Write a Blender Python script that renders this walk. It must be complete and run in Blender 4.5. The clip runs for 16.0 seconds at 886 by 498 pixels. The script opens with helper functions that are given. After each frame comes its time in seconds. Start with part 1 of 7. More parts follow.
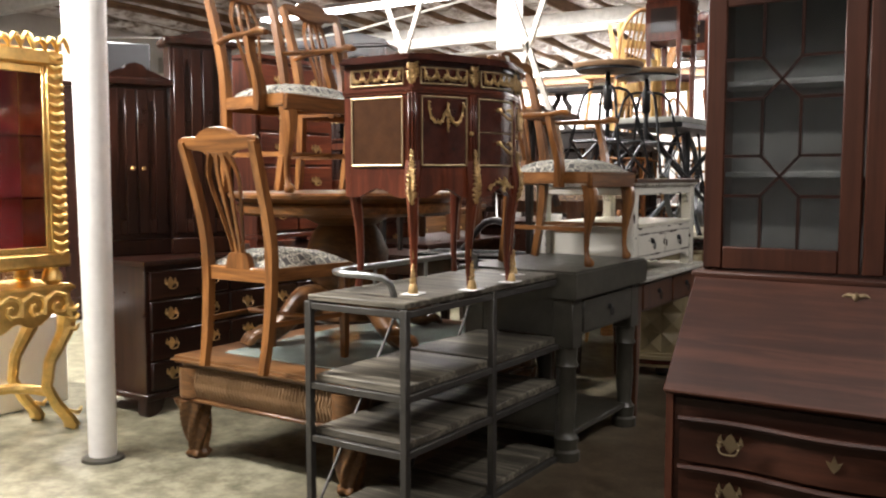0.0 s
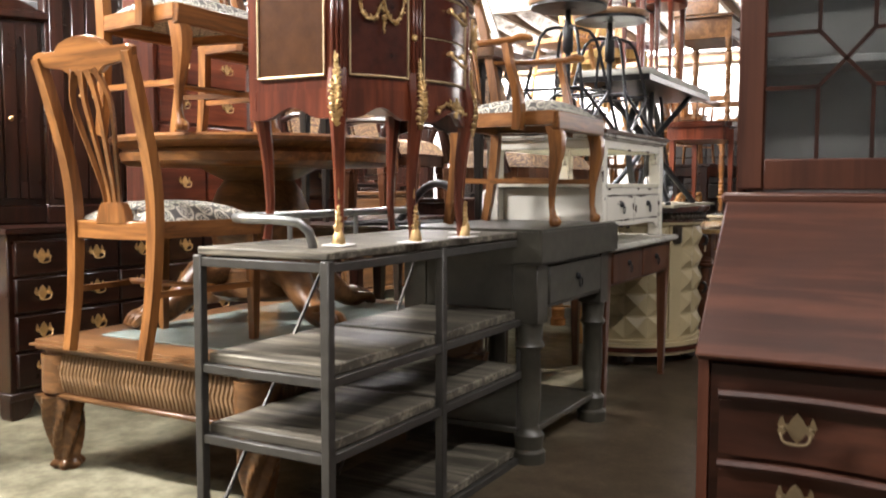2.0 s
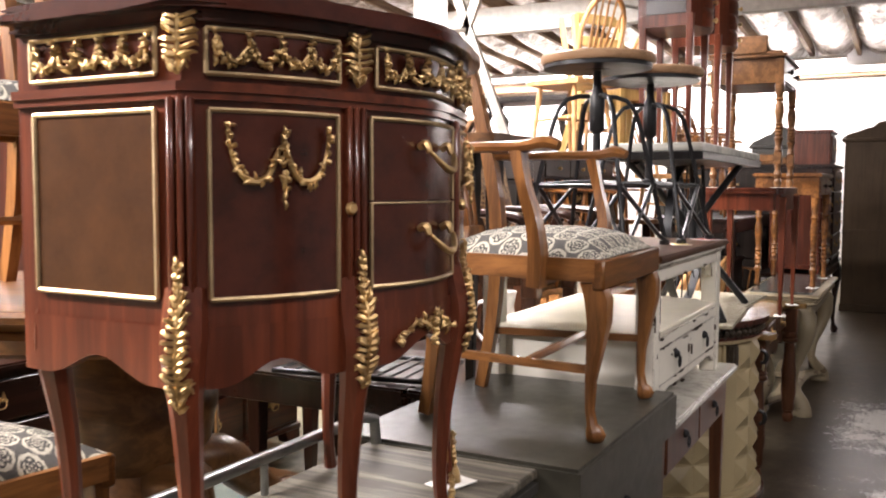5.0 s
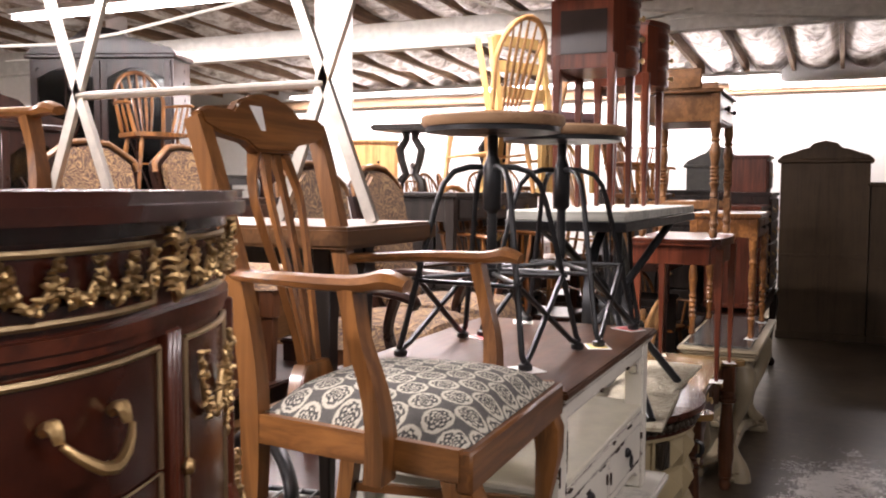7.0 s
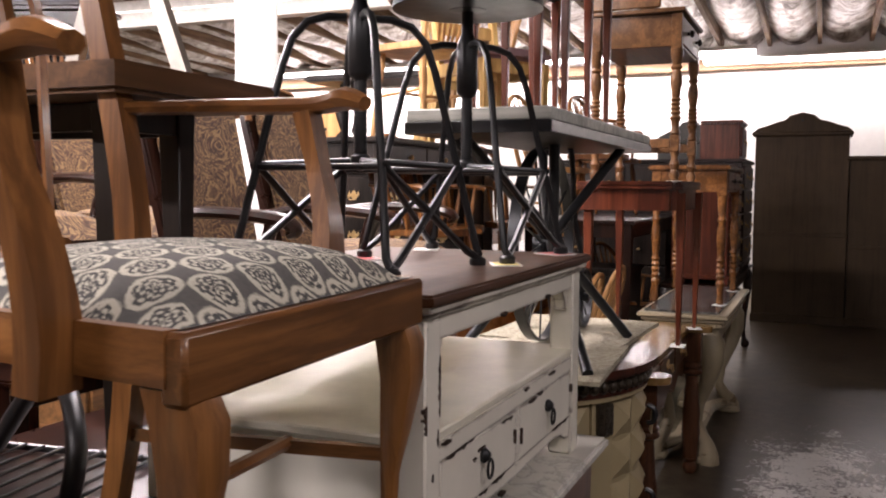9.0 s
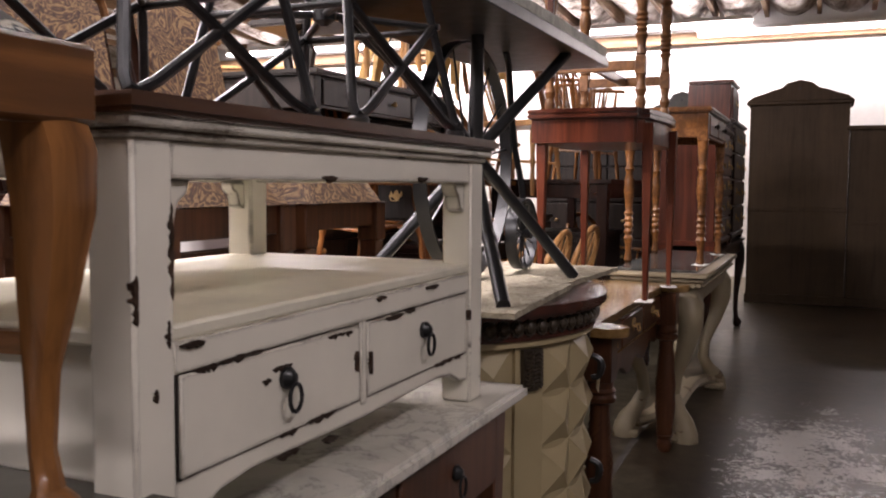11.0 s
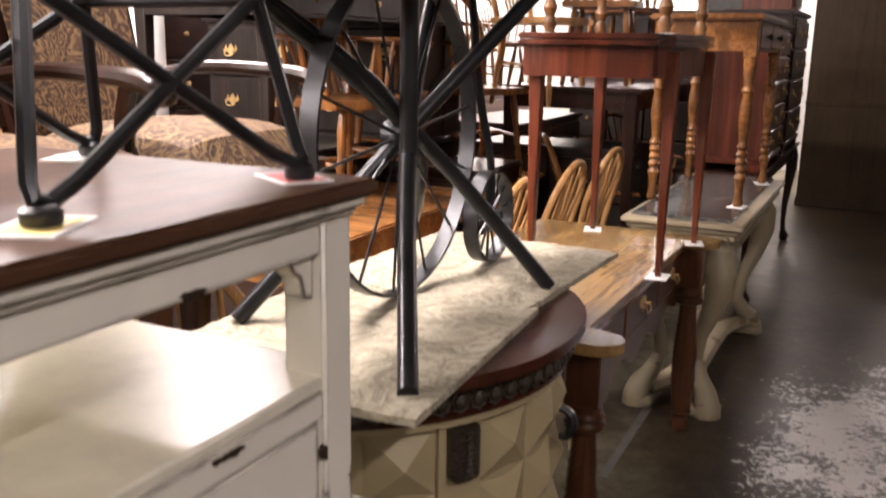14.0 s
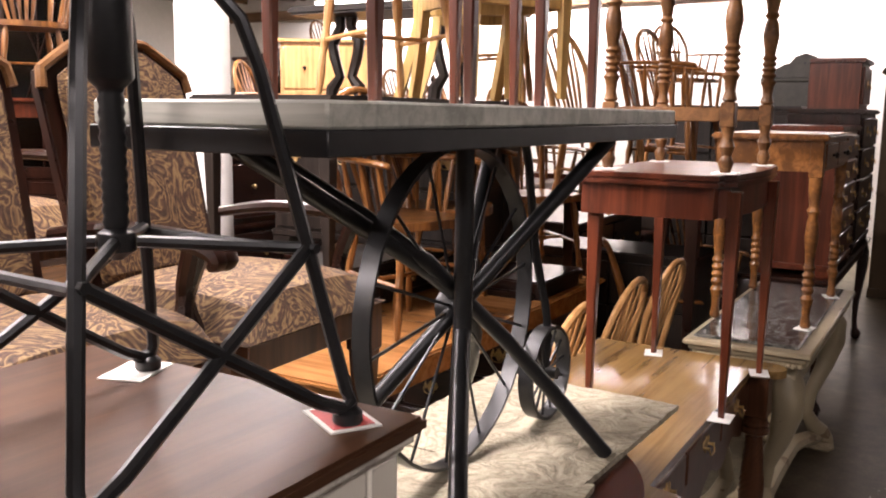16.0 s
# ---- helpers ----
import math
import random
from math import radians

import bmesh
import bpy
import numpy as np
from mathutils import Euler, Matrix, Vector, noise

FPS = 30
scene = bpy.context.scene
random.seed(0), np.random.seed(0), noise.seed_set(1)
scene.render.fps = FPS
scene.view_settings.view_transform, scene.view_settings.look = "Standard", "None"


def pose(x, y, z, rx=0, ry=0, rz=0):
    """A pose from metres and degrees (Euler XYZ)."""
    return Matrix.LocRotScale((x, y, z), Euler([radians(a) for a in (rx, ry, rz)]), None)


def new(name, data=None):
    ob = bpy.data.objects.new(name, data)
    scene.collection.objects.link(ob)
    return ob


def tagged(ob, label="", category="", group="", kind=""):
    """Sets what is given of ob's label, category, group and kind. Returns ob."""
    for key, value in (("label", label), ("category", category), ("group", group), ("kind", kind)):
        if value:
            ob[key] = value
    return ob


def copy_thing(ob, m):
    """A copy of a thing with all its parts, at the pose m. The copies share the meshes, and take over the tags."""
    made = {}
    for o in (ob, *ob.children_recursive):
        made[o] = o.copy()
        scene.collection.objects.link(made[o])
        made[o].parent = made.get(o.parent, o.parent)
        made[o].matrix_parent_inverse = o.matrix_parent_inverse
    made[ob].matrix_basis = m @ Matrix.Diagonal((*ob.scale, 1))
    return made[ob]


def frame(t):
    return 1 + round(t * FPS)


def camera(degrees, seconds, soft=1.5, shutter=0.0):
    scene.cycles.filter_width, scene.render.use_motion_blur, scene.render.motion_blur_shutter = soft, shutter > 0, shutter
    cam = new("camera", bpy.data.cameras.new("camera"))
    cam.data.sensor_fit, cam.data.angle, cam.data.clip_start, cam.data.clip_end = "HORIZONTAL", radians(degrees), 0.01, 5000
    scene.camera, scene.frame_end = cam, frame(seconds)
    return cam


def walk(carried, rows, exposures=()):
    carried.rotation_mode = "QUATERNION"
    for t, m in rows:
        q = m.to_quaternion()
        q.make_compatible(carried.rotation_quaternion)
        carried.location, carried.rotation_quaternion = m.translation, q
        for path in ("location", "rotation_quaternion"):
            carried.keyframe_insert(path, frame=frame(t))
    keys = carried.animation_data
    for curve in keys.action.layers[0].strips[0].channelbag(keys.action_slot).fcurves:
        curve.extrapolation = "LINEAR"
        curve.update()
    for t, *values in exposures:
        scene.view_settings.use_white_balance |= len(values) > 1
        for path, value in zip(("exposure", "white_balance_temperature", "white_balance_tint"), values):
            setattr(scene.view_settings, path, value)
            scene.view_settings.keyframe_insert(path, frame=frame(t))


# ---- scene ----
cam = camera(52.9, 16.0, 2.0, 0.3)
METRES, EYE, TILT, LEAN, TURN = 5.55, 1.25, -4.6, 0.0, 33.5
ROWS = [
    (0.0, 0.0, 0.0, 0.0, 0.0, 0.0, 0.0),
    (0.5, -0.0065, 0.0533, -0.0355, -3.25, 0.22, 0.22),
    (1.0, -0.0129, 0.086, -0.0752, -4.82, 0.46, 0.37),
    (1.5, -0.0113, 0.1114, -0.0656, -4.89, 0.53, 0.38),
    (2.0, -0.0019, 0.1367, -0.035, -4.4, 0.51, 0.25),
    (2.5, 0.0022, 0.1692, -0.0032, -3.86, 0.43, 0.01),
    (3.0, 0.0063, 0.2069, 0.0181, -3.65, 0.36, -0.16),
    (5.5, 0.0319, 0.3911, 0.0725, -6.44, 0.64, 0.33),
    (6.0, 0.0483, 0.4178, 0.085, -7.64, 0.61, 0.37),
    (6.5, 0.063, 0.4434, 0.1032, -8.25, 0.59, 0.33),
    (7.0, 0.0726, 0.4684, 0.1169, -9.11, 0.61, 0.45),
    (7.5, 0.0916, 0.4914, 0.1101, -9.96, 0.63, 0.55),
    (8.0, 0.1084, 0.5191, 0.091, -10.33, 0.65, 0.47),
    (8.5, 0.1196, 0.5449, 0.0815, -10.37, 0.65, 0.45),
    (11.0, 0.2016, 0.6541, 0.0349, -10.17, 0.51, 0.47),
    (11.5, 0.2121, 0.6743, 0.0297, -10.21, -3.4, 0.3),
    (12.0, 0.2266, 0.6904, 0.031, -10.2, -9.6, 0.14),
    (12.5, 0.2333, 0.7021, 0.0394, -9.97, -10.45, 0.07),
    (13.0, 0.248, 0.7269, 0.0528, -9.35, -10.65, -0.06),
    (13.5, 0.2602, 0.7511, 0.0622, -8.35, -10.45, -0.24),
    (14.0, 0.2668, 0.7631, 0.0882, -7.03, -8.29, -0.39),
    (14.5, 0.2693, 0.7694, 0.1082, -5.43, -5.29, -0.35),
    (15.0, 0.2684, 0.7666, 0.1192, -4.72, -4.52, -0.3),
    (15.5, 0.2695, 0.7667, 0.1227, -4.1, -4.47, -0.38),
    (16.0, 0.2697, 0.7686, 0.1255, -3.03, -4.11, -0.53),
]
walk(cam, [(t, pose(0, 0, EYE, TILT, LEAN, TURN) @ pose(METRES * x, METRES * y, METRES * z, 90 + pitch, roll, yaw)) for t, x, y, z, yaw, pitch, roll in ROWS],
     [(0.0, -0.2, 6350, 12), (0.5, 0.02, 6350, 12), (1.0, 0.3, 6300, 13), (1.5, 0.45, 6300, 13), (3.0, 0.5, 6350, 11), (5.5, 0.25, 6500, 20), (6.5, 0.35, 6500, 22), (7.0, -0.15, 6500, 22), (7.5, -0.45, 6500, 23), (8.5, -0.45, 6500, 23), (11.0, -0.3, 6500, 24), (11.5, -0.3, 6600, 24), (12.0, -0.05, 6900, 24), (12.5, 0.15, 7000, 24), (13.5, 0.3, 6650, 20), (14.5, 0.03, 6750, 23), (16.0, -0.08, 6750, 23)])

# ---- world, lamps, exposure ----
FZ = -0.02          # height of the concrete floor
CEIL = 3.72
world = bpy.data.worlds.new("world")
scene.world = world
world.use_nodes = True
world.node_tree.nodes["Background"].inputs[0].default_value = (0.9, 0.93, 1.0, 1)
world.node_tree.nodes["Background"].inputs[1].default_value = 0.03

LAMPS = [  # x, y, z, length along x, length along y, watts
    (-6.0, 15.6, 3.2, 8.0, 0.2, 470),
    (0.3, 15.75, 3.1, 6.0, 0.2, 150),
    (-6.6, 9.2, 3.4, 5.0, 0.25, 560),
    (-6.4, 5.2, 3.4, 4.2, 0.25, 620),
    (-5.2, 1.2, 3.4, 4.0, 0.25, 1000),
    (-3.1, 5.9, 3.4, 0.25, 2.8, 250),
    (-0.1, 0.3, 3.45, 2.4, 0.25, 78),
    (0.9, 3.4, 3.45, 0.25, 2.4, 76),
]


# ---- materials ----
def nodes_of(name):
    m = bpy.data.materials.new(name)
    m.use_nodes = True
    nt = m.node_tree
    return m, nt, nt.nodes["Principled BSDF"]


def nd(nt, kind, **kw):
    n = nt.nodes.new(kind)
    for k, v in kw.items():
        n.inputs[k].default_value = v
    return n


def mapped(nt, scale=(1, 1, 1), rot=(0, 0, 0), coord="Object"):
    tc = nt.nodes.new("ShaderNodeTexCoord")
    mp = nt.nodes.new("ShaderNodeMapping")
    mp.inputs["Scale"].default_value = scale
    mp.inputs["Rotation"].default_value = rot
    nt.links.new(tc.outputs[coord], mp.inputs[0])
    return mp.outputs[0]


def noisy(nt, vec, scale, detail=5, rough=0.6, dist=0.0):
    n = nd(nt, "ShaderNodeTexNoise", Scale=scale, Detail=detail, Roughness=rough, Distortion=dist)
    nt.links.new(vec, n.inputs["Vector"])
    return n.outputs["Fac"]


def ramp(nt, fac, stops):
    r = nt.nodes.new("ShaderNodeValToRGB")
    e = r.color_ramp.elements
    while len(e) < len(stops):
        e.new(0.5)
    for el, (p, c) in zip(e, stops):
        el.position = p
        el.color = (*c, 1) if len(c) == 3 else c
    nt.links.new(fac, r.inputs[0])
    return r.outputs[0]


def mixc(nt, fac, a, b, mode="MIX"):
    n = nt.nodes.new("ShaderNodeMix")
    n.data_type, n.blend_type = "RGBA", mode
    for sock, v in ((0, fac), (6, a), (7, b)):
        if isinstance(v, (int, float)):
            n.inputs[sock].default_value = v
        elif isinstance(v, tuple):
            n.inputs[sock].default_value = (*v, 1)
        else:
            nt.links.new(v, n.inputs[sock])
    return n.outputs[2]


def maths(nt, op, a, b=0.0):
    n = nt.nodes.new("ShaderNodeMath")
    n.operation = op
    for i, v in enumerate((a, b)):
        if isinstance(v, (int, float)):
            n.inputs[i].default_value = v
        else:
            nt.links.new(v, n.inputs[i])
    return n.outputs[0]


def bump(nt, bsdf, height, strength=0.3, dist=0.002):
    b = nd(nt, "ShaderNodeBump", Strength=strength, Distance=dist)
    nt.links.new(height, b.inputs["Height"])
    nt.links.new(b.outputs[0], bsdf.inputs["Normal"])


def random_tone(nt, color, amount=0.25):
    oi = nt.nodes.new("ShaderNodeObjectInfo")
    f = nt.nodes.new("ShaderNodeMapRange")
    f.inputs[3].default_value, f.inputs[4].default_value = 1 - amount, 1 + amount
    nt.links.new(oi.outputs["Random"], f.inputs[0])
    h = nt.nodes.new("ShaderNodeHueSaturation")
    nt.links.new(f.outputs[0], h.inputs["Value"])
    nt.links.new(color, h.inputs["Color"])
    return h.outputs[0]


def wood(name, dark, light, axis="z", rough=0.35, scale=1.0, vary=0.15, coat=0.0):
    m, nt, b = nodes_of(name)
    st = {"x": (0.06, 1, 1), "y": (1, 0.06, 1), "z": (1, 1, 0.06)}[axis]
    v = mapped(nt, tuple(a * scale for a in st))
    grain = noisy(nt, v, 38, 8, 0.65, 0.6)
    broad = noisy(nt, v, 7, 3, 0.5, 1.2)
    both = maths(nt, "ADD", maths(nt, "MULTIPLY", grain, 0.55), maths(nt, "MULTIPLY", broad, 0.45))
    mid = tuple((p + q) / 2 for p, q in zip(dark, light))
    c = ramp(nt, both, [(0.39, tuple(a * 0.6 for a in dark)), (0.47, dark), (0.53, mid), (0.61, light)])
    stain = noisy(nt, mapped(nt), 3.5, 4, 0.6)
    c = mixc(nt, maths(nt, "MULTIPLY", maths(nt, "GREATER_THAN", stain, 0.0), 0.35), c, ramp(nt, stain, [(0.3, tuple(a * 0.55 for a in mid)), (0.7, tuple(min(1, a * 1.3) for a in mid))]))
    c = random_tone(nt, c, vary)
    nt.links.new(c, b.inputs["Base Color"])
    r = ramp(nt, noisy(nt, mapped(nt), 9, 6, 0.7), [(0.3, (rough * 0.96,) * 3), (0.7, (min(1, rough * 1.08),) * 3)])
    nt.links.new(r, b.inputs["Roughness"])
    b.inputs["Coat Weight"].default_value = coat
    b.inputs["Coat Roughness"].default_value = 0.13
    b.inputs["Specular IOR Level"].default_value = 0.3
    bump(nt, b, grain, 0.09, 0.0004)
    return m


def plain(name, col, rough=0.5, metal=0.0, var=0.25, bscale=60, bstr=0.1, coat=0.0):
    m, nt, b = nodes_of(name)
    n = noisy(nt, mapped(nt), 11, 6, 0.65)
    c = ramp(nt, n, [(0.3, tuple(a * (1 - var) for a in col)), (0.7, tuple(min(1, a * (1 + var * 0.6)) for a in col))])
    nt.links.new(c, b.inputs["Base Color"])
    b.inputs["Metallic"].default_value = metal
    r = ramp(nt, noisy(nt, mapped(nt), 23, 4), [(0.3, (rough * 0.92,) * 3), (0.75, (min(1, rough * 1.15),) * 3)])
    nt.links.new(r, b.inputs["Roughness"])
    b.inputs["Coat Weight"].default_value = coat
    b.inputs["Coat Roughness"].default_value = 0.35
    bump(nt, b, noisy(nt, mapped(nt), bscale, 4), bstr, 0.002 if metal or rough > 0.6 else 0.0004)
    return m


def chipped(name, paint, under, amount=0.62, rough=0.45, edge=0.55):
    """Paint worn through to the wood in ragged flecks, most of all along the edges."""
    m, nt, b = nodes_of(name)
    v = mapped(nt, (1, 1, 2.2))
    n1 = noisy(nt, v, 7, 10, 0.68)
    n2 = noisy(nt, mapped(nt), 2.6, 4, 0.6)
    bev = nt.nodes.new("ShaderNodeBevel")
    bev.samples = 4
    bev.inputs["Radius"].default_value = 0.012
    geo = nt.nodes.new("ShaderNodeNewGeometry")
    dot = nt.nodes.new("ShaderNodeVectorMath")
    dot.operation = "DOT_PRODUCT"
    nt.links.new(bev.outputs[0], dot.inputs[0])
    nt.links.new(geo.outputs["Normal"], dot.inputs[1])
    worn = maths(nt, "MULTIPLY", maths(nt, "MINIMUM", maths(nt, "SUBTRACT", 1.0, dot.outputs["Value"]), 0.3), edge)
    k = maths(nt, "ADD", maths(nt, "MULTIPLY", n1, 0.6), maths(nt, "MULTIPLY", n2, 0.4))
    mask = maths(nt, "GREATER_THAN", maths(nt, "ADD", k, worn), amount)
    tone = ramp(nt, noisy(nt, mapped(nt), 4, 5), [(0.3, tuple(a * 0.86 for a in paint)), (0.7, paint)])
    nt.links.new(mixc(nt, mask, tone, under), b.inputs["Base Color"])
    b.inputs["Roughness"].default_value = rough
    bump(nt, b, maths(nt, "SUBTRACT", 1.0, mask), 0.5, 0.001)
    return m


def carved_pile():
    m, nt, b = nodes_of("beige_carved_carpet")
    n = noisy(nt, mapped(nt), 9, 3, 0.5, 2.0)
    f = maths(nt, "FRACT", maths(nt, "MULTIPLY", n, 5.0))
    c = ramp(nt, f, [(0.0, (0.2, 0.175, 0.12)), (0.16, (0.33, 0.295, 0.215)), (0.5, (0.45, 0.41, 0.31)), (0.86, (0.36, 0.325, 0.24)), (1.0, (0.2, 0.175, 0.12))])
    nt.links.new(mixc(nt, 0.3, c, ramp(nt, noisy(nt, mapped(nt), 160, 3), [(0.3, (0.2, 0.18, 0.13)), (0.7, (0.55, 0.5, 0.4))])), b.inputs["Base Color"])
    b.inputs["Roughness"].default_value = 0.95
    bump(nt, b, f, 0.8, 0.006)
    return m


def medallion_fabric():
    m, nt, b = nodes_of("medallion_fabric")
    v = mapped(nt, (16.5, 16.5, 16.5), (0, 0, radians(45)))
    sep = nt.nodes.new("ShaderNodeSeparateXYZ")
    nt.links.new(v, sep.inputs[0])
    fx = maths(nt, "SUBTRACT", maths(nt, "FRACT", sep.outputs[0]), 0.5)
    fy = maths(nt, "SUBTRACT", maths(nt, "FRACT", sep.outputs[1]), 0.5)
    rr = maths(nt, "SQRT", maths(nt, "ADD", maths(nt, "MULTIPLY", fx, fx), maths(nt, "MULTIPLY", fy, fy)))
    w = noisy(nt, mapped(nt), 130, 4)
    rr = maths(nt, "ADD", rr, maths(nt, "MULTIPLY", maths(nt, "SUBTRACT", w, 0.5), 0.17))
    cream, dark = (0.47, 0.44, 0.36), (0.045, 0.045, 0.043)
    grey = (0.105, 0.1, 0.09)
    th = maths(nt, "ARCTAN2", fy, fx)
    net = maths(nt, "MULTIPLY", maths(nt, "SINE", maths(nt, "MULTIPLY", rr, 40.0)), maths(nt, "COSINE", maths(nt, "MULTIPLY", th, 6.0)))
    net = maths(nt, "ADD", maths(nt, "MULTIPLY", net, 0.32), w)
    inner = ramp(nt, net, [(0.4, dark), (0.54, grey), (0.62, cream)])
    rim = ramp(nt, rr, [(0.36, (0,) * 3), (0.39, (1,) * 3), (0.45, (1,) * 3), (0.48, (0,) * 3)])
    gap = ramp(nt, rr, [(0.47, (0,) * 3), (0.5, (1,) * 3)])
    c = mixc(nt, rim, mixc(nt, gap, inner, mixc(nt, w, dark, grey)), cream)
    nt.links.new(c, b.inputs["Base Color"])
    b.inputs["Roughness"].default_value = 0.9
    bump(nt, b, noisy(nt, mapped(nt), 420, 2), 0.4, 0.001)
    return m


def paisley_fabric():
    m, nt, b = nodes_of("paisley_fabric")
    n = noisy(nt, mapped(nt), 5.5, 3.0, 0.5, 2.8)
    gold, tan, brown, umber = (0.26, 0.165, 0.07), (0.14, 0.074, 0.033), (0.075, 0.031, 0.016), (0.026, 0.011, 0.007)
    c1 = ramp(nt, maths(nt, "FRACT", maths(nt, "MULTIPLY", n, 5.0)), [(0.0, tan), (0.14, umber), (0.3, brown), (0.4, gold), (0.5, tan), (0.6, umber), (0.78, brown), (0.88, gold), (1.0, tan)])
    c1 = mixc(nt, 0.12, c1, ramp(nt, noisy(nt, mapped(nt), 90, 3, 0.6), [(0.42, umber), (0.6, gold)]))
    nt.links.new(c1, b.inputs["Base Color"])
    b.inputs["Roughness"].default_value = 0.8
    bump(nt, b, noisy(nt, mapped(nt), 400, 2), 0.3, 0.001)
    return m


def marble(name, base, vein, scale=5.0, rough=0.2, width=0.1):
    m, nt, b = nodes_of(name)
    v = mapped(nt, (0.9, 1.0, 1))
    n = noisy(nt, v, scale * 0.8, 9, 0.68, 0.7)
    d = maths(nt, "ABSOLUTE", maths(nt, "SUBTRACT", n, 0.5))
    c = ramp(nt, d, [(0.0, vein), (width * 0.35, tuple((p + q) / 2 for p, q in zip(base, vein))), (width, base)])
    c2 = ramp(nt, noisy(nt, v, scale * 0.6, 6, 0.6), [(0.33, tuple(a * 0.32 for a in base)), (0.41, tuple(a * 0.72 for a in base)), (0.5, tuple(a * 0.94 for a in base)), (0.62, base)])
    nt.links.new(mixc(nt, 0.6, c, c2), b.inputs["Base Color"])
    b.inputs["Roughness"].default_value = rough
    return m


def concrete_floor():
    m, nt, b = nodes_of("sealed_concrete")
    v = mapped(nt)
    n1, n2 = noisy(nt, v, 0.9, 7, 0.65), noisy(nt, v, 9, 8, 0.7)
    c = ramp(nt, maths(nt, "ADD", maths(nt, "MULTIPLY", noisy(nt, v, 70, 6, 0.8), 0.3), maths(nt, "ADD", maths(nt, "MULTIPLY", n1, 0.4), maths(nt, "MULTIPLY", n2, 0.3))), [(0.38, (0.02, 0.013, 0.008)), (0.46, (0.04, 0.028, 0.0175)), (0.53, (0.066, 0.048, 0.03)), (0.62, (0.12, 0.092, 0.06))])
    # brightness of the lit floor left of the dark aisle, painted in as paler concrete
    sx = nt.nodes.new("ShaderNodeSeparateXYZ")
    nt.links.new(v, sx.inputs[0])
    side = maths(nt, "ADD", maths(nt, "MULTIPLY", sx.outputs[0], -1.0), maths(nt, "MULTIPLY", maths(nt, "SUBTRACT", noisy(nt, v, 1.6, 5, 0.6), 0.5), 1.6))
    lit_left = nt.nodes.new("ShaderNodeMapRange")
    lit_left.inputs[1].default_value, lit_left.inputs[2].default_value = 1.7, 2.6
    nt.links.new(side, lit_left.inputs[0])
    c = mixc(nt, lit_left.outputs[0], c, ramp(nt, n2, [(0.35, (0.1, 0.092, 0.06)), (0.48, (0.17, 0.158, 0.107)), (0.62, (0.27, 0.25, 0.175))]))
    # flaked white paint left on one stretch of the aisle
    pt = nt.nodes.new("ShaderNodeVectorMath")
    pt.operation = "DISTANCE"
    nt.links.new(mapped(nt, (1.0, 0.42, 1)), pt.inputs[0])
    pt.inputs[1].default_value = (-1.1, 3.27, 0)
    near1 = ramp(nt, pt.outputs["Value"], [(0.04, (0.92,) * 3), (0.28, (0.66,) * 3), (0.55, (0,) * 3)])
    pt2 = nt.nodes.new("ShaderNodeVectorMath")
    pt2.operation = "DISTANCE"
    nt.links.new(mapped(nt, (1.0, 0.8, 1)), pt2.inputs[0])
    pt2.inputs[1].default_value = (-1.1, 5.15, 0)
    near2 = ramp(nt, pt2.outputs["Value"], [(0.0, (0.62,) * 3), (0.45, (0,) * 3)])
    near = maths(nt, "MAXIMUM", near1, near2)
    fl = noisy(nt, mapped(nt, (1, 0.8, 1)), 42, 10, 0.82)
    patch = noisy(nt, v, 4.5, 5, 0.65)
    k = maths(nt, "ADD", fl, maths(nt, "MULTIPLY", maths(nt, "SUBTRACT", near, 0.66), 0.33))
    k = maths(nt, "ADD", k, maths(nt, "MULTIPLY", maths(nt, "SUBTRACT", patch, 0.5), 0.6))
    mask = maths(nt, "MULTIPLY", maths(nt, "GREATER_THAN", k, 0.515), maths(nt, "GREATER_THAN", near, 0.02))
    nt.links.new(mixc(nt, mask, c, (0.8, 0.79, 0.76)), b.inputs["Base Color"])
    r = ramp(nt, n1, [(0.35, (0.3,) * 3), (0.65, (0.37,) * 3)])
    b.inputs["Specular IOR Level"].default_value = 0.2
    nt.links.new(mixc(nt, mask, r, (0.7, 0.7, 0.7)), b.inputs["Roughness"])
    bump(nt, b, n2, 0.05, 0.002)
    return m


def foil_lining():
    m, nt, b = nodes_of("sagging_insulation_foil")
    n = noisy(nt, mapped(nt, (1, 0.6, 1)), 4.5, 8, 0.7, 0.8)
    c = ramp(nt, n, [(0.38, (0.1, 0.065, 0.04)), (0.47, (0.45, 0.38, 0.33)), (0.58, (0.85, 0.82, 0.79))])
    nt.links.new(c, b.inputs["Base Color"])
    b.inputs["Roughness"].default_value = 0.32
    b.inputs["Metallic"].default_value = 0.35
    bump(nt, b, noisy(nt, mapped(nt, (1, 0.6, 1)), 9, 5, 0.6, 1.0), 0.9, 0.05)
    return m


def glass_pane(name, tint=(0.75, 0.8, 0.82), rough=0.04):
    m, nt, b = nodes_of(name)
    b.inputs["Base Color"].default_value = (*tint, 1)
    b.inputs["Transmission Weight"].default_value = 1.0
    b.inputs["Roughness"].default_value = rough
    b.inputs["IOR"].default_value = 1.45
    return m


def lit_tube():
    m, nt, b = nodes_of("fluorescent_glow")
    b.inputs["Emission Color"].default_value = (1, 0.97, 0.95, 1)
    b.inputs["Emission Strength"].default_value = 14
    return m


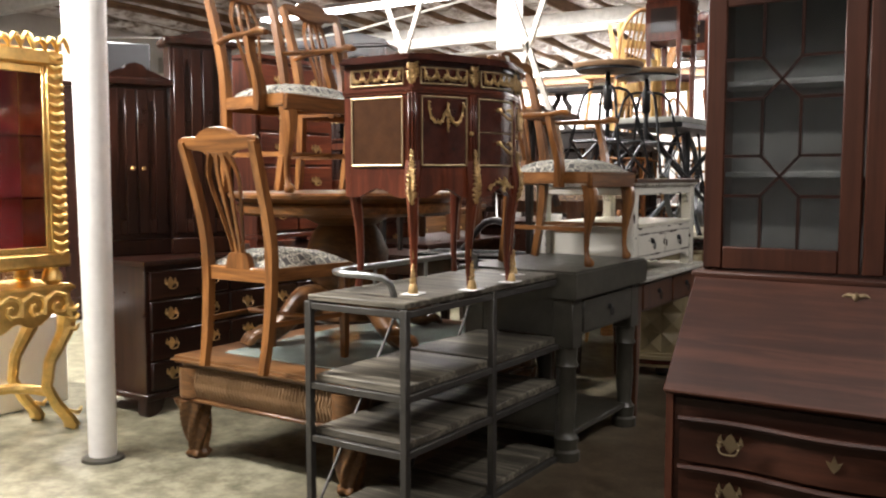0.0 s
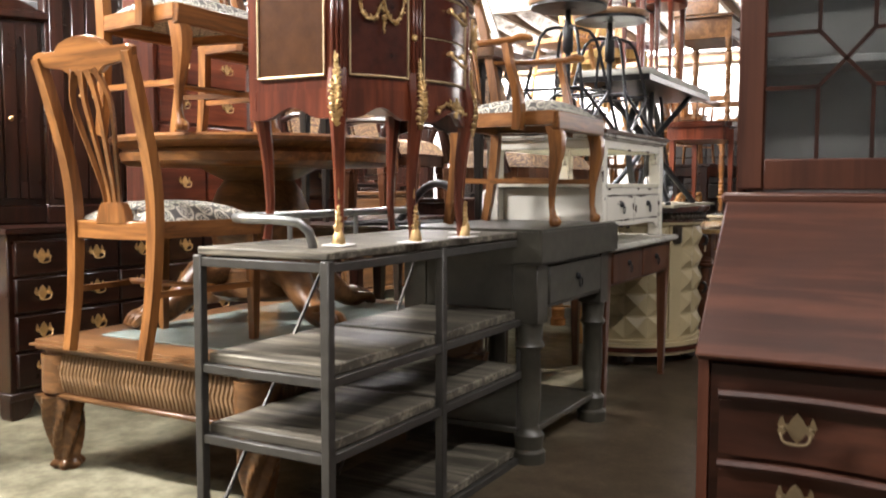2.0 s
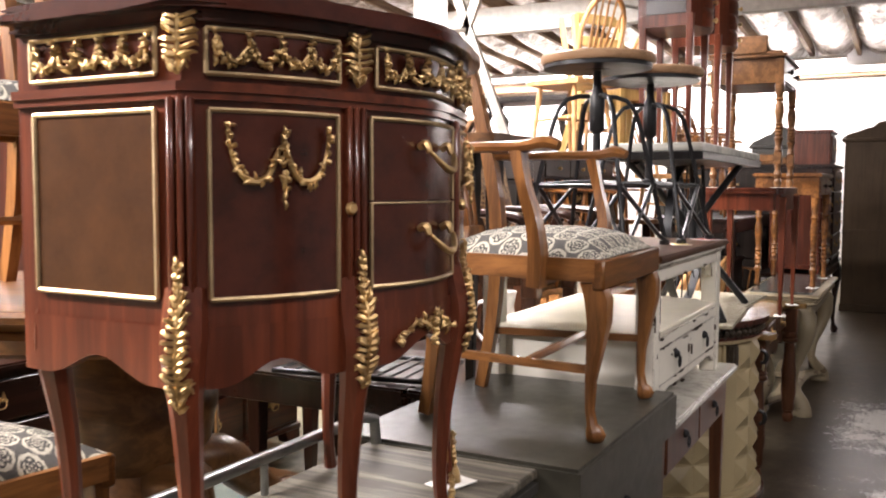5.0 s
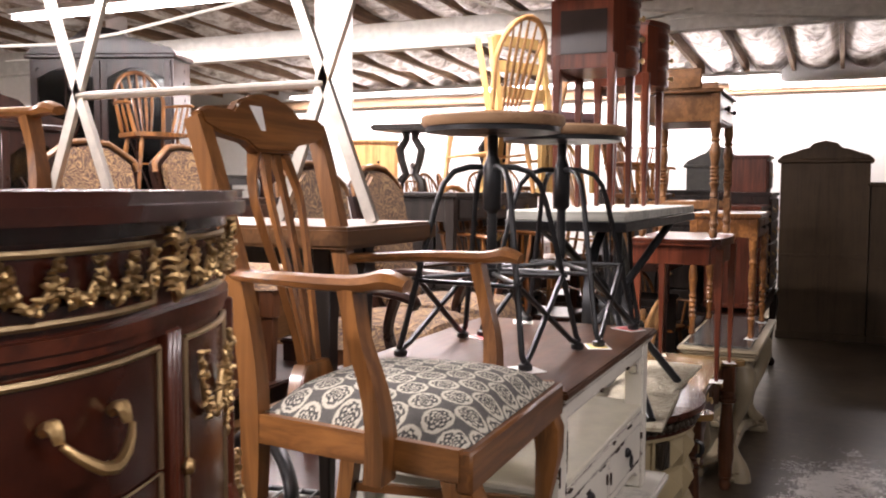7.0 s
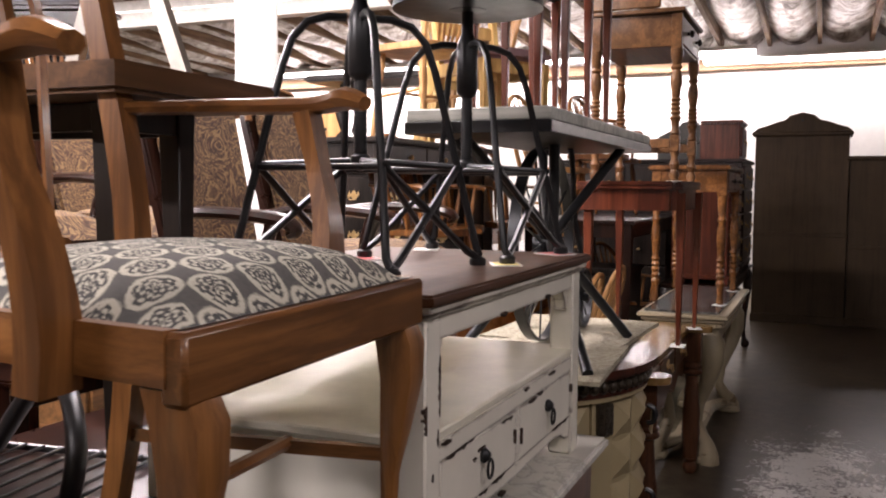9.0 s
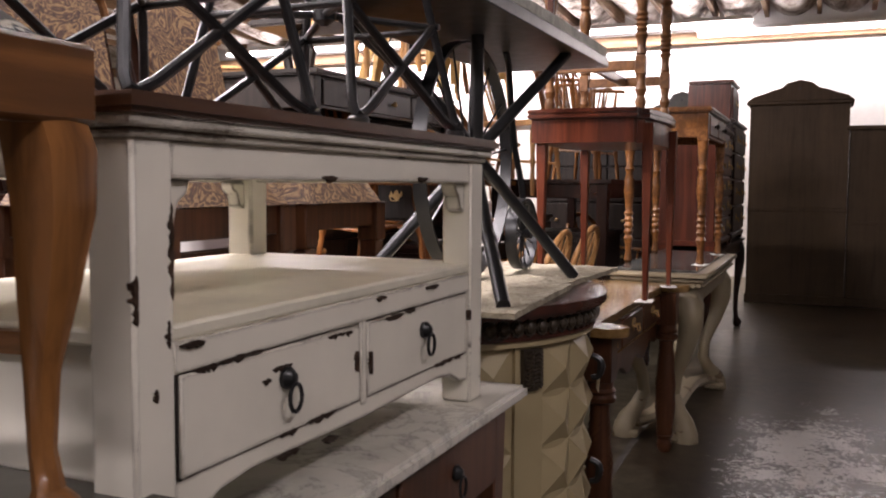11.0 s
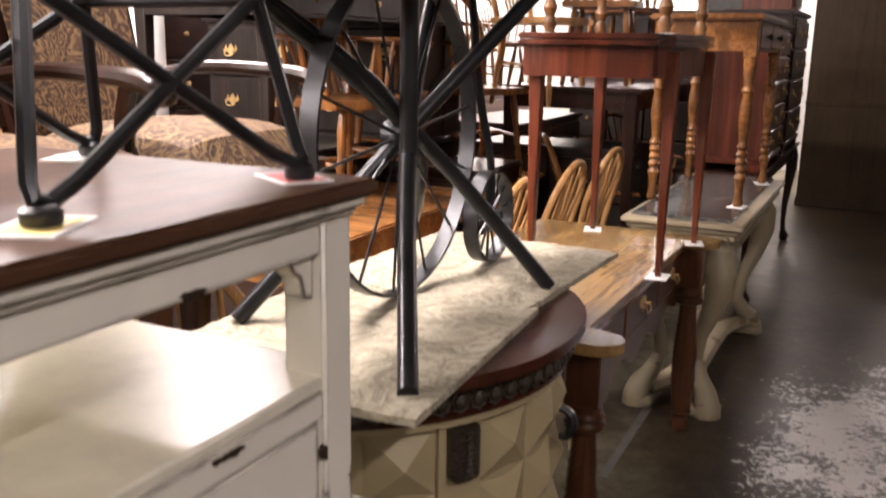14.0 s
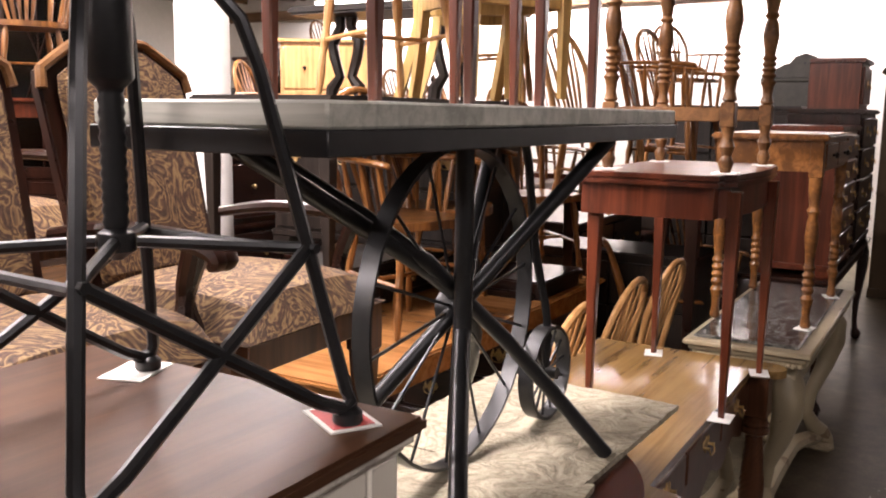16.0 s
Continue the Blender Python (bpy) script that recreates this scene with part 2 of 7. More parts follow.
OAK = wood("honey_oak", (0.1, 0.037, 0.0095), (0.32, 0.135, 0.038), "z", 0.36, coat=0.3)
OAKH = wood("honey_oak_across", (0.1, 0.037, 0.0095), (0.32, 0.135, 0.038), "x", 0.36, coat=0.3)
OAKY = wood("honey_oak_deep", (0.1, 0.037, 0.0095), (0.32, 0.135, 0.038), "y", 0.36, coat=0.3)
BLOND = wood("blond_oak", (0.38, 0.19, 0.07), (0.62, 0.36, 0.15), "z", 0.35, coat=0.1)
TEAKTOP = wood("orange_oak_top", (0.3, 0.12, 0.035), (0.5, 0.24, 0.085), "y", 0.25, coat=0.15)
DESKOAK = wood("golden_desk_oak", (0.21, 0.12, 0.042), (0.3, 0.185, 0.07), "x", 0.25, coat=0.3)
MAHOG = wood("red_mahogany", (0.056, 0.012, 0.0055), (0.155, 0.038, 0.016), "z", 0.3, coat=0.4)
MAHOGX = wood("red_mahogany_across", (0.056, 0.012, 0.0055), (0.155, 0.038, 0.016), "x", 0.3, coat=0.4)
PANEL = plain("dark_rosewood_panel", (0.048, 0.0098, 0.0046), 0.22, 0, 0.6, 60, 0.02, coat=0.12)
FADED = plain("faded_rosewood_panel", (0.055, 0.0215, 0.0075), 0.22, 0, 0.4, 60, 0.02, coat=0.12)
DARK = wood("dark_cherry", (0.009, 0.0032, 0.002), (0.031, 0.0098, 0.0056), "z", 0.28, coat=0.15)
DARKX = wood("dark_cherry_across", (0.009, 0.0032, 0.002), (0.031, 0.0098, 0.0056), "x", 0.28, coat=0.15)
EBON = wood("black_stained_wood", (0.008, 0.006, 0.005), (0.028, 0.02, 0.016), "z", 0.35)
CHERRY = wood("brown_cherry_secretary", (0.022, 0.0068, 0.0036), (0.064, 0.021, 0.0105), "x", 0.42)
CHERRYV = wood("brown_cherry_upright", (0.034, 0.01, 0.005), (0.066, 0.021, 0.01), "z", 0.42)
WALNUT = wood("carved_walnut", (0.085, 0.038, 0.014), (0.2, 0.095, 0.036), "x", 0.33, coat=0.1)
REDWAL = wood("red_brown_turned_wood", (0.05, 0.018, 0.008), (0.12, 0.046, 0.02), "z", 0.33, coat=0.1)
SEATW = wood("worn_stool_seat", (0.2, 0.115, 0.06), (0.34, 0.215, 0.125), "x", 0.4)
# grey of the bookcase glass reflection as a colour; also used for the floor line
GLARE_LINE_GREY = plain("glass_glare_and_line_grey", (0.14, 0.13, 0.12), 0.6, 0, 0.2)
GREYW = wood("weathered_grey_wood", (0.4, 0.41, 0.36), (0.68, 0.68, 0.61), "x", 0.55)
GREYWY = wood("weathered_grey_board", (0.026, 0.022, 0.016), (0.24, 0.215, 0.165), "x", 0.55, scale=1.7)
GREYP = plain("grey_green_painted_wood", (0.041, 0.038, 0.028), 0.38, var=0.4)
ARMB = wood("raw_plywood_back", (0.048, 0.029, 0.014), (0.06, 0.037, 0.018), "z", 0.6, vary=0.06)
BROWNTOP = wood("brown_stained_top", (0.042, 0.017, 0.008), (0.085, 0.037, 0.017), "x", 0.4)
WHITEP = chipped("chipped_white_paint", (0.78, 0.75, 0.655), (0.06, 0.035, 0.022), 0.61, edge=0.75)
CREAMP = chipped("cream_crackle_paint", (0.4, 0.325, 0.185), (0.15, 0.1, 0.05), 0.68, edge=0.4)
DISTRESS = chipped("distressed_ivory_paint", (0.33, 0.275, 0.18), (0.16, 0.11, 0.06), 0.58, edge=0.4)
GOLD = plain("gilt_gesso", (0.82, 0.56, 0.2), 0.38, 1.0, 0.35, 45, 0.5)
DULL = plain("dull_brass", (0.2, 0.15, 0.085), 0.5, 0.8)
PEWTER = plain("tarnished_brass", (0.5, 0.4, 0.26), 0.35, 1.0)
BRASS = plain("aged_brass", (0.6, 0.42, 0.2), 0.4, 1.0, 0.45, 130, 0.7)
TRIM = plain("beaded_brass_trim", (0.5, 0.38, 0.22), 0.45, 1.0, 0.3, 160, 0.6)
STEEL = plain("blackened_steel", (0.03, 0.031, 0.033), 0.33, 0.6, 0.3, 40, 0.1)
PIPE = plain("grey_steel_pipe", (0.26, 0.265, 0.26), 0.35, 0.9, 0.25, 40, 0.1)
IRON = plain("dark_grey_angle_iron", (0.06, 0.056, 0.05), 0.5, 0.5, 0.3, 40, 0.15)
GALV = plain("galvanised_steel", (0.5, 0.47, 0.42), 0.4, 0.8, 0.25, 30, 0.1)
BLACK = plain("black_plastic", (0.012, 0.012, 0.013), 0.4)
PAINTW = plain("white_painted_steel", (0.78, 0.76, 0.74), 0.5, 0, 0.1, 12, 0.15)
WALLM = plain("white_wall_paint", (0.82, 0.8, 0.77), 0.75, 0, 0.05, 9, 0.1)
# dimness of the unseen walls is put into this darker grey
UNSEENWALL = plain("unseen_wall_grey", (0.3, 0.29, 0.27), 0.75, 0, 0.15, 9, 0.1)
BEAMW = plain("off_white_painted_beam", (0.62, 0.61, 0.56), 0.6, 0, 0.2, 20, 0.2)
RAWBEAM = wood("raw_roof_timber", (0.16, 0.09, 0.05), (0.34, 0.22, 0.13), "x", 0.7)
JOIST = wood("roof_joist_timber", (0.16, 0.09, 0.05), (0.34, 0.22, 0.13), "y", 0.7)
MARBLE = marble("white_grey_marble", (0.62, 0.6, 0.54), (0.14, 0.14, 0.14), 5.5, 0.2, 0.035)
BLACKM = marble("black_veined_marble", (0.022, 0.023, 0.022), (0.45, 0.44, 0.4), 18, 0.15, 0.045)
FABRIC = medallion_fabric()
PAISLEY = paisley_fabric()
PINKPAD = plain("mauve_fabric", (0.22, 0.14, 0.15), 0.9, 0, 0.2, 200, 0.4)
RED = plain("red_velvet_lining", (0.32, 0.02, 0.035), 0.85, 0, 0.2, 200, 0.3)
RUGM = carved_pile()
PAPER = plain("white_paper", (0.8, 0.79, 0.76), 0.7, 0, 0.04)
REDCARD = plain("red_card_back", (0.6, 0.1, 0.1), 0.5, 0, 0.3)
YELLOWW = wood("pale_yellow_wood", (0.4, 0.25, 0.085), (0.56, 0.38, 0.15), "z", 0.4)
BAREW = wood("bare_chipped_wood", (0.02, 0.011, 0.007), (0.085, 0.05, 0.03), "x", 0.7)
FLOORM = concrete_floor()
FOIL = foil_lining()
GLASS = glass_pane("cabinet_glass")
GLOW = lit_tube()
STRAP = plain("wicker_weave", (0.17, 0.095, 0.042), 0.5, 0, 0.45, 70, 0.9)
BOXWOOD = plain("dark_inlay_panel", (0.02, 0.012, 0.01), 0.2, 0, 0.2, coat=0.22)


# ---- mesh helpers ----
def finish(name, bm, mat, angle=38):
    bmesh.ops.recalc_face_normals(bm, faces=bm.faces)
    me = bpy.data.meshes.new(name)
    bm.to_mesh(me)
    bm.free()
    me.polygons.foreach_set("use_smooth", [True] * len(me.polygons))
    me.set_sharp_from_angle(angle=radians(angle))
    me.materials.append(mat)
    return me


def part(name, bm, material, parent, label="", angle=38):
    """One bmesh as one mesh object under a thing or a part."""
    ob = new(name, finish(name, bm, material, angle))
    ob.parent = parent
    return tagged(ob, label)


def thing(name, x, y, z, rz, label, category, group="", rx=0, ry=0):
    e = new(name)
    e.empty_display_size = 0.1
    e.matrix_basis = pose(x, y, z, rx, ry, rz)
    return tagged(e, label, category, group)


def solo(name, bm, mat, label="", category="", kind="", group="", m=None):
    ob = new(name, finish(name, bm, mat))
    if m is not None:
        ob.matrix_basis = m
    return tagged(ob, label, category, group, kind)


def B():
    return bmesh.new()


def box(bm, x0, x1, y0, y1, z0, z1, b=0.003, m=None):
    vs = [bm.verts.new((x, y, z)) for x in (x0, x1) for y in (y0, y1) for z in (z0, z1)]
    fs = [bm.faces.new([vs[i] for i in f]) for f in ((0, 1, 3, 2), (4, 6, 7, 5), (0, 4, 5, 1), (2, 3, 7, 6), (0, 2, 6, 4), (1, 5, 7, 3))]
    if m is not None:
        bmesh.ops.transform(bm, matrix=m, verts=vs)
    if b > 0:
        es = list({e for f in fs for e in f.edges})
        bmesh.ops.bevel(bm, geom=es, offset=b, segments=1, affect="EDGES", clamp_overlap=True)
    return bm


def rings(bm, loops, close=True, caps=True):
    """Skin a list of vertex loops."""
    vl = [[bm.verts.new(p) for p in lp] for lp in loops]
    n = len(vl[0])
    for a, b in zip(vl, vl[1:]):
        for i in range(n if close else n - 1):
            bm.faces.new((a[i], a[(i + 1) % n], b[(i + 1) % n], b[i]))
    if caps and close:
        bm.faces.new(vl[0][::-1])
        bm.faces.new(vl[-1])
    return vl


def eased(pts, r, k=4):
    """Catmull-Rom points through pts, with the radii."""
    P = [Vector(p) for p in pts]
    R = list(r) if isinstance(r, (list, tuple)) else [r] * len(P)
    q, s = [], []
    for i in range(len(P) - 1):
        a, b, c, d = P[max(0, i - 1)], P[i], P[i + 1], P[min(len(P) - 1, i + 2)]
        for j in range(k):
            t = j / k
            q.append(0.5 * (2 * b + (c - a) * t + (2 * a - 5 * b + 4 * c - d) * t * t + (3 * b - a - 3 * c + d) * t ** 3))
            s.append(R[i] + (R[i + 1] - R[i]) * t)
    return q + [P[-1]], s + [R[-1]]


def tube(bm, pts, r, seg=8, closed=False, flat=1.0, spin=0.0):
    """A bent bar along pts. r: one radius or one per point. flat squeezes the second axis."""
    if not closed and 2 < len(pts) < 9:
        pts, r = eased(pts, r)
    P = [Vector(p) for p in pts]
    n = len(P)
    R = r if isinstance(r, (list, tuple)) else [r] * n
    tang = []
    for i in range(n):
        a = P[(i - 1) % n] if (closed or i > 0) else P[i]
        c = P[(i + 1) % n] if (closed or i < n - 1) else P[i]
        tang.append((c - a).normalized())
    up = Vector((0, 0, 1)) if abs(tang[0].z) < 0.9 else Vector((0, 1, 0))
    u = tang[0].cross(up).normalized()
    loops = []
    for i in range(n):
        u = (u - tang[i] * u.dot(tang[i])).normalized()
        w = tang[i].cross(u)
        loops.append([P[i] + (u * math.cos(a) + w * math.sin(a) * flat) * R[i] for a in (spin + 2 * math.pi * k / seg for k in range(seg))])
    if closed:
        loops.append(loops[0])
        rings(bm, loops, True, False)
        bmesh.ops.remove_doubles(bm, verts=bm.verts, dist=1e-6)
    else:
        rings(bm, loops)
    return bm


def lathe(bm, prof, x=0.0, y=0.0, seg=14, z=0.0):
    rings(bm, [[(x + r * math.cos(2 * math.pi * k / seg), y + r * math.sin(2 * math.pi * k / seg), z + h) for k in range(seg)] for r, h in prof])
    return bm


def prism(bm, outline, z0, z1, m=None, b=0.0):
    lo, hi = [bm.verts.new((x, y, z0)) for x, y in outline], [bm.verts.new((x, y, z1)) for x, y in outline]
    n = len(lo)
    fs = [bm.faces.new(lo[::-1]), bm.faces.new(hi)]
    caps = [e for f in fs for e in f.edges]
    fs += [bm.faces.new((lo[i], lo[(i + 1) % n], hi[(i + 1) % n], hi[i])) for i in range(n)]
    if m is not None:
        bmesh.ops.transform(bm, matrix=m, verts=lo + hi)
    if b > 0:
        bmesh.ops.bevel(bm, geom=caps, offset=b, segments=2, affect="EDGES", clamp_overlap=True)
    return bm


UPRIGHT = Matrix.Rotation(radians(90), 4, "X")      # a drawing in x, y stood up into x, z; its thickness z runs to -y


def board(bm, outline, y0, y1, b=0.0, m=None):
    """An outline in x, z made into a board that is y0 to y1 deep."""
    mm = UPRIGHT if m is None else m @ UPRIGHT
    return prism(bm, outline, -y1, -y0, mm, b)


def frustum(bm, x, y, z0, z1, w0, w1, dx=0.0, dy=0.0, b=0.003, d0=None, d1=None):
    """A square tapering post: w0 at the foot, w1 at the top; the foot is moved by dx, dy."""
    d0, d1 = d0 or w0, d1 or w1
    q = ((-1, -1), (1, -1), (1, 1), (-1, 1))
    a = [(x + dx + i * w0 / 2, y + dy + j * d0 / 2, z0) for i, j in q]
    c = [(x + i * w1 / 2, y + j * d1 / 2, z1) for i, j in q]
    vl = rings(bm, [a, c])
    es = list({e for v in vl[0] + vl[1] for e in v.link_edges})
    if b > 0:
        bmesh.ops.bevel(bm, geom=es, offset=b, segments=1, affect="EDGES", clamp_overlap=True)
    return bm


def cabriole(bm, x, y, z1, out, r=0.03, bend=0.06):
    """An S-shaped leg: knee bent towards out (a 2D way), slim ankle, ball foot."""
    ox, oy = out
    prof = [(1.0, 0.0, 1.25), (0.9, 0.35, 1.35), (0.76, 0.42, 1.2), (0.58, 0.2, 0.92), (0.38, -0.08, 0.68), (0.2, -0.12, 0.55), (0.11, 0.05, 0.62), (0.085, 0.2, 0.95), (0.05, 0.28, 1.1), (0.012, 0.24, 0.95), (0.0, 0.22, 0.7)]
    loops = []
    for h, o, k in prof:
        cx, cy = x + ox * o * bend, y + oy * o * bend
        rr = r * k
        sq = 1.25 if h > 0.55 else 1.0
        loops.append([(cx + rr * c * (sq if abs(abs(c) - abs(s)) < 0.1 else 1), cy + rr * s * (sq if abs(abs(c) - abs(s)) < 0.1 else 1), z1 * h)
                      for c, s in ((math.cos(a), math.sin(a)) for a in (math.pi / 4 * k2 for k2 in range(8)))])
    rings(bm, loops)
    return bm


def turned(bm, x, y, z0, z1, r, beads=4, seg=12):
    """A lathe-turned post with rings."""
    h = z1 - z0
    prof = [(r * 0.55, 0), (r * 0.85, 0.02 * h), (r * 0.6, 0.08 * h), (r * 0.7, 0.16 * h), (r, 0.2 * h), (r * 0.62, 0.23 * h)]
    for i in range(beads):
        t = 0.26 + 0.05 * i
        prof += [(r * 0.95, t * h), (r * 0.66, (t + 0.025) * h)]
    t = 0.26 + 0.05 * beads
    prof += [(r * 0.75, (t + 0.03) * h), (r * 1.05, (t + 0.14) * h), (r * 0.9, (t + 0.24) * h), (r * 0.65, (t + 0.29) * h), (r * 1.0, (t + 0.32) * h), (r * 0.7, (t + 0.35) * h), (r, h * max(t + 0.38, 0.93)), (r, h)]
    return lathe(bm, prof, x, y, seg, z0)


def twisted(bm, x, y, z0, z1, r, turns=2.5, lobes=3, seg=18, n=36):
    loops = []
    for i in range(n + 1):
        t = i / n
        env = r * (0.72 + 0.28 * math.sin(math.pi * min(1, t * 1.1 + 0.05)))
        loops.append([(x + math.cos(a) * env * (1 + 0.09 * math.cos(lobes * (a - turns * 2 * math.pi * t))), y + math.sin(a) * env * (1 + 0.09 * math.cos(lobes * (a - turns * 2 * math.pi * t))), z0 + (z1 - z0) * t) for a in (2 * math.pi * k / seg for k in range(seg))])
    rings(bm, loops)
    return bm


def arc(cx, cy, r, a0, a1, n, ry=None):
    return [(cx + r * math.cos(radians(a0 + (a1 - a0) * i / n)), cy + (ry or r) * math.sin(radians(a0 + (a1 - a0) * i / n))) for i in range(n + 1)]


def bail_pull(parent, x, y, z, w=0.075, mat=None):
    """A brass bail handle on a shaped backplate, on a front that faces -y."""
    mat = mat or BRASS
    b = B()
    s = w / 2
    half = [(0, 0.56), (0.12, 0.48), (0.24, 0.4), (0.32, 0.3), (0.45, 0.14), (0.6, 0.18), (0.72, 0.46), (0.84, 0.34), (0.96, 0.1), (0.86, -0.04), (0.7, -0.14), (0.46, -0.08), (0.3, -0.26), (0.14, -0.38), (0, -0.46)]
    board(b, [(x + u * s, z + s * 0.14 + v * s * 1.5) for u, v in half] + [(x - u * s, z + s * 0.14 + v * s * 1.5) for u, v in half[-2:0:-1]], y - 0.003, y)
    for k in (-1, 1):
        tube(b, [(x + k * s * 0.7, y - 0.002, z + s * 0.12), (x + k * s * 0.7, y - 0.012, z + s * 0.12), (x + k * s * 0.7, y - 0.02, z + s * 0.12)], [0.006, 0.0045, 0.007], 7)
    tube(b, [(x - s * 0.7, y - 0.003, z + s * 0.1), (x - s * 0.72, y - 0.018, z), (x - s * 0.55, y - 0.022, z - s * 0.4), (x, y - 0.022, z - s * 0.5), (x + s * 0.55, y - 0.022, z - s * 0.4), (x + s * 0.72, y - 0.018, z), (x + s * 0.7, y - 0.003, z + s * 0.1)], 0.0027, 6)
    return part("handle", b, mat, parent, "brass bail handle")


def knob(parent, x, y, z, r=0.013, mat=None):
    b = B()
    rings(b, [[(x + q * math.cos(a), y - d, z + q * math.sin(a)) for a in (2 * math.pi * k / 10 for k in range(10))] for q, d in ((r * 0.5, 0), (r * 0.45, r * 0.6), (r, r * 1.0), (r, r * 1.5), (r * 0.5, r * 1.9))])
    return part("knob", b, mat or EBON, parent)


def ring_pull(parent, x, y, z, r=0.022, mat=None):
    b = B()
    r = r * 0.78
    rings(b, [[(x + q * math.cos(a), y - d, z + 0.012 + q * math.sin(a)) for a in (2 * math.pi * k / 10 for k in range(10))] for q, d in ((0.014, 0), (0.015, 0.006), (0.009, 0.014), (0.006, 0.016))])
    tube(b, [(x + r * 0.75 * math.sin(a), y - 0.016, z - 0.012 + r * math.cos(a)) for a in (2 * math.pi * k / 16 for k in range(16))], 0.003, 6, True)
    return part("ring_handle", b, mat or STEEL, parent, "dark iron ring handle")


# ---- the building ----
X0, X1, Y0, Y1 = -13.0, 5.0, -5.0, 16.0
b = B()
box(b, X0 - 0.2, X1 + 0.2, Y0 - 0.2, Y1 + 0.2, FZ - 0.15, FZ, 0)
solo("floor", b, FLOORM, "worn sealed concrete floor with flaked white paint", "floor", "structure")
# east and south walls are unseen, added to close the hall, and coloured dim
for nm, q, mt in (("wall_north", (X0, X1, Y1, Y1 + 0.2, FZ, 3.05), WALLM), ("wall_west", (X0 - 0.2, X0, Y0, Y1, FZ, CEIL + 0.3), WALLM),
                  ("wall_east", (X1, X1 + 0.2, Y0, Y1, FZ, CEIL + 0.3), UNSEENWALL), ("wall_south", (X0, X1, Y0 - 0.2, Y0, FZ, CEIL + 0.3), UNSEENWALL)):
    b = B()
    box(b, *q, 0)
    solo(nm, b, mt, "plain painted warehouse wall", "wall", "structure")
b = B()
box(b, X0, X1, Y1 + 0.02, Y1 + 0.2, 3.2, CEIL + 0.4, 0)
solo("wall_north_upper", b, WALLM, "white painted band above the wall plate", "wall", "structure")
b = B()
box(b, X0, X1, Y1 - 0.12, Y1 + 0.15, 3.05, 3.2, 0.01)
solo("trim", b, RAWBEAM, "rough brown timber wall plate", "beam", "structure")

b = B()
box(b, -0.015, 0.015, 0, 0.95, 0, 0.002, 0, pose(-1.85, 7.1, FZ, 0, 0, 1))
solo("floor_line", b, GLARE_LINE_GREY, "scuffed white line painted on the floor", "floor marking", "structure")

# roof lining that sags between the joists
PITCH = 0.62
b = B()
nx, ny = 232, 46
grid = []
for i in range(nx + 1):
    x = X0 + (X1 - X0) * i / nx
    row = []
    for j in range(ny + 1):
        y = Y0 + (Y1 - Y0) * j / ny
        f = (x / PITCH) % 1.0
        sag = 0.27 * math.sin(math.pi * f) ** 0.8 * (0.75 + 0.5 * noise.noise((x * 0.8, y * 0.6, 0)))
        row.append(b.verts.new((x, y, CEIL + 0.16 - 0.34 * max(0, (y - 9) / 7) - sag + 0.05 * noise.noise((x * 3, y * 2.2, 3)))))
    grid.append(row)
for i in range(nx):
    for j in range(ny):
        b.faces.new((grid[i][j], grid[i + 1][j], grid[i + 1][j + 1], grid[i][j + 1]))
solo("ceiling", b, FOIL, "sagging reflective insulation lining under the roof", "ceiling", "structure")
b = B()
box(b, X0, X1, Y0, Y1, CEIL + 0.32, CEIL + 0.4, 0)
solo("ceiling_deck", b, RAWBEAM, "timber roof deck", "roof", "structure")
for k in range(int(X0 / PITCH) + 1, int(X1 / PITCH) + 1):
    b = B()
    box(b, k * PITCH - 0.028, k * PITCH + 0.028, Y0, 9.0, CEIL - 0.04, CEIL + 0.2, 0.004)
    drop = Matrix.Translation((0, 9.0, 0)) @ Matrix.Rotation(-math.atan(0.34 / 7), 4, "X") @ Matrix.Translation((0, -9.0, 0))
    box(b, k * PITCH - 0.027, k * PITCH + 0.027, 9.0, Y1 - 0.03, CEIL - 0.04, CEIL + 0.2, 0.004, Matrix.Translation((0, 0, CEIL)) @ drop @ Matrix.Translation((0, 0, -CEIL)))
    solo("roof_joist", b, JOIST, "rough timber roof joist", "joist", "structure")
for y, z0, z1 in ((2.2, 3.35, 3.62), (6.3, 3.25, 3.55), (10.6, 3.08, 3.36)):
    b = B()
    box(b, X0, X1, y - 0.07, y + 0.07, z0, z1, 0.008)
    solo("roof_beam", b, BEAMW, "off-white painted timber roof beam", "beam", "structure")


def column(x, y, r0, r1, dx, label):
    e = thing("column", x, y, FZ, 0, label, "column")
    b = B()
    n = 8
    rings(b, [[(dx * i / n + (r0 + (r1 - r0) * i / n) * math.cos(a), (r0 + (r1 - r0) * i / n) * math.sin(a), (CEIL + 0.05) * i / n) for a in (2 * math.pi * k / 24 for k in range(24))] for i in range(n + 1)])
    part("shaft", b, PAINTW, e)
    b = B()
    lathe(b, [(r0 + 0.035, 0), (r0 + 0.03, 0.012), (r0 + 0.004, 0.02)], seg=24)
    part("base_collar", b, GREYP, e, "scuffed grey collar at the floor")


column(-3.46, 2.44, 0.06, 0.092, -0.02, "white painted round steel column on a scuffed base")
column(-4.15, 7.4, 0.12, 0.12, 0, "thick white painted round column among stacked furniture")
column(-8.2, 5.6, 0.12, 0.12, 0, "thick white painted round column among stacked furniture")
column(-9.0, 10.5, 0.12, 0.12, 0, "thick white painted round column among stacked furniture")


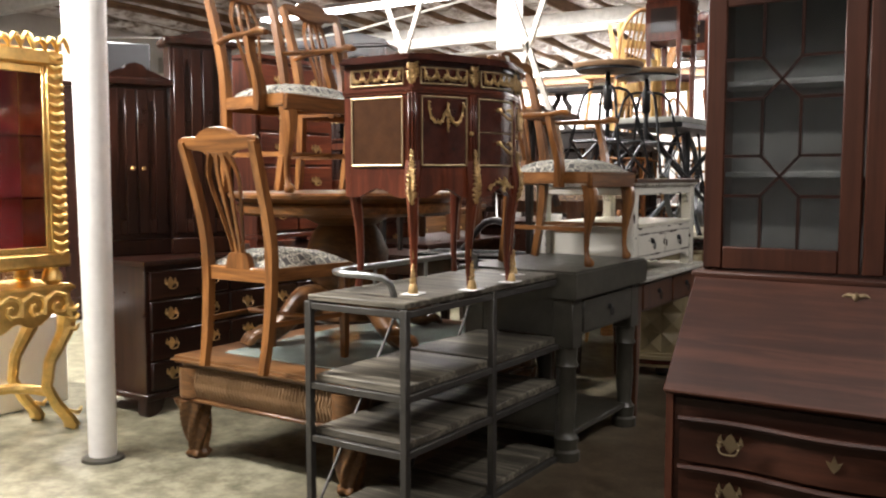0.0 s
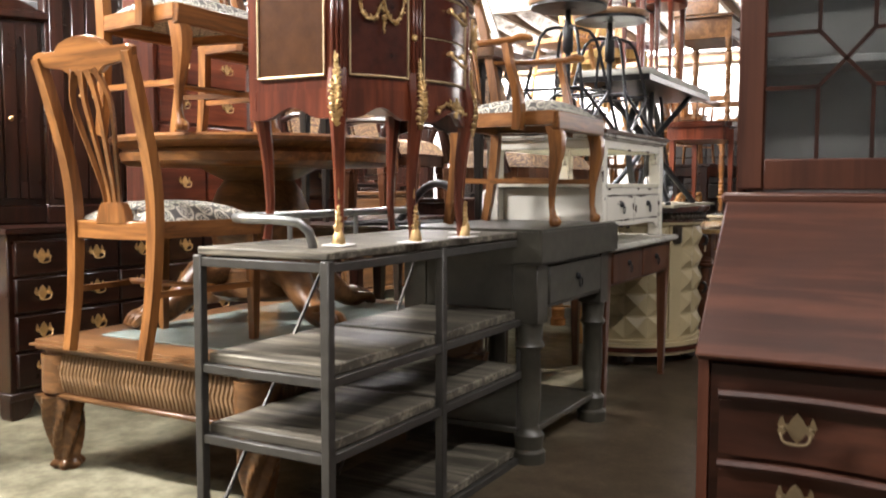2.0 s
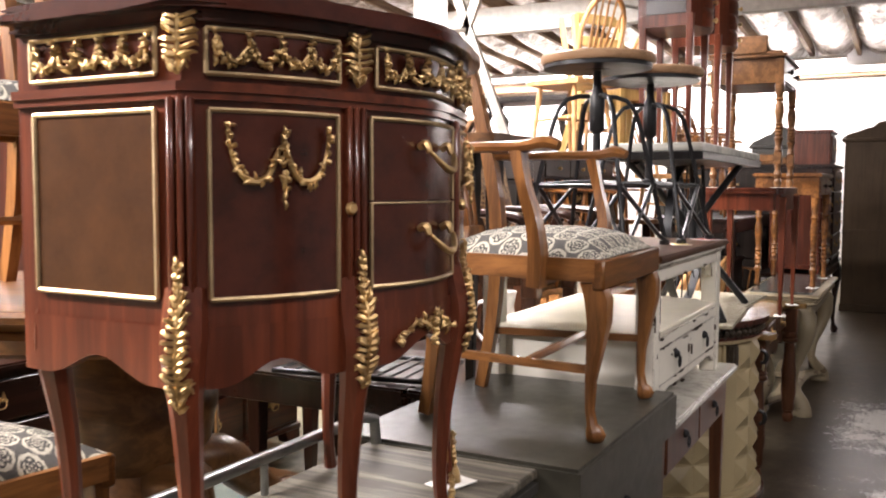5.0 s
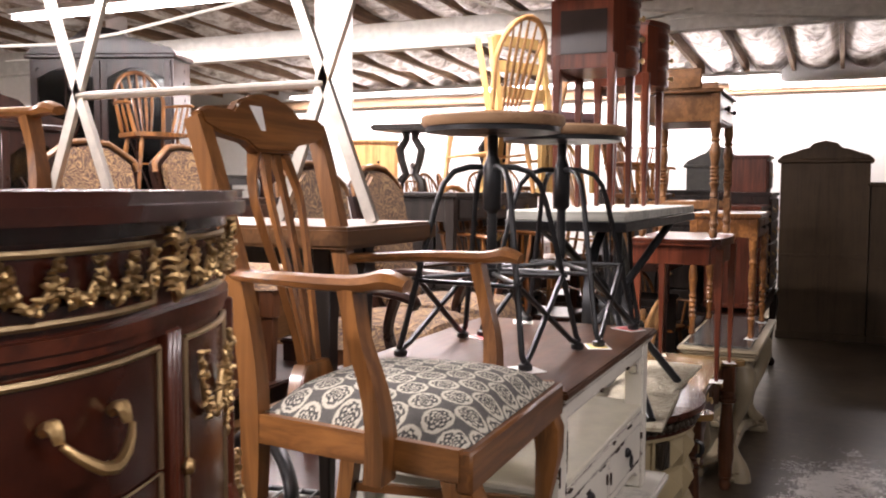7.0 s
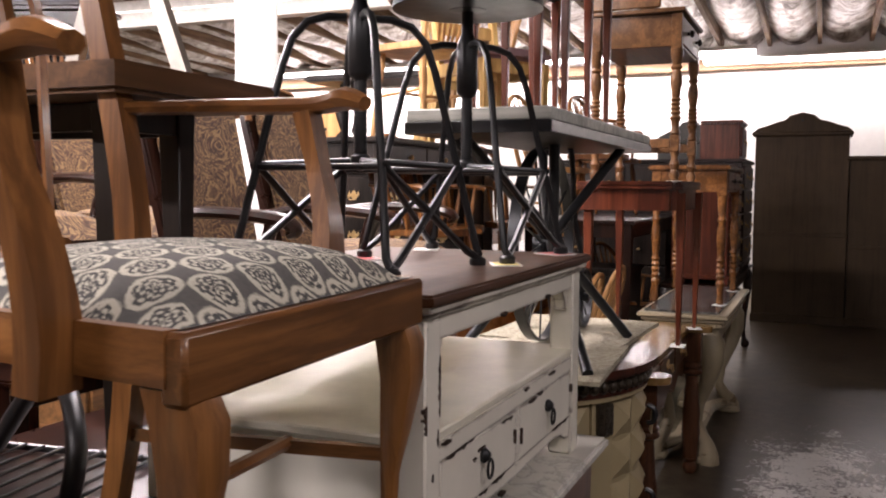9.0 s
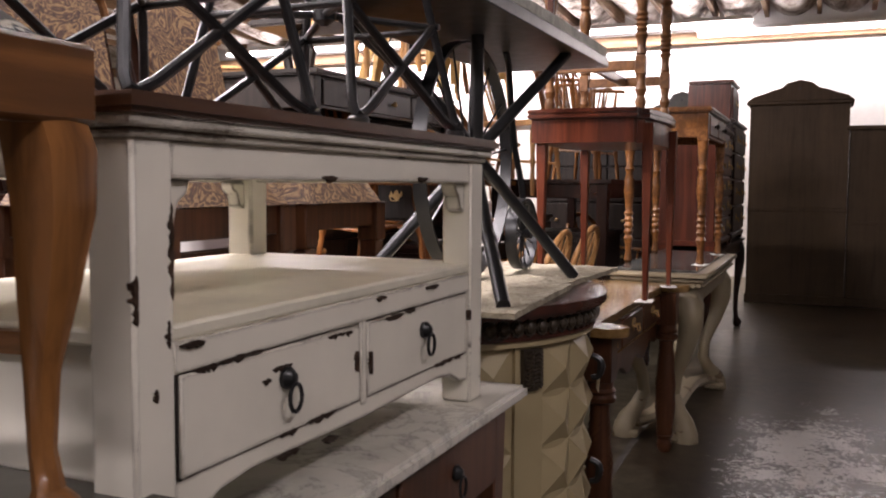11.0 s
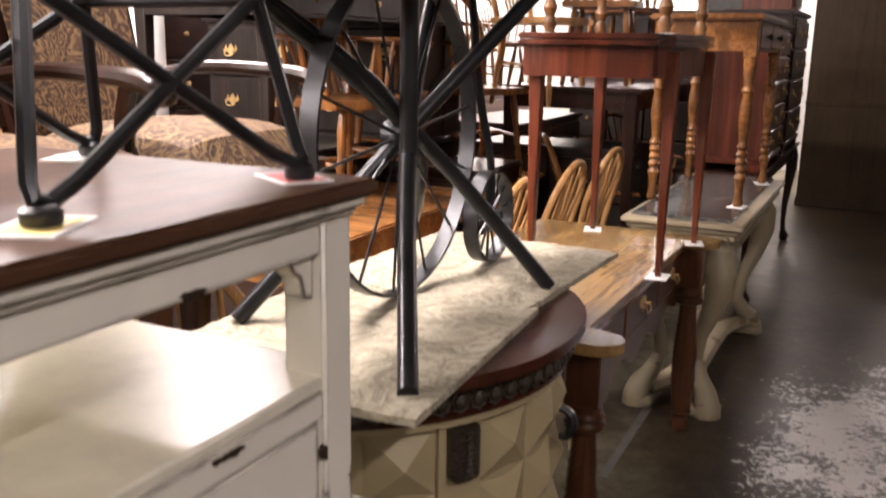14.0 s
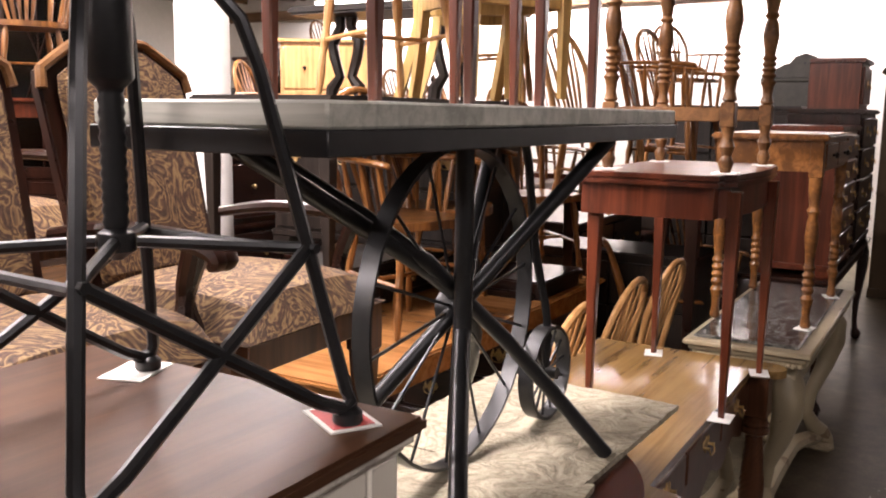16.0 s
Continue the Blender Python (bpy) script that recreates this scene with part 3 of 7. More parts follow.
# ---- hanging strip lights ----
def strip_light(x, y, z, lx, ly, watts):
    e = thing("strip_light", x, y, z, 0, "long white fluorescent strip light under the ceiling", "ceiling light", "strip lights")
    b = B()
    box(b, -lx / 2, lx / 2, -ly / 2, ly / 2, 0.06, 0.11, 0.006)
    part("housing", b, PAINTW, e)
    for s in (-1, 1):
        b = B()
        if lx > ly:
            tube(b, [(-lx / 2 + 0.02, s * 0.06, 0.03), (lx / 2 - 0.02, s * 0.06, 0.03)], 0.02, 8)
        else:
            tube(b, [(s * 0.06, -ly / 2 + 0.02, 0.03), (s * 0.06, ly / 2 - 0.02, 0.03)], 0.02, 8)
        part("tube", b, GLOW, e, "glowing fluorescent tube")
    for s in (-0.4, 0.4):
        b = B()
        px, py = (lx * s, 0) if lx > ly else (0, ly * s)
        tube(b, [(px, py, 0.1), (px, py, CEIL + 0.1 - z)], 0.006, 6)
        part("hanger", b, GALV, e)
    la = bpy.data.lights.new("strip_lamp", "AREA")
    la.shape, la.size, la.size_y, la.energy, la.color = "RECTANGLE", lx, ly, watts, (1.0, 0.955, 0.9)
    lo = new("strip_lamp", la)
    lo.matrix_basis = pose(x, y, z - 0.02)


for q in LAMPS:
    strip_light(*q)


# ---- kinds of furniture: local x is the width, the front looks to -y, z up ----
def splat_chair(x, y, z, rz, arms, label, group="", h=1.02):
    """Oak dining chair with a pierced splat and a padded drop seat."""
    e = thing("armchair" if arms else "dining_chair", x, y, z, rz, label, "armchair" if arms else "chair", group)
    w, d = (0.56, 0.46) if arms else (0.5, 0.44)
    bw = w * (0.74 if arms else 0.78)
    sh = 0.43
    for s in (-1, 1):
        b = B()
        pts = [(s * bw * 0.44, d + 0.045, 0), (s * bw * 0.46, d + 0.012, 0.2), (s * bw * 0.475, d, sh), (s * bw * 0.485, d + 0.015, 0.6), (s * bw * 0.505, d + 0.075, h * 0.83), (s * bw * 0.52, d + 0.11, h * 0.945)]
        tube(b, pts, [0.022, 0.025, 0.028, 0.027, 0.025, 0.023], 4, spin=math.pi / 4)
        part("back_post", b, OAK, e)
        b = B()
        if arms:
            cabriole(b, s * (w / 2 - 0.035), 0.035, sh - 0.055, (0, -1), 0.0225, 0.038)
        else:
            frustum(b, s * (w / 2 - 0.03), 0.03, 0, sh - 0.05, 0.028, 0.042)
        part("front_leg", b, OAK, e)
        b = B()
        tube(b, [(s * (w / 2 - 0.012), 0.02, sh - 0.01), (s * (bw * 0.475), d, sh - 0.01)], 0.02, 4, flat=1.9, spin=math.pi / 4)
        bmesh.ops.translate(b, verts=b.verts, vec=(0, 0, -0.015))
        part("side_rail", b, OAKY, e)
        b = B()
        tube(b, [(s * (w / 2 - 0.035), 0.05, 0.17 if arms else 0.2), (s * bw * 0.46, d + 0.005, 0.17 if arms else 0.2)], 0.011, 4, flat=1.3, spin=math.pi / 4)
        part("stretcher", b, OAKY, e)
    b = B()
    box(b, -w / 2, w / 2, 0, 0.03, sh - 0.07, sh, 0.005)
    part("front_rail", b, OAKH, e)
    b = B()
    box(b, -bw / 2, bw / 2, d - 0.015, d + 0.01, sh - 0.06, sh, 0.004)
    part("back_rail", b, OAKH, e)
    b = B()
    tube(b, [(-w / 2 + 0.05, 0.2, 0.175 if arms else 0.205), (w / 2 - 0.05, 0.2, 0.175 if arms else 0.205)], 0.011, 6)
    part("cross_stretcher", b, OAKH, e)
    # domed seat pad
    b = B()
    n = 12
    g = []
    for i in range(n + 1):
        u = i / n * 2 - 1
        row = []
        for j in range(n + 1):
            v = j / n * 2 - 1
            half = (w / 2 - 0.012) * (1 - v) / 2 + (bw / 2 - 0.012) * (1 + v) / 2
            dome = (1 - abs(u) ** 3.2) * (1 - abs(v) ** 3.2)
            row.append(b.verts.new((u * half, d * 0.5 + v * (d / 2 - 0.012), sh + 0.002 + 0.062 * dome ** 0.6)))
        g.append(row)
    for i in range(n):
        for j in range(n):
            b.faces.new((g[i][j], g[i + 1][j], g[i + 1][j + 1], g[i][j + 1]))
    rim = [v[0] for v in g] + g[-1][1:] + [v[-1] for v in g[-2::-1]] + g[0][-2:0:-1]
    b.faces.new([b.verts.new((v.co.x, v.co.y, sh - 0.02)) for v in rim])
    part("seat_pad", b, FABRIC, e, "padded seat in grey and cream medallion fabric")
    # crest rail
    hw = bw * (0.53 if arms else 0.56)
    crest = [(-hw, h * 0.93), (-hw - 0.006, h * 0.955), (-hw * 0.9, h * 0.965), (-hw * 0.55, h * 0.963), (-hw * 0.42, h * 0.985), (-hw * 0.2, h), (0, h * 1.004), (hw * 0.2, h), (hw * 0.42, h * 0.985), (hw * 0.55, h * 0.963), (hw * 0.9, h * 0.965), (hw + 0.006, h * 0.955), (hw, h * 0.93), (hw * 0.8, h * 0.915), (hw * 0.45, h * 0.905), (hw * 0.3, h * 0.885), (-hw * 0.3, h * 0.885), (-hw * 0.45, h * 0.905), (-hw * 0.8, h * 0.915)]
    b = B()
    lean = Matrix.Translation((0, d + 0.1, h * 0.93)) @ Matrix.Rotation(radians(-13), 4, "X") @ Matrix.Translation((0, -d - 0.1, -h * 0.93))
    board(b, crest, d + 0.085, d + 0.112, 0.004, lean)
    part("crest_rail", b, OAKH, e)
    # pierced splat: four ribs that gather at the seat
    for k in (-1.5, -0.5, 0.5, 1.5):
        b = B()
        top, mid, low = k * 0.05, k * 0.056, k * 0.02
        tube(b, [(top * 0.6, d + 0.098, h * 0.9), (top, d + 0.085, h * 0.84), (mid, d + 0.07, h * 0.78), (low * 1.9, d + 0.035, h * 0.64), (low * 1.2, d + 0.008, sh + 0.1), (low, d - 0.002, sh + 0.03)], [0.02, 0.013, 0.0115, 0.0105, 0.0095, 0.012], 4, flat=0.65, spin=math.pi / 4)
        part("splat_rib", b, OAK, e)
    b = B()
    board(b, [(-0.075, sh - 0.01), (-0.06, sh + 0.04), (-0.045, sh + 0.06), (0.045, sh + 0.06), (0.06, sh + 0.04), (0.075, sh - 0.01)], d - 0.02, d + 0.012, 0.003)
    part("splat_shoe", b, OAK, e)
    if arms:
        for s in (-1, 1):
            b = B()
            tube(b, [(s * bw * 0.5, d + 0.03, 0.685), (s * (w / 2 + 0.005), d * 0.72, 0.69), (s * (w / 2 + 0.022), d * 0.42, 0.69), (s * (w / 2 + 0.02), 0.14, 0.698), (s * (w / 2 + 0.018), 0.105, 0.69)], [0.018, 0.021, 0.024, 0.03, 0.02], 8, flat=0.62)
            part("arm", b, OAKY, e)
            b = B()
            tube(b, [(s * (w / 2 - 0.004), 0.165, sh - 0.068), (s * (w / 2 - 0.002), 0.16, sh + 0.0), (s * (w / 2 + 0.01), 0.165, sh + 0.08), (s * (w / 2 + 0.02), 0.188, sh + 0.17), (s * (w / 2 + 0.016), 0.205, sh + 0.25)], [0.04, 0.039, 0.033, 0.028, 0.033], 4, flat=0.6, spin=math.pi / 4)
            part("arm_post", b, OAK, e)
    return e


def chest(x, y, z, rz, w, d, h, rows, cols, mat, label, category="chest of drawers", name="dresser", pull="bail", foot=0.1, matx=None):
    """Chest of drawers with a moulded top and bracket feet."""
    matx = matx or mat
    e = thing(name, x, y, z, rz, label, category)
    b = B()
    box(b, -w / 2, w / 2, 0.012, d, foot, h - 0.03, 0.004)
    part("body", b, mat, e)
    b = B()
    prism(b, [(-w / 2 - 0.02, -0.012), (w / 2 + 0.02, -0.012), (w / 2 + 0.02, d), (-w / 2 - 0.02, d)], h - 0.03, h, b=0.008)
    part("top", b, matx, e)
    if foot > 0.02:
        for s in (-1, 1):
            for yy in (0.05, d - 0.05):
                b = B()
                o = s * (w / 2 - 0.06)
                board(b, [(o - 0.07, foot + 0.01), (o + 0.07, foot + 0.01), (o + 0.07 * (s > 0) + 0.03 * (s < 0), 0.02), (o + 0.06 * (s > 0) - 0.02 * (s < 0), 0), (o - 0.06 * (s < 0) + 0.02 * (s > 0), 0), (o - 0.07 * (s < 0) - 0.03 * (s > 0), 0.02)], yy - 0.045, yy + 0.03, 0.004)
                part("foot", b, mat, e)
        b = B()
        box(b, -w / 2 - 0.012, w / 2 + 0.012, -0.004, d, foot - 0.015, foot + 0.02, 0.006)
        part("base_moulding", b, matx, e)
    hh = (h - 0.05 - foot - 0.03) / rows
    cw = (w - 0.04) / cols
    for r in range(rows):
        for c in range(cols):
            cx, cz = -w / 2 + 0.02 + cw * (c + 0.5), foot + 0.03 + hh * (r + 0.5)
            b = B()
            box(b, cx - cw / 2 + 0.006, cx + cw / 2 - 0.006, -0.006, 0.02, cz - hh / 2 + 0.006, cz + hh / 2 - 0.006, 0.006)
            dr = part("drawer", b, matx, e)
            n = 2 if cw > 0.5 else 1
            for k in range(n):
                hx = cx + (0 if n == 1 else (k - 0.5) * cw * 0.52)
                if pull == "bail":
                    bail_pull(dr, hx, -0.006, cz, min(0.085, cw * 0.35))
                else:
                    knob(dr, hx, -0.006, cz, 0.014, BRASS if pull == "brass" else EBON)
    return e


def leg_table(x, y, z, rz, w, d, h, mat, label, legs="taper", top=0.025, apron=0.09, leg=0.045, over=0.03, name="table", category="table", topmat=None, drawers=0, stretcher=0.0, lw=None, knobmat=None):
    e = thing(name, x, y, z, rz, label, category)
    b = B()
    prism(b, [(-w / 2, 0), (w / 2, 0), (w / 2, d), (-w / 2, d)], h - top, h, b=min(0.008, top * 0.35))
    part("tabletop", b, topmat or mat, e)
    iw, i0, i1 = w / 2 - over, over, d - over
    for nm, q in (("apron", (-iw + leg * 0.5, iw - leg * 0.5, i0 + 0.006, i0 + 0.026)), ("apron", (-iw + leg * 0.5, iw - leg * 0.5, i1 - 0.026, i1 - 0.006)), ("apron", (-iw + 0.006, -iw + 0.026, i0 + leg * 0.5, i1 - leg * 0.5)), ("apron", (iw - 0.026, iw - 0.006, i0 + leg * 0.5, i1 - leg * 0.5))):
        b = B()
        box(b, *q, h - top - apron, h - top - 0.001, 0.002)
        part(nm, b, mat, e)
    for sx in (-1, 1):
        for yy in (i0 + leg / 2, i1 - leg / 2):
            b = B()
            px = sx * (iw - leg / 2)
            if legs == "taper":
                frustum(b, px, yy, 0, h - top, leg * 0.5, leg)
            elif legs == "turned":
                box(b, px - leg / 2, px + leg / 2, yy - leg / 2, yy + leg / 2, h - top - apron - 0.02, h - top, 0.003)
                turned(b, px, yy, 0, h - top - apron - 0.02, leg * 0.5)
            elif legs == "fat":
                box(b, px - leg / 2, px + leg / 2, yy - leg / 2, yy + leg / 2, h - top - apron - 0.05, h - top, 0.004)
                H = h - top - apron - 0.05
                lathe(b, [(leg * 0.62, 0), (leg * 0.62, 0.08 * H), (leg * 0.5, 0.1 * H), (leg * 0.56, 0.2 * H), (leg * 0.42, 0.23 * H), (leg * 0.36, 0.26 * H), (leg * 0.44, 0.5 * H), (leg * 0.4, 0.8 * H), (leg * 0.55, 0.84 * H), (leg * 0.45, 0.88 * H), (leg * 0.5, H)], px, yy, 16)
            elif legs == "spiral":
                box(b, px - leg / 2, px + leg / 2, yy - leg / 2, yy + leg / 2, h - top - apron - 0.01, h - top, 0.004)
                H = h - top - apron - 0.01
                lathe(b, [(leg * 0.3, 0), (leg * 0.42, 0.05 * H), (leg * 0.3, 0.09 * H), (leg * 0.4, 0.12 * H)], px, yy, 14)
                twisted(b, px, yy, 0.12 * H, 0.82 * H, leg * 0.46)
                lathe(b, [(leg * 0.42, 0.82 * H), (leg * 0.6, 0.85 * H), (leg * 0.6, 0.88 * H), (leg * 0.46, 0.9 * H), (leg * 0.52, H)], px, yy, 14)
            elif legs == "cabriole":
                cabriole(b, px, yy, h - top - 0.01, (sx * 0.7, -0.7 if yy < d / 2 else 0.7), leg * 0.55)
            part("leg", b, mat, e)
    for k in range(drawers):
        cw = (2 * iw - 2 * leg) / drawers
        cx = -iw + leg + cw * (k + 0.5)
        b = B()
        box(b, cx - cw / 2 + 0.008, cx + cw / 2 - 0.008, i0 - 0.004, i0 + 0.02, h - top - apron + 0.012, h - top - 0.012, 0.004)
        dr = part("drawer", b, mat, e)
        if knobmat is STEEL:
            ring_pull(dr, cx, i0 - 0.004, h - top - apron / 2, 0.025)
        else:
            knob(dr, cx, i0 - 0.004, h - top - apron / 2, 0.013, knobmat)
    if stretcher:
        b = B()
        box(b, -iw + leg * 0.3, iw - leg * 0.3, i0 + leg * 0.3, i1 - leg * 0.3, stretcher, stretcher + 0.025, 0.004)
        part("lower_shelf", b, topmat or mat, e)
    return e


def card(x, y, z, rz, mat=None, label="white paper pad under a furniture foot"):
    b = B()
    box(b, -0.032, 0.032, -0.045, 0.045, 0, 0.002, 0)
    if mat is not None:
        ob = thing("playing_card", x, y, z, rz, label, "playing card", "cards under the stool feet")
        part("card_face", b, PAPER, ob)
        b = B()
        box(b, -0.026, 0.026, -0.038, 0.038, 0.002, 0.0026, 0)
        part("card_print", b, mat, ob)
        return ob
    return solo("paper_pad", b, PAPER, label, "paper", group="paper pads under furniture feet", m=pose(x, y, z, 0, 0, rz))


def pads(z, rz, *spots):
    for i, (x, y) in enumerate(spots):
        card(x, y, z, rz + 17 * math.sin(3 * i + x * 9))


# ---- front row, facing the aisle ----
# wicker-sided low table
def wicker_table(x, y):
    e = thing("coffee_table", x, y, FZ, 0, "carved walnut low table with woven wicker sides and twisted legs", "coffee table")
    w, d, h = 1.0, 1.5, 0.47
    b = B()
    prism(b, [(-w / 2 - 0.03, -0.03), (w / 2 + 0.03, -0.03), (w / 2 + 0.03, d + 0.03), (-w / 2 - 0.03, d + 0.03)], h - 0.035, h, b=0.014)
    part("tabletop", b, WALNUT, e)
    b = B()
    box(b, -w / 2 + 0.14, w / 2 - 0.14, 0.14, d - 0.14, h, h + 0.006, 0.002)
    part("glass_inset", b, plain("frosted_green_glass", (0.28, 0.33, 0.3), 0.2, 0, 0.1), e, "pale green glass sheet")
    b = B()
    for f in range(4):
        L = w if f % 2 == 0 else d
        m = (Matrix.Translation((0, 0, 0)), Matrix.Translation((w / 2, d / 2, 0)) @ Matrix.Rotation(radians(90), 4, "Z"), Matrix.Translation((0, d, 0)) @ Matrix.Rotation(radians(180), 4, "Z"), Matrix.Translation((-w / 2, d / 2, 0)) @ Matrix.Rotation(radians(-90), 4, "Z"))[f]
        box(b, -L / 2 + 0.02, L / 2 - 0.02, 0.01, 0.03, h - 0.2, h - 0.035, 0.004, m)
    part("apron", b, WALNUT, e)
    n = 46
    me = None
    for k in range(n):
        xx = -w / 2 + 0.09 + (w - 0.18) * k / (n - 1)
        if me is None:
            b = B()
            tube(b, [(0, 0, -0.065), (0.004, -0.012, -0.03), (-0.004, -0.012, 0.0), (0.004, -0.012, 0.03), (0, 0, 0.065)], 0.0095, 6)
            ob = part("wicker_strand", b, STRAP, e)
            me = ob.data
        else:
            ob = new("wicker_strand", me)
            ob.parent = e
        ob.matrix_basis = pose(xx, 0.012, h - 0.115)
    for k in range(60):
        ob = new("wicker_strand", me)
        ob.parent = e
        ob.matrix_basis = pose(w / 2 - 0.012, 0.1 + (d - 0.2) * k / 59, h - 0.115, 0, 0, 90)
    b = B()
    box(b, -w / 2 + 0.01, w / 2 - 0.01, -0.008, 0.02, h - 0.205, h - 0.188, 0.005)
    box(b, w / 2 - 0.02, w / 2 + 0.008, 0.0, d, h - 0.205, h - 0.188, 0.005)
    part("moulding", b, WALNUT, e)
    for sx in (-1, 1):
        for yy in (0.05, d - 0.05):
            b = B()
            px = sx * (w / 2 - 0.05)
            loops = []
            for i in range(31):
                t = i / 30
                r = 0.04 + 0.04 * (t - 0.14) ** 0.8 if t > 0.14 else 0.04 + 0.014 * math.sin(t / 0.14 * math.pi)
                o = 0.05 * t ** 2 - 0.01
                loops.append([(px + sx * o * 0.3 + r * (1 + 0.16 * math.cos(6 * a - 11 * t)) * math.cos(a), yy - (1 if yy < 1 else -1) * o * 0.3 + r * (1 + 0.16 * math.cos(6 * a - 11 * t)) * math.sin(a), (h - 0.2) * t) for a in (2 * math.pi * k / 36 for k in range(36))])
            rings(b, loops)
            part("leg", b, WALNUT, e, "twisted carved leg")
            b = B()
            prism(b, arc(px, yy, 0.075, 0, 360, 15)[:-1], h - 0.2, h - 0.036, b=0.015)
            part("corner_block", b, WALNUT, e)


wicker_table(-2.69, 2.66)
splat_chair(-2.735, 3.04, 0.45, 180, False, "honey oak dining chair with pierced splat standing on a low table", "oak chairs", 1.0)


# pedestal table on the low table
def pedestal_table(x, y, z):
    e = thing("pedestal_table", x, y, z, 0, "round oak pedestal table with carved paw feet", "table")
    b = B()
    lathe(b, [(0.2, 0.61), (0.51, 0.615), (0.535, 0.63), (0.54, 0.66), (0.525, 0.675), (0.55, 0.69), (0.575, 0.7), (0.58, 0.715), (0.57, 0.725), (0.2, 0.726)], seg=64)
    part("tabletop", b, OAKH, e)
    b = B()
    lathe(b, [(0.17, 0.08), (0.2, 0.1), (0.19, 0.2), (0.15, 0.24), (0.19, 0.3), (0.21, 0.42), (0.17, 0.52), (0.14, 0.56), (0.22, 0.6), (0.25, 0.62)], seg=28)
    part("pedestal", b, WALNUT, e)
    for k in range(4):
        a = radians(45 + 90 * k + 25)
        c, s = math.cos(a), math.sin(a)
        b = B()
        tube(b, [(0.12 * c, 0.12 * s, 0.2), (0.24 * c, 0.24 * s, 0.2), (0.33 * c, 0.33 * s, 0.12), (0.41 * c, 0.41 * s, 0.06), (0.47 * c, 0.47 * s, 0.05), (0.51 * c, 0.51 * s, 0.04)], [0.07, 0.07, 0.055, 0.045, 0.05, 0.035], 10)
        for t in (-1, 0, 1):
            tube(b, [(0.46 * c - t * 0.03 * s, 0.46 * s + t * 0.03 * c, 0.05), (0.52 * c - t * 0.036 * s, 0.52 * s + t * 0.036 * c, 0.045), (0.555 * c - t * 0.036 * s, 0.555 * s + t * 0.036 * c, 0.015)], [0.025, 0.025, 0.012], 8)
        part("paw_foot", b, WALNUT, e, "carved paw foot")


pedestal_table(-2.86, 3.45, 0.455)
splat_chair(-2.68, 3.12, 1.182, 90, True, "honey oak armchair with medallion fabric seat on a round table", "oak armchairs")
splat_chair(-2.78, 3.74, 1.182, 90, True, "honey oak armchair with medallion fabric seat stacked on a table", "oak armchairs")


# industrial shelf unit
def shelf_unit():
    x0, x1, y0, y1 = -2.16, -1.735, 2.39, 3.57
    e = thing("shelf_unit", 0, 0, FZ, 0, "open steel shelf unit with weathered grey wood shelves", "shelf")
    H = 0.85
    for i, z in enumerate((0.02, 0.335, 0.53, H - 0.03)):
        for k, (ya, yb) in enumerate(((y0 + 0.014, 2.955), (2.985, y1 - 0.014)) if i < 3 else ((y0 - 0.004, y1 + 0.004),)):
            b = B()
            if i < 3:
                box(b, ya - 2.96, yb - 2.96, -x1 + 0.012, -x0 - 0.012, z, z + 0.03, 0.004, Matrix.Translation((0, 2.96, 0)) @ Matrix.Rotation(radians(90), 4, "Z"))
            else:
                box(b, ya - 2.96, yb - 2.96, -x1 - 0.006, -x0 + 0.006, z + 0.008, z + 0.03, 0.004, Matrix.Translation((0, 2.96, 0)) @ Matrix.Rotation(radians(90), 4, "Z"))
            ob = part("shelf" if i < 3 else "top_board", b, GREYWY, e)
        for xx in (x0, x1):
            b = B()
            box(b, xx - 0.01, xx + 0.01, y0, y1, z - 0.022, z + 0.002, 0.002)
            part("rail", b, IRON, e)
        for yy in (y0, y1):
            b = B()
            box(b, x0, x1, yy - 0.01, yy + 0.01, z - 0.022, z + 0.002, 0.002)
            part("rail", b, IRON, e)
    for xx in (x0, x1):
        for yy in (y0, 2.97, y1):
            b = B()
            box(b, xx - 0.014, xx + 0.014, yy - 0.014, yy + 0.014, 0, H - 0.022, 0.003)
            part("post", b, IRON, e)
    for a, c in (((x0 + 0.02, y0 + 0.55, H - 0.06), (x0 + 0.02, y0 + 0.02, 0.08)), ((x0 + 0.02, 2.99, 0.05), (x0 + 0.02, y1 - 0.03, H - 0.05))):
        b = B()
        tube(b, [a, c], 0.006, 6)
        part("brace", b, IRON, e)
    b = B()
    yh = y0 + 0.11
    tube(b, [(x0 + 0.3, yh - 0.0, H), (x0 + 0.3, yh - 0.02, H + 0.045), (x0 + 0.28, yh - 0.035, H + 0.068), (x0 + 0.2, yh - 0.04, H + 0.075), (x0 + 0.1, yh - 0.04, H + 0.075), (x0 + 0.04, yh - 0.01, H + 0.075), (x0 + 0.02, yh + 0.06, H + 0.075), (x0 + 0.02, y1 - 0.12, H + 0.075), (x0 + 0.02, y1 - 0.07, H + 0.06), (x0 + 0.02, y1 - 0.06, H)], 0.013, 10)
    for yy in (2.75, 3.1):
        tube(b, [(x0 + 0.02, yy, H), (x0 + 0.02, yy, H + 0.075)], 0.008, 8)
    part("guard_rail", b, PIPE, e, "bent grey steel pipe rail")


shelf_unit()


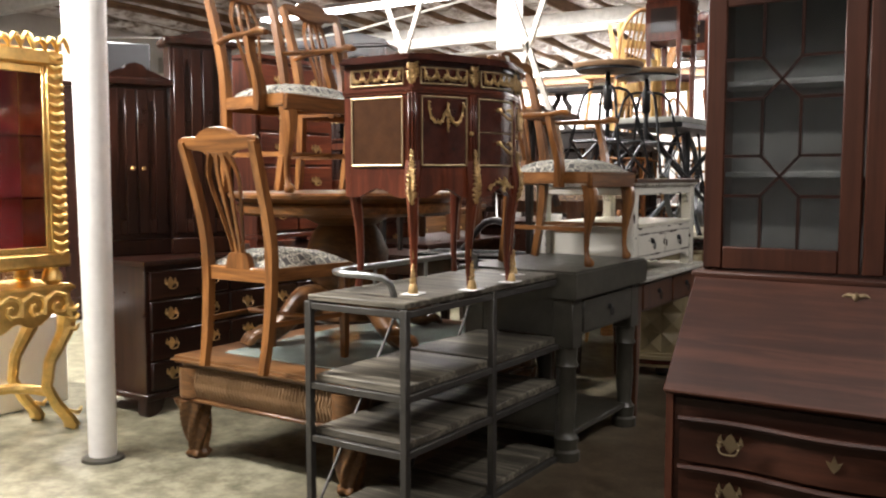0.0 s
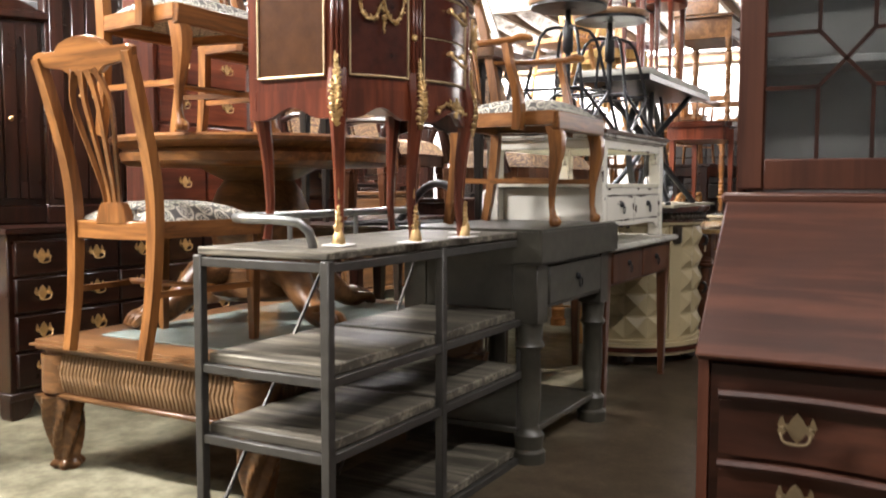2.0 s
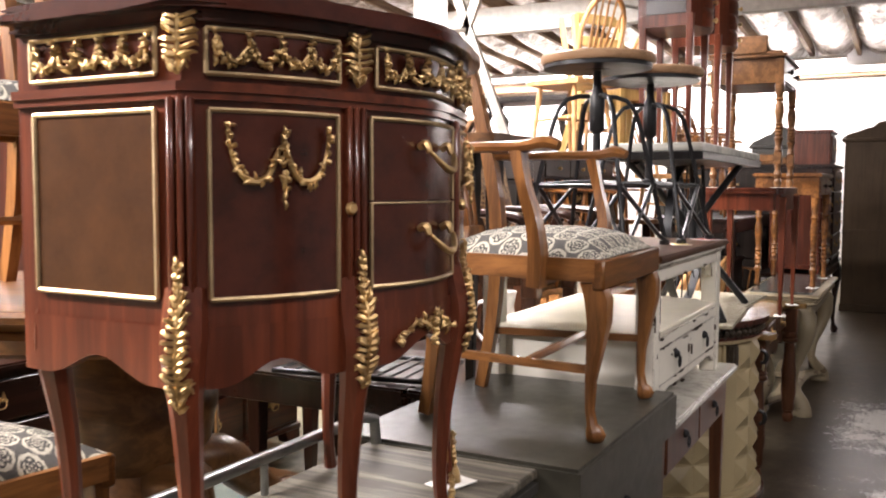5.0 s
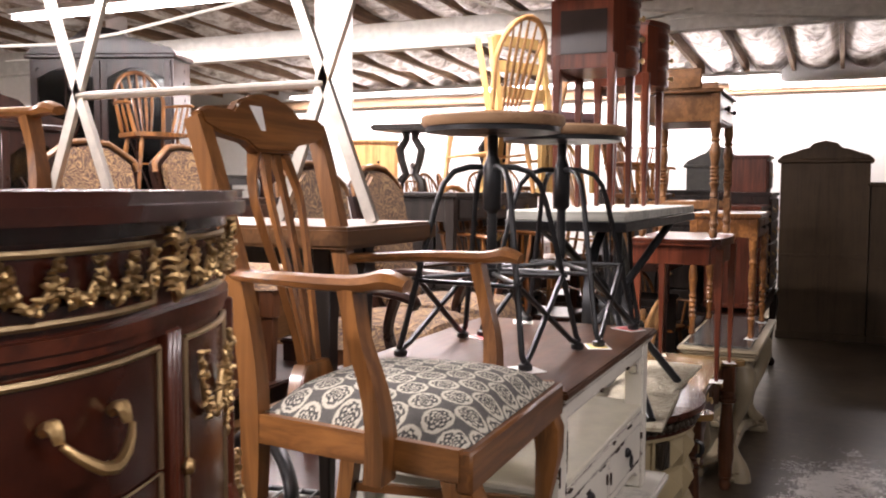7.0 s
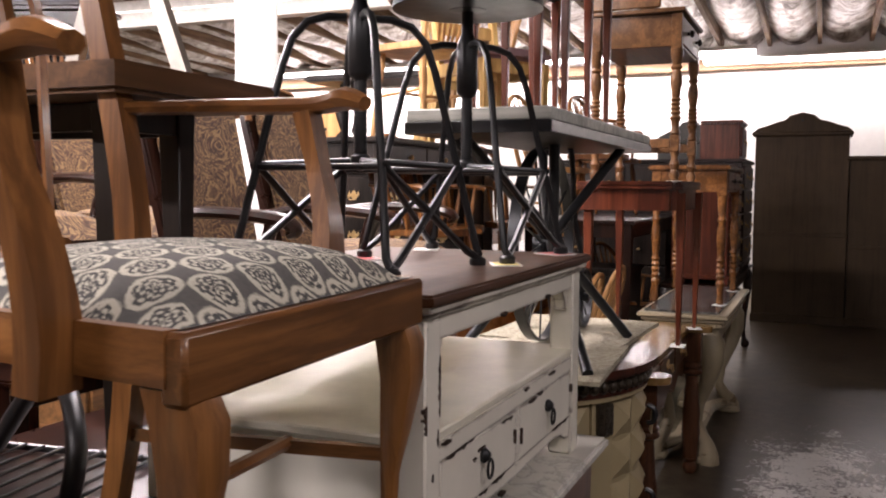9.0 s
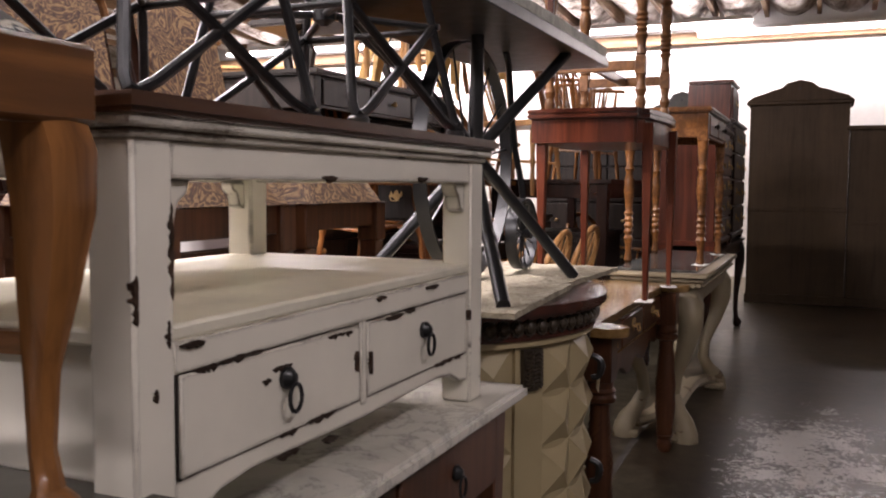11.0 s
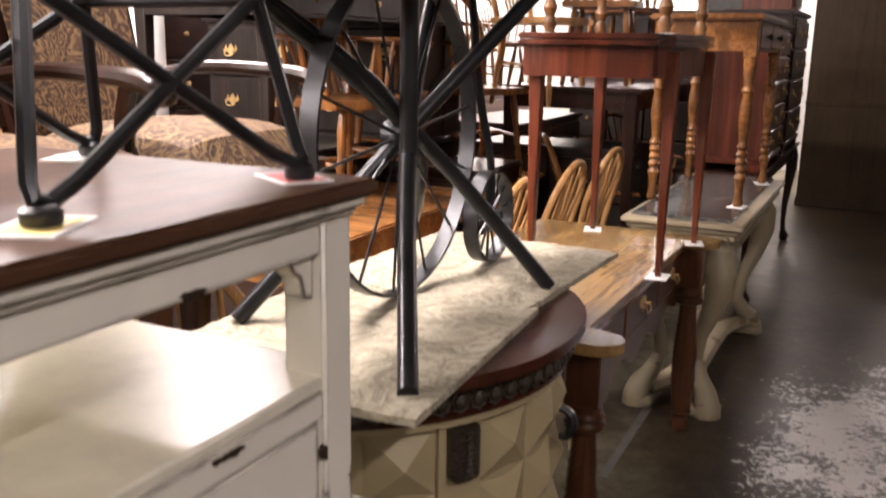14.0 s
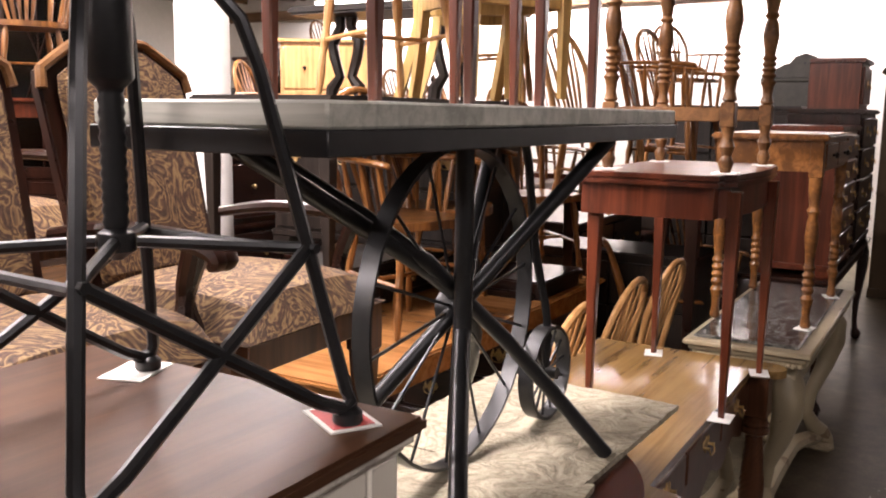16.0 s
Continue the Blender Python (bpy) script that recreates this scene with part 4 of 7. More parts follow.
# bow-front commode with gilt mounts
def commode():
    z0 = 0.838
    e = thing("commode", 0, 0, z0, 0, "bow-front rosewood commode with gilt brass mounts on long legs", "cabinet")
    A, Bq, C, D, E, F = (-2.15, 2.585), (-1.838, 2.583), (-1.728, 2.802), (-1.728, 3.1), (-1.845, 3.33), (-2.15, 3.33)

    def bow(p, q, amount, n=10):
        (x, y), (u, v) = p, q
        nx, ny = (v - y), -(u - x)
        L = math.hypot(nx, ny)
        return [(x + (u - x) * i / n + nx / L * amount * math.sin(math.pi * i / n), y + (v - y) * i / n + ny / L * amount * math.sin(math.pi * i / n)) for i in range(n + 1)]

    sections = {"side": bow(A, Bq, 0, 4), "door": bow(Bq, C, 0.018), "front": bow(C, D, 0.036, 14), "door2": bow(D, E, 0.018), "side2": bow(E, F, 0, 4)}
    line = []
    for s in sections.values():
        line += s[:-1] if s is not sections["side2"] else s

    def normal(poly, i):
        a, c = poly[max(0, i - 1)], poly[min(len(poly) - 1, i + 1)]
        tx, ty = c[0] - a[0], c[1] - a[1]
        L = math.hypot(tx, ty)
        return ty / L, -tx / L

    def shifted(poly, o):
        return [(p[0] + normal(poly, i)[0] * o, p[1] + normal(poly, i)[1] * o) for i, p in enumerate(poly)]

    def cutpoly(poly, f0, f1, n=12):
        acc = [0]
        for a, c in zip(poly, poly[1:]):
            acc.append(acc[-1] + math.hypot(c[0] - a[0], c[1] - a[1]))
        res = []
        for k in range(n + 1):
            t = acc[-1] * (f0 + (f1 - f0) * k / n)
            i = max(j for j in range(len(acc) - 1) if acc[j] <= t + 1e-9)
            g = (t - acc[i]) / (acc[i + 1] - acc[i])
            res.append((poly[i][0] + (poly[i + 1][0] - poly[i][0]) * g, poly[i][1] + (poly[i + 1][1] - poly[i][1]) * g))
        return res

    def slab(b, poly, o, za, zb):
        out = shifted(poly, o)
        prism(b, poly + out[::-1], za, zb)

    b = B()
    prism(b, line, 0.40, 0.82)
    part("body", b, MAHOG, e)
    for nm, o, za, zb in (("cornice_moulding", 0.012, 0.806, 0.82), ("top_moulding", 0.034, 0.82, 0.834), ("top", 0.024, 0.834, 0.846)):
        b = B()
        prism(b, shifted(line, o), za, zb, b=0.005)
        part(nm, b, PANEL, e, "dark moulded top")
    b = B()
    for zz, o in ((0.715, 0.008), (0.725, 0.012)):
        slab(b, line, o, zz - 0.006, zz + 0.006)
    part("belt_moulding", b, MAHOGX, e)
    # scalloped skirt
    for key in sections:
        b = B()
        p = cutpoly(sections[key], 0.02, 0.98, 16)
        q = shifted(p, 0.004)
        lo, hi, lo2 = [], [], []
        for i in range(17):
            t = i / 16
            zz = 0.35 + 0.006 * math.cos(4 * math.pi * t) - 0.016 * math.cos(2 * math.pi * t)
            lo.append(b.verts.new((*q[i], zz)))
            hi.append(b.verts.new((*q[i], 0.42)))
            lo2.append(b.verts.new((p[i][0] + (p[i][0] - q[i][0]) * 4, p[i][1] + (p[i][1] - q[i][1]) * 4, zz)))
        for i in range(16):
            b.faces.new((lo[i], lo[i + 1], hi[i + 1], hi[i]))
            b.faces.new((lo2[i], lo2[i + 1], lo[i + 1], lo[i]))
        part("skirt", b, MAHOG, e)

    def panel(name, key, f0, f1, za, zb, mat, lower=0.0036, upper=0.0036):
        p = cutpoly(sections[key], f0, f1)
        b = B()
        slab(b, p, 0.005, za, zb)
        ob = part(name, b, mat, e)
        q = shifted(p, 0.006)
        b = B()
        q2 = [(x, y, za) for x, y in q]
        q3 = [(x, y, zb) for x, y in q]
        for path, rr in ((q2, lower), (q3, upper), ([q2[0], q3[0]], 0.0036), ([q2[-1], q3[-1]], 0.0036)):
            if rr:
                tube(b, path, rr, 6)
        part("gilt_trim", b, TRIM, ob, "beaded brass trim")
        return ob, p

    def at(poly, f, o):
        p = cutpoly(poly, max(0, f - 0.01), min(1, f + 0.01), 2)
        nx, ny = normal(p, 1)
        return p[1][0] + nx * o, p[1][1] + ny * o

    def foliage(b, pts, size, seed):
        """Small cast leaves set at odd angles along a line."""
        rf = random.Random(seed)
        for p in pts:
            for _ in range(2):
                an, tilt = rf.uniform(0, 6.28), rf.uniform(0.3, 1.0)
                L = size * rf.uniform(0.6, 1.1)
                # leaves lie in the upright face, tips lifted a little
                dy, dz = math.cos(an) * L, math.sin(an) * L
                tube(b, [p, (p[0] + 0.004, p[1] + dy * 0.5, p[2] + dz * 0.5), (p[0] + 0.002 * tilt, p[1] + dy, p[2] + dz)], [0.002, rf.uniform(0.0026, 0.004), 0.001], 5)

    def swag(key, za, f0, f1, parent, n=5):
        b = B()
        poly = sections[key]
        for k in range(n):
            a, c = f0 + (f1 - f0) * k / n, f0 + (f1 - f0) * (k + 1) / n
            pts = []
            for i in range(9):
                t = i / 8
                x, y = at(poly, a + (c - a) * t, 0.012)
                pts.append((x, y, za + 0.01 - 0.022 * math.sin(math.pi * t)))
            tube(b, pts, [0.002, 0.003, 0.0024, 0.0042, 0.003, 0.0042, 0.0024, 0.003, 0.002], 6)
            foliage(b, pts, 0.011, k + 3)
            for g in (a, c):
                x, y = at(poly, g, 0.012)
                foliage(b, [(x, y, za + 0.024 - 0.006 * i) for i in range(6)], 0.011, int(g * 100))
        part("garland", b, BRASS, parent, "cast brass garland")

    for key, mat in (("side", FADED), ("door", PANEL), ("front", PANEL), ("door2", PANEL), ("side2", FADED)):
        ob, _ = panel("frieze_panel", key, 0.12, 0.88, 0.742, 0.798, PANEL)
        swag(key, 0.768, 0.16, 0.84, ob, 5 if key in ("side", "front", "side2") else 4)
    for key, mat, nm in (("side", FADED, "side_panel"), ("door", PANEL, "door"), ("door2", PANEL, "door"), ("side2", FADED, "side_panel")):
        ob, p = panel(nm, key, 0.13, 0.87, 0.455, 0.697, mat)
        if nm == "door":
            b = B()
            poly = sections[key]
            pts, rad = [], []
            for f, zz, rr in ((0.22, 0.678, 0.006), (0.225, 0.655, 0.004), (0.26, 0.625, 0.006), (0.33, 0.607, 0.009), (0.42, 0.614, 0.008), (0.5, 0.652, 0.006), (0.58, 0.614, 0.008), (0.67, 0.607, 0.009), (0.74, 0.625, 0.006), (0.775, 0.655, 0.004), (0.78, 0.678, 0.006)):
                x, y = at(poly, f, 0.013)
                pts.append((x, y, zz))
                rad.append(rr)
            q, r2 = eased(pts, rad, 5)
            tube(b, q, [rr * 0.55 for rr in r2], 7)
            foliage(b, q[::2], 0.012, 9)
            x, y = at(poly, 0.5, 0.015)
            foliage(b, [(x, y, 0.668 - 0.006 * i) for i in range(15)], 0.014, 4)
            part("garland_mount", b, BRASS, ob, "cast brass swag mount")
            b = B()
            f = 0.94 if key == "door" else 0.06
            x, y = at(poly, f, 0.006)
            n = normal(cutpoly(poly, 0.4, 0.6, 2), 1)
            tube(b, [(x, y, 0.57), (x + n[0] * 0.01, y + n[1] * 0.01, 0.57), (x + n[0] * 0.016, y + n[1] * 0.016, 0.57)], [0.004, 0.01, 0.006], 8)
            part("knob", b, BRASS, ob)
    for za, zb in ((0.581, 0.698), (0.456, 0.577)):
        ob, p = panel("drawer", "front", 0.09, 0.91, za, zb, PANEL, *((0.0, 0.0036) if za > 0.5 else (0.0036, 0.0014)))
        b = B()
        poly = sections["front"]
        zz = (za + zb) / 2
        ends = []
        for g in (0.4, 0.62):
            x, y = at(poly, g, 0.02)
            tube(b, [(x - 0.012, y, zz + 0.02), (x, y, zz + 0.025), (x + 0.006, y, zz + 0.012)], [0.006, 0.007, 0.004], 6)
        pts = []
        for i in range(9):
            x, y = at(poly, 0.4 + 0.22 * i / 8, 0.03 + 0.012 * math.sin(math.pi * i / 8))
            pts.append((x, y, zz + 0.012 - 0.026 * math.sin(math.pi * i / 8)))
        tube(b, pts, [0.003, 0.004, 0.005, 0.0055, 0.006, 0.0055, 0.005, 0.004, 0.003], 7)
        part("handle", b, BRASS, ob, "cast brass bail handle")
    def leaves(b, m, za, zb, half, seed, out=0.008, swell=0.0):
        """Cast leafwork: a ragged stalk with curled leaflets to both sides."""
        rl = random.Random(seed)
        n = int((zb - za) / 0.0085)
        base = out
        tube(b, [m @ Vector((0, -out - 0.001 - swell * math.sin(math.pi * min(1, i / 8 * 1.3)), za + (zb - za) * i / 8)) for i in range(9)], [0.003 + 0.0022 * (i % 2) for i in range(9)], 6)
        for i in range(n):
            t = (i + 0.5) / n
            f = t * (len(half) - 1)
            j = min(len(half) - 2, int(f))
            hw = half[j] + (half[j + 1] - half[j]) * (f - j)
            out = base + swell * math.sin(math.pi * min(1, t * 1.3))
            for sd in (-1, 1):
                L, z, up = hw * rl.uniform(0.65, 1.2), za + (zb - za) * t, rl.uniform(0.002, 0.012)
                tube(b, [m @ Vector((0, -out, z)), m @ Vector((sd * L * 0.45, -out - rl.uniform(0.001, 0.006), z + up * 0.3)), m @ Vector((sd * L * 0.85, -out - rl.uniform(0.0, 0.004), z + up)), m @ Vector((sd * L, -out + 0.004, z + up * rl.uniform(0.2, 1.1)))], [0.003, rl.uniform(0.0028, 0.0052), rl.uniform(0.002, 0.0045), 0.0012], 5)

    # pilasters, legs and mounts at the four front corners and two at the back
    for (x, y), out, front in ((Bq, (0.45, -0.9), 1), (C, (0.93, -0.35), 1), (D, (0.93, 0.35), 1), (E, (0.45, 0.9), 1), ((-2.12, 2.615), (-0.2, -1), 0), ((-2.12, 3.3), (-0.2, 1), 0)):
        ox, oy = out
        if front:
            for t in (-1, 0, 1):
                b = B()
                box(b, -0.0045 + t * 0.012, 0.0045 + t * 0.012, -0.014, 0.004, 0.42, 0.712, 0.003, Matrix.Translation((x, y, 0)) @ Matrix.Rotation(math.atan2(ox, -oy), 4, "Z"))
                part("pilaster_reed", b, MAHOG, e)
        b = B()
        prof = [(0.47, 0.004, 0.026), (0.41, 0.016, 0.03), (0.37, 0.02, 0.027), (0.31, 0.012, 0.021), (0.22, 0.0, 0.017), (0.1, -0.006, 0.013), (0.04, 0.0, 0.012), (0.0, 0.006, 0.014)]
        if not front:
            x, y = x + 0.0, y
        tube(b, [(x - ox * 0.012 + ox * o, y - oy * 0.012 + oy * o, zz) for zz, o, r in prof], [r for zz, o, r in prof], 8)
        part("leg", b, MAHOG, e)
        if not front:
            continue
        b = B()   # acanthus mount at the knee
        m = Matrix.Translation((x + ox * 0.014, y + oy * 0.014, 0)) @ Matrix.Rotation(math.atan2(ox, -oy), 4, "Z")
        leaves(b, m, 0.315, 0.505, [0.007, 0.017, 0.021, 0.019, 0.015, 0.011, 0.006, 0.003], 3, 0.007, 0.016)
        part("knee_mount", b, BRASS, e, "gilt acanthus mount")
        b = B()
        tube(b, [(x - ox * 0.005, y - oy * 0.005, 0.30), (x - ox * 0.006, y - oy * 0.006, 0.2), (x - ox * 0.005, y - oy * 0.005, 0.12)], [0.003, 0.003, 0.003], 5)
        m2 = Matrix.Translation((x - ox * 0.004, y - oy * 0.004, 0)) @ Matrix.Rotation(math.atan2(ox, -oy), 4, "Z")
        leaves(b, m2, 0.004, 0.1, [0.017, 0.013, 0.009, 0.005, 0.003], 7, 0.006)
        tube(b, [m2 @ Vector((0, -0.006, 0)), m2 @ Vector((0, -0.007, 0.012)), m2 @ Vector((0, -0.006, 0.03))], [0.019, 0.017, 0.012], 10)
        part("sabot", b, BRASS, e, "gilt foot mount")
        b = B()
        m = Matrix.Translation((x + ox * 0.005, y + oy * 0.005, 0)) @ Matrix.Rotation(math.atan2(ox, -oy), 4, "Z")
        leaves(b, m, 0.738, 0.812, [0.01, 0.02, 0.026, 0.022, 0.026, 0.02], 5)
        part("corner_mount", b, BRASS, e, "gilt cast corner mount")
    b = B()  # mount in the middle of the skirt
    cx, cy = at(sections["front"], 0.5, 0.01)
    for s in (-1, 1):
        arm = [(cx - 0.012 * t, cy + s * 0.085 * t, 0.385 + 0.012 * math.sin(5 * t)) for t in (i / 9 for i in range(10))]
        tube(b, arm, 0.003, 6)
        foliage(b, arm, 0.016, 5 + s)
    foliage(b, [(cx + 0.004, cy, 0.405 - 0.006 * i) for i in range(9)], 0.016, 8)
    part("skirt_mount", b, BRASS, e, "gilt scroll mount")
    pads(z0 - 0.004, 0, *[(px, py) for px, py in (Bq, C, D, E)])


commode()

# grey block table and the armchair on it
leg_table(-1.63, 3.93, FZ, 90, 0.84, 0.62, 0.86, GREYP, "thick-topped grey painted block table with turned legs", "fat", top=0.125, apron=0.17, leg=0.1, over=0.03, name="block_table", topmat=GREYP, stretcher=0.1, drawers=1, knobmat=STEEL)
splat_chair(-1.655, 3.975, 0.843, 92, True, "honey oak armchair with medallion fabric seat on a grey table", "oak armchairs", 1.03)
b = B()
box(b, -0.04, 0.04, -0.002, 0, -0.025, 0.025, 0)
solo("price_label", b, PAPER, "white paper price label on an armchair back", "label", m=pose(-2.205, 3.89, 1.825, -12, 0, 90))

# marble-topped table, white stand on it
leg_table(-1.64, 4.87, FZ, 90, 1.1, 0.62, 0.757, REDWAL, "red-brown wooden table with a veined white marble top", "taper", top=0.03, apron=0.16, leg=0.06, over=0.035, name="marble_top_table", topmat=MARBLE, drawers=2, knobmat=STEEL)


def white_stand():
    x, y, z = -1.69, 4.798, 0.738
    e = thing("tv_stand", x, y, z, 90, "distressed white stand with brown top and two drawers on marble", "tv stand")
    w, d, h = 0.955, 0.56, 0.495
    for sx in (-1, 1):
        for yy in (0, d):
            b = B()
            px = sx * (w / 2 - 0.03)
            py = 0.03 if yy == 0 else d - 0.03
            box(b, px - 0.03, px + 0.03, py - 0.03, py + 0.03, 0, h - 0.035, 0.004)
            part("post", b, WHITEP, e)
            b = B()
            s = -sx
            board(b, [(px + s * 0.03, h - 0.075), (px + s * 0.075, h - 0.075), (px + s * 0.07, h - 0.09), (px + s * 0.055, h - 0.1), (px + s * 0.048, h - 0.125), (px + s * 0.03, h - 0.13)], py - 0.015, py + 0.015, 0.002)
            part("bracket", b, WHITEP, e)
    b = B()
    box(b, -w / 2 + 0.06, w / 2 - 0.06, 0.004, 0.03, h - 0.075, h - 0.035, 0.002)
    part("upper_rail", b, WHITEP, e)
    b = B()
    box(b, -w / 2 + 0.06, w / 2 - 0.06, d - 0.03, d - 0.004, h - 0.075, h - 0.035, 0.002)
    part("upper_rail", b, WHITEP, e)
    for sx in (-1, 1):
        b = B()
        box(b, sx * (w / 2 - 0.03) - 0.013, sx * (w / 2 - 0.03) + 0.013, 0.06, d - 0.06, h - 0.075, h - 0.035, 0.002)
        part("upper_rail", b, WHITEP, e)
    b = B()
    box(b, -w / 2 + 0.058, w / 2 - 0.058, 0.012, d - 0.012, 0.085, 0.25, 0.002)
    part("drawer_case", b, WHITEP, e)
    b = B()
    box(b, -w / 2 + 0.002, w / 2 - 0.002, 0.004, d - 0.004, 0.25, 0.268, 0.004)
    part("shelf", b, plain("worn_cream_paint", (0.7, 0.67, 0.55), 0.3, 0, 0.14, 30, 0.02, coat=0.3), e)
    b = B()
    arcp = [(-w / 2 + 0.06, 0.1), (-w / 2 + 0.06, 0.045), (-w / 2 + 0.1, 0.05), (-w / 2 + 0.14, 0.068), (-w / 2 + 0.2, 0.075), (0, 0.07), (w / 2 - 0.2, 0.075), (w / 2 - 0.14, 0.068), (w / 2 - 0.1, 0.05), (w / 2 - 0.06, 0.045), (w / 2 - 0.06, 0.1)]
    board(b, arcp, 0.006, 0.026, 0.002)
    part("skirt", b, WHITEP, e)
    b = B()
    box(b, -w / 2 + 0.06, w / 2 - 0.06, 0.003, 0.02, 0.215, 0.25, 0.002)
    part("drawer_rail", b, WHITEP, e)
    # thin black sheet painted as the shade in the drawer gaps
    b = B()
    box(b, -w / 2 + 0.068, w / 2 - 0.068, 0.008, 0.014, 0.094, 0.218, 0)
    part("drawer_gap", b, EBON, e, "dark sheet for the shade in the gaps round the drawers")
    b = B()
    box(b, -0.009, 0.009, 0.004, 0.02, 0.09, 0.222, 0.002)
    part("stile", b, WHITEP, e)
    for s in (-1, 1):
        b = B()
        cx = s * (w - 0.12) / 4
        box(b, cx - (w - 0.12) / 4 + 0.012, cx + (w - 0.12) / 4 - 0.012, 0.004, 0.02, 0.1, 0.212, 0.002)
        dr = part("drawer", b, WHITEP, e)
        ring_pull(dr, cx, 0.004, 0.16, 0.023)
    b = B()
    for o, za, zb in ((0.005, h - 0.035, h - 0.025), (0.014, h - 0.025, h - 0.012)):
        box(b, -w / 2 - o, w / 2 + o, -o, d + o, za, zb, 0.003)
    part("cornice", b, WHITEP, e)
    b = B()
    prism(b, [(-w / 2 - 0.024, -0.024), (w / 2 + 0.024, -0.024), (w / 2 + 0.024, d + 0.024), (-w / 2 - 0.024, d + 0.024)], h - 0.012, h + 0.008, b=0.005)
    part("top", b, BROWNTOP, e, "brown stained top board")
    # places where the paint is knocked off, most of them along edges
    rc = random.Random(11)
    spots = [(-0.36, 0.214, 0.05), (-0.3, 0.216, 0.09), (-0.08, 0.207, 0.05), (-0.045, 0.206, 0.02), (-0.12, 0.102, 0.08), (-0.2, 0.1, 0.04), (0.1, 0.21, 0.07), (0.16, 0.212, 0.04), (0.3, 0.102, 0.09), (0.37, 0.1, 0.04), (0.24, 0.243, 0.05),
             (-0.215, 0.187, 0.045), (-0.25, 0.176, 0.02), (-0.2, 0.072, 0.05), (0.05, 0.245, 0.03), (-0.39, 0.245, 0.04), (-0.1, h - 0.07, 0.04), (0.2, h - 0.068, 0.035), (0.12, h - 0.03, 0.03), (-0.1, 0.066, 0.03)]
    walls = [(-w / 2 + 0.056, 0.37, 0.05), (-w / 2 + 0.056, 0.33, 0.07), (-w / 2 + 0.004, 0.3, 0.05), (-w / 2 + 0.05, 0.26, 0.03), (-0.025, 0.16, 0.03), (0.018, 0.15, 0.035), (w / 2 - 0.06, 0.17, 0.02), (-w / 2 + 0.056, 0.06, 0.05), (-w / 2 + 0.03, 0.2, 0.015)]
    for k, (cx, cz, L) in enumerate(spots + walls):
        flip = k >= len(spots)
        b = B()
        n = 12
        up, dn = [], []
        for i in range(n + 1):
            t = i / n
            env = math.sin(math.pi * t) ** 0.5
            up.append((L * (t - 0.5), rc.uniform(0.0005, 0.003) * env))
            dn.append((L * (t - 0.5), -rc.uniform(0.001, 0.0075) * env - 0.0004))
        o = up + dn[::-1]
        if flip:
            o = [(v, u) for u, v in o]
        board(b, [(cx + u, cz + v) for u, v in o], -0.0012 if cz < 0.07 or cz > 0.22 or flip else 0.0026, 0.008)
        part("bare_patch", b, BAREW, e, "bare brown wood where paint is chipped off")


white_stand()
ZS = 0.738 + 0.503


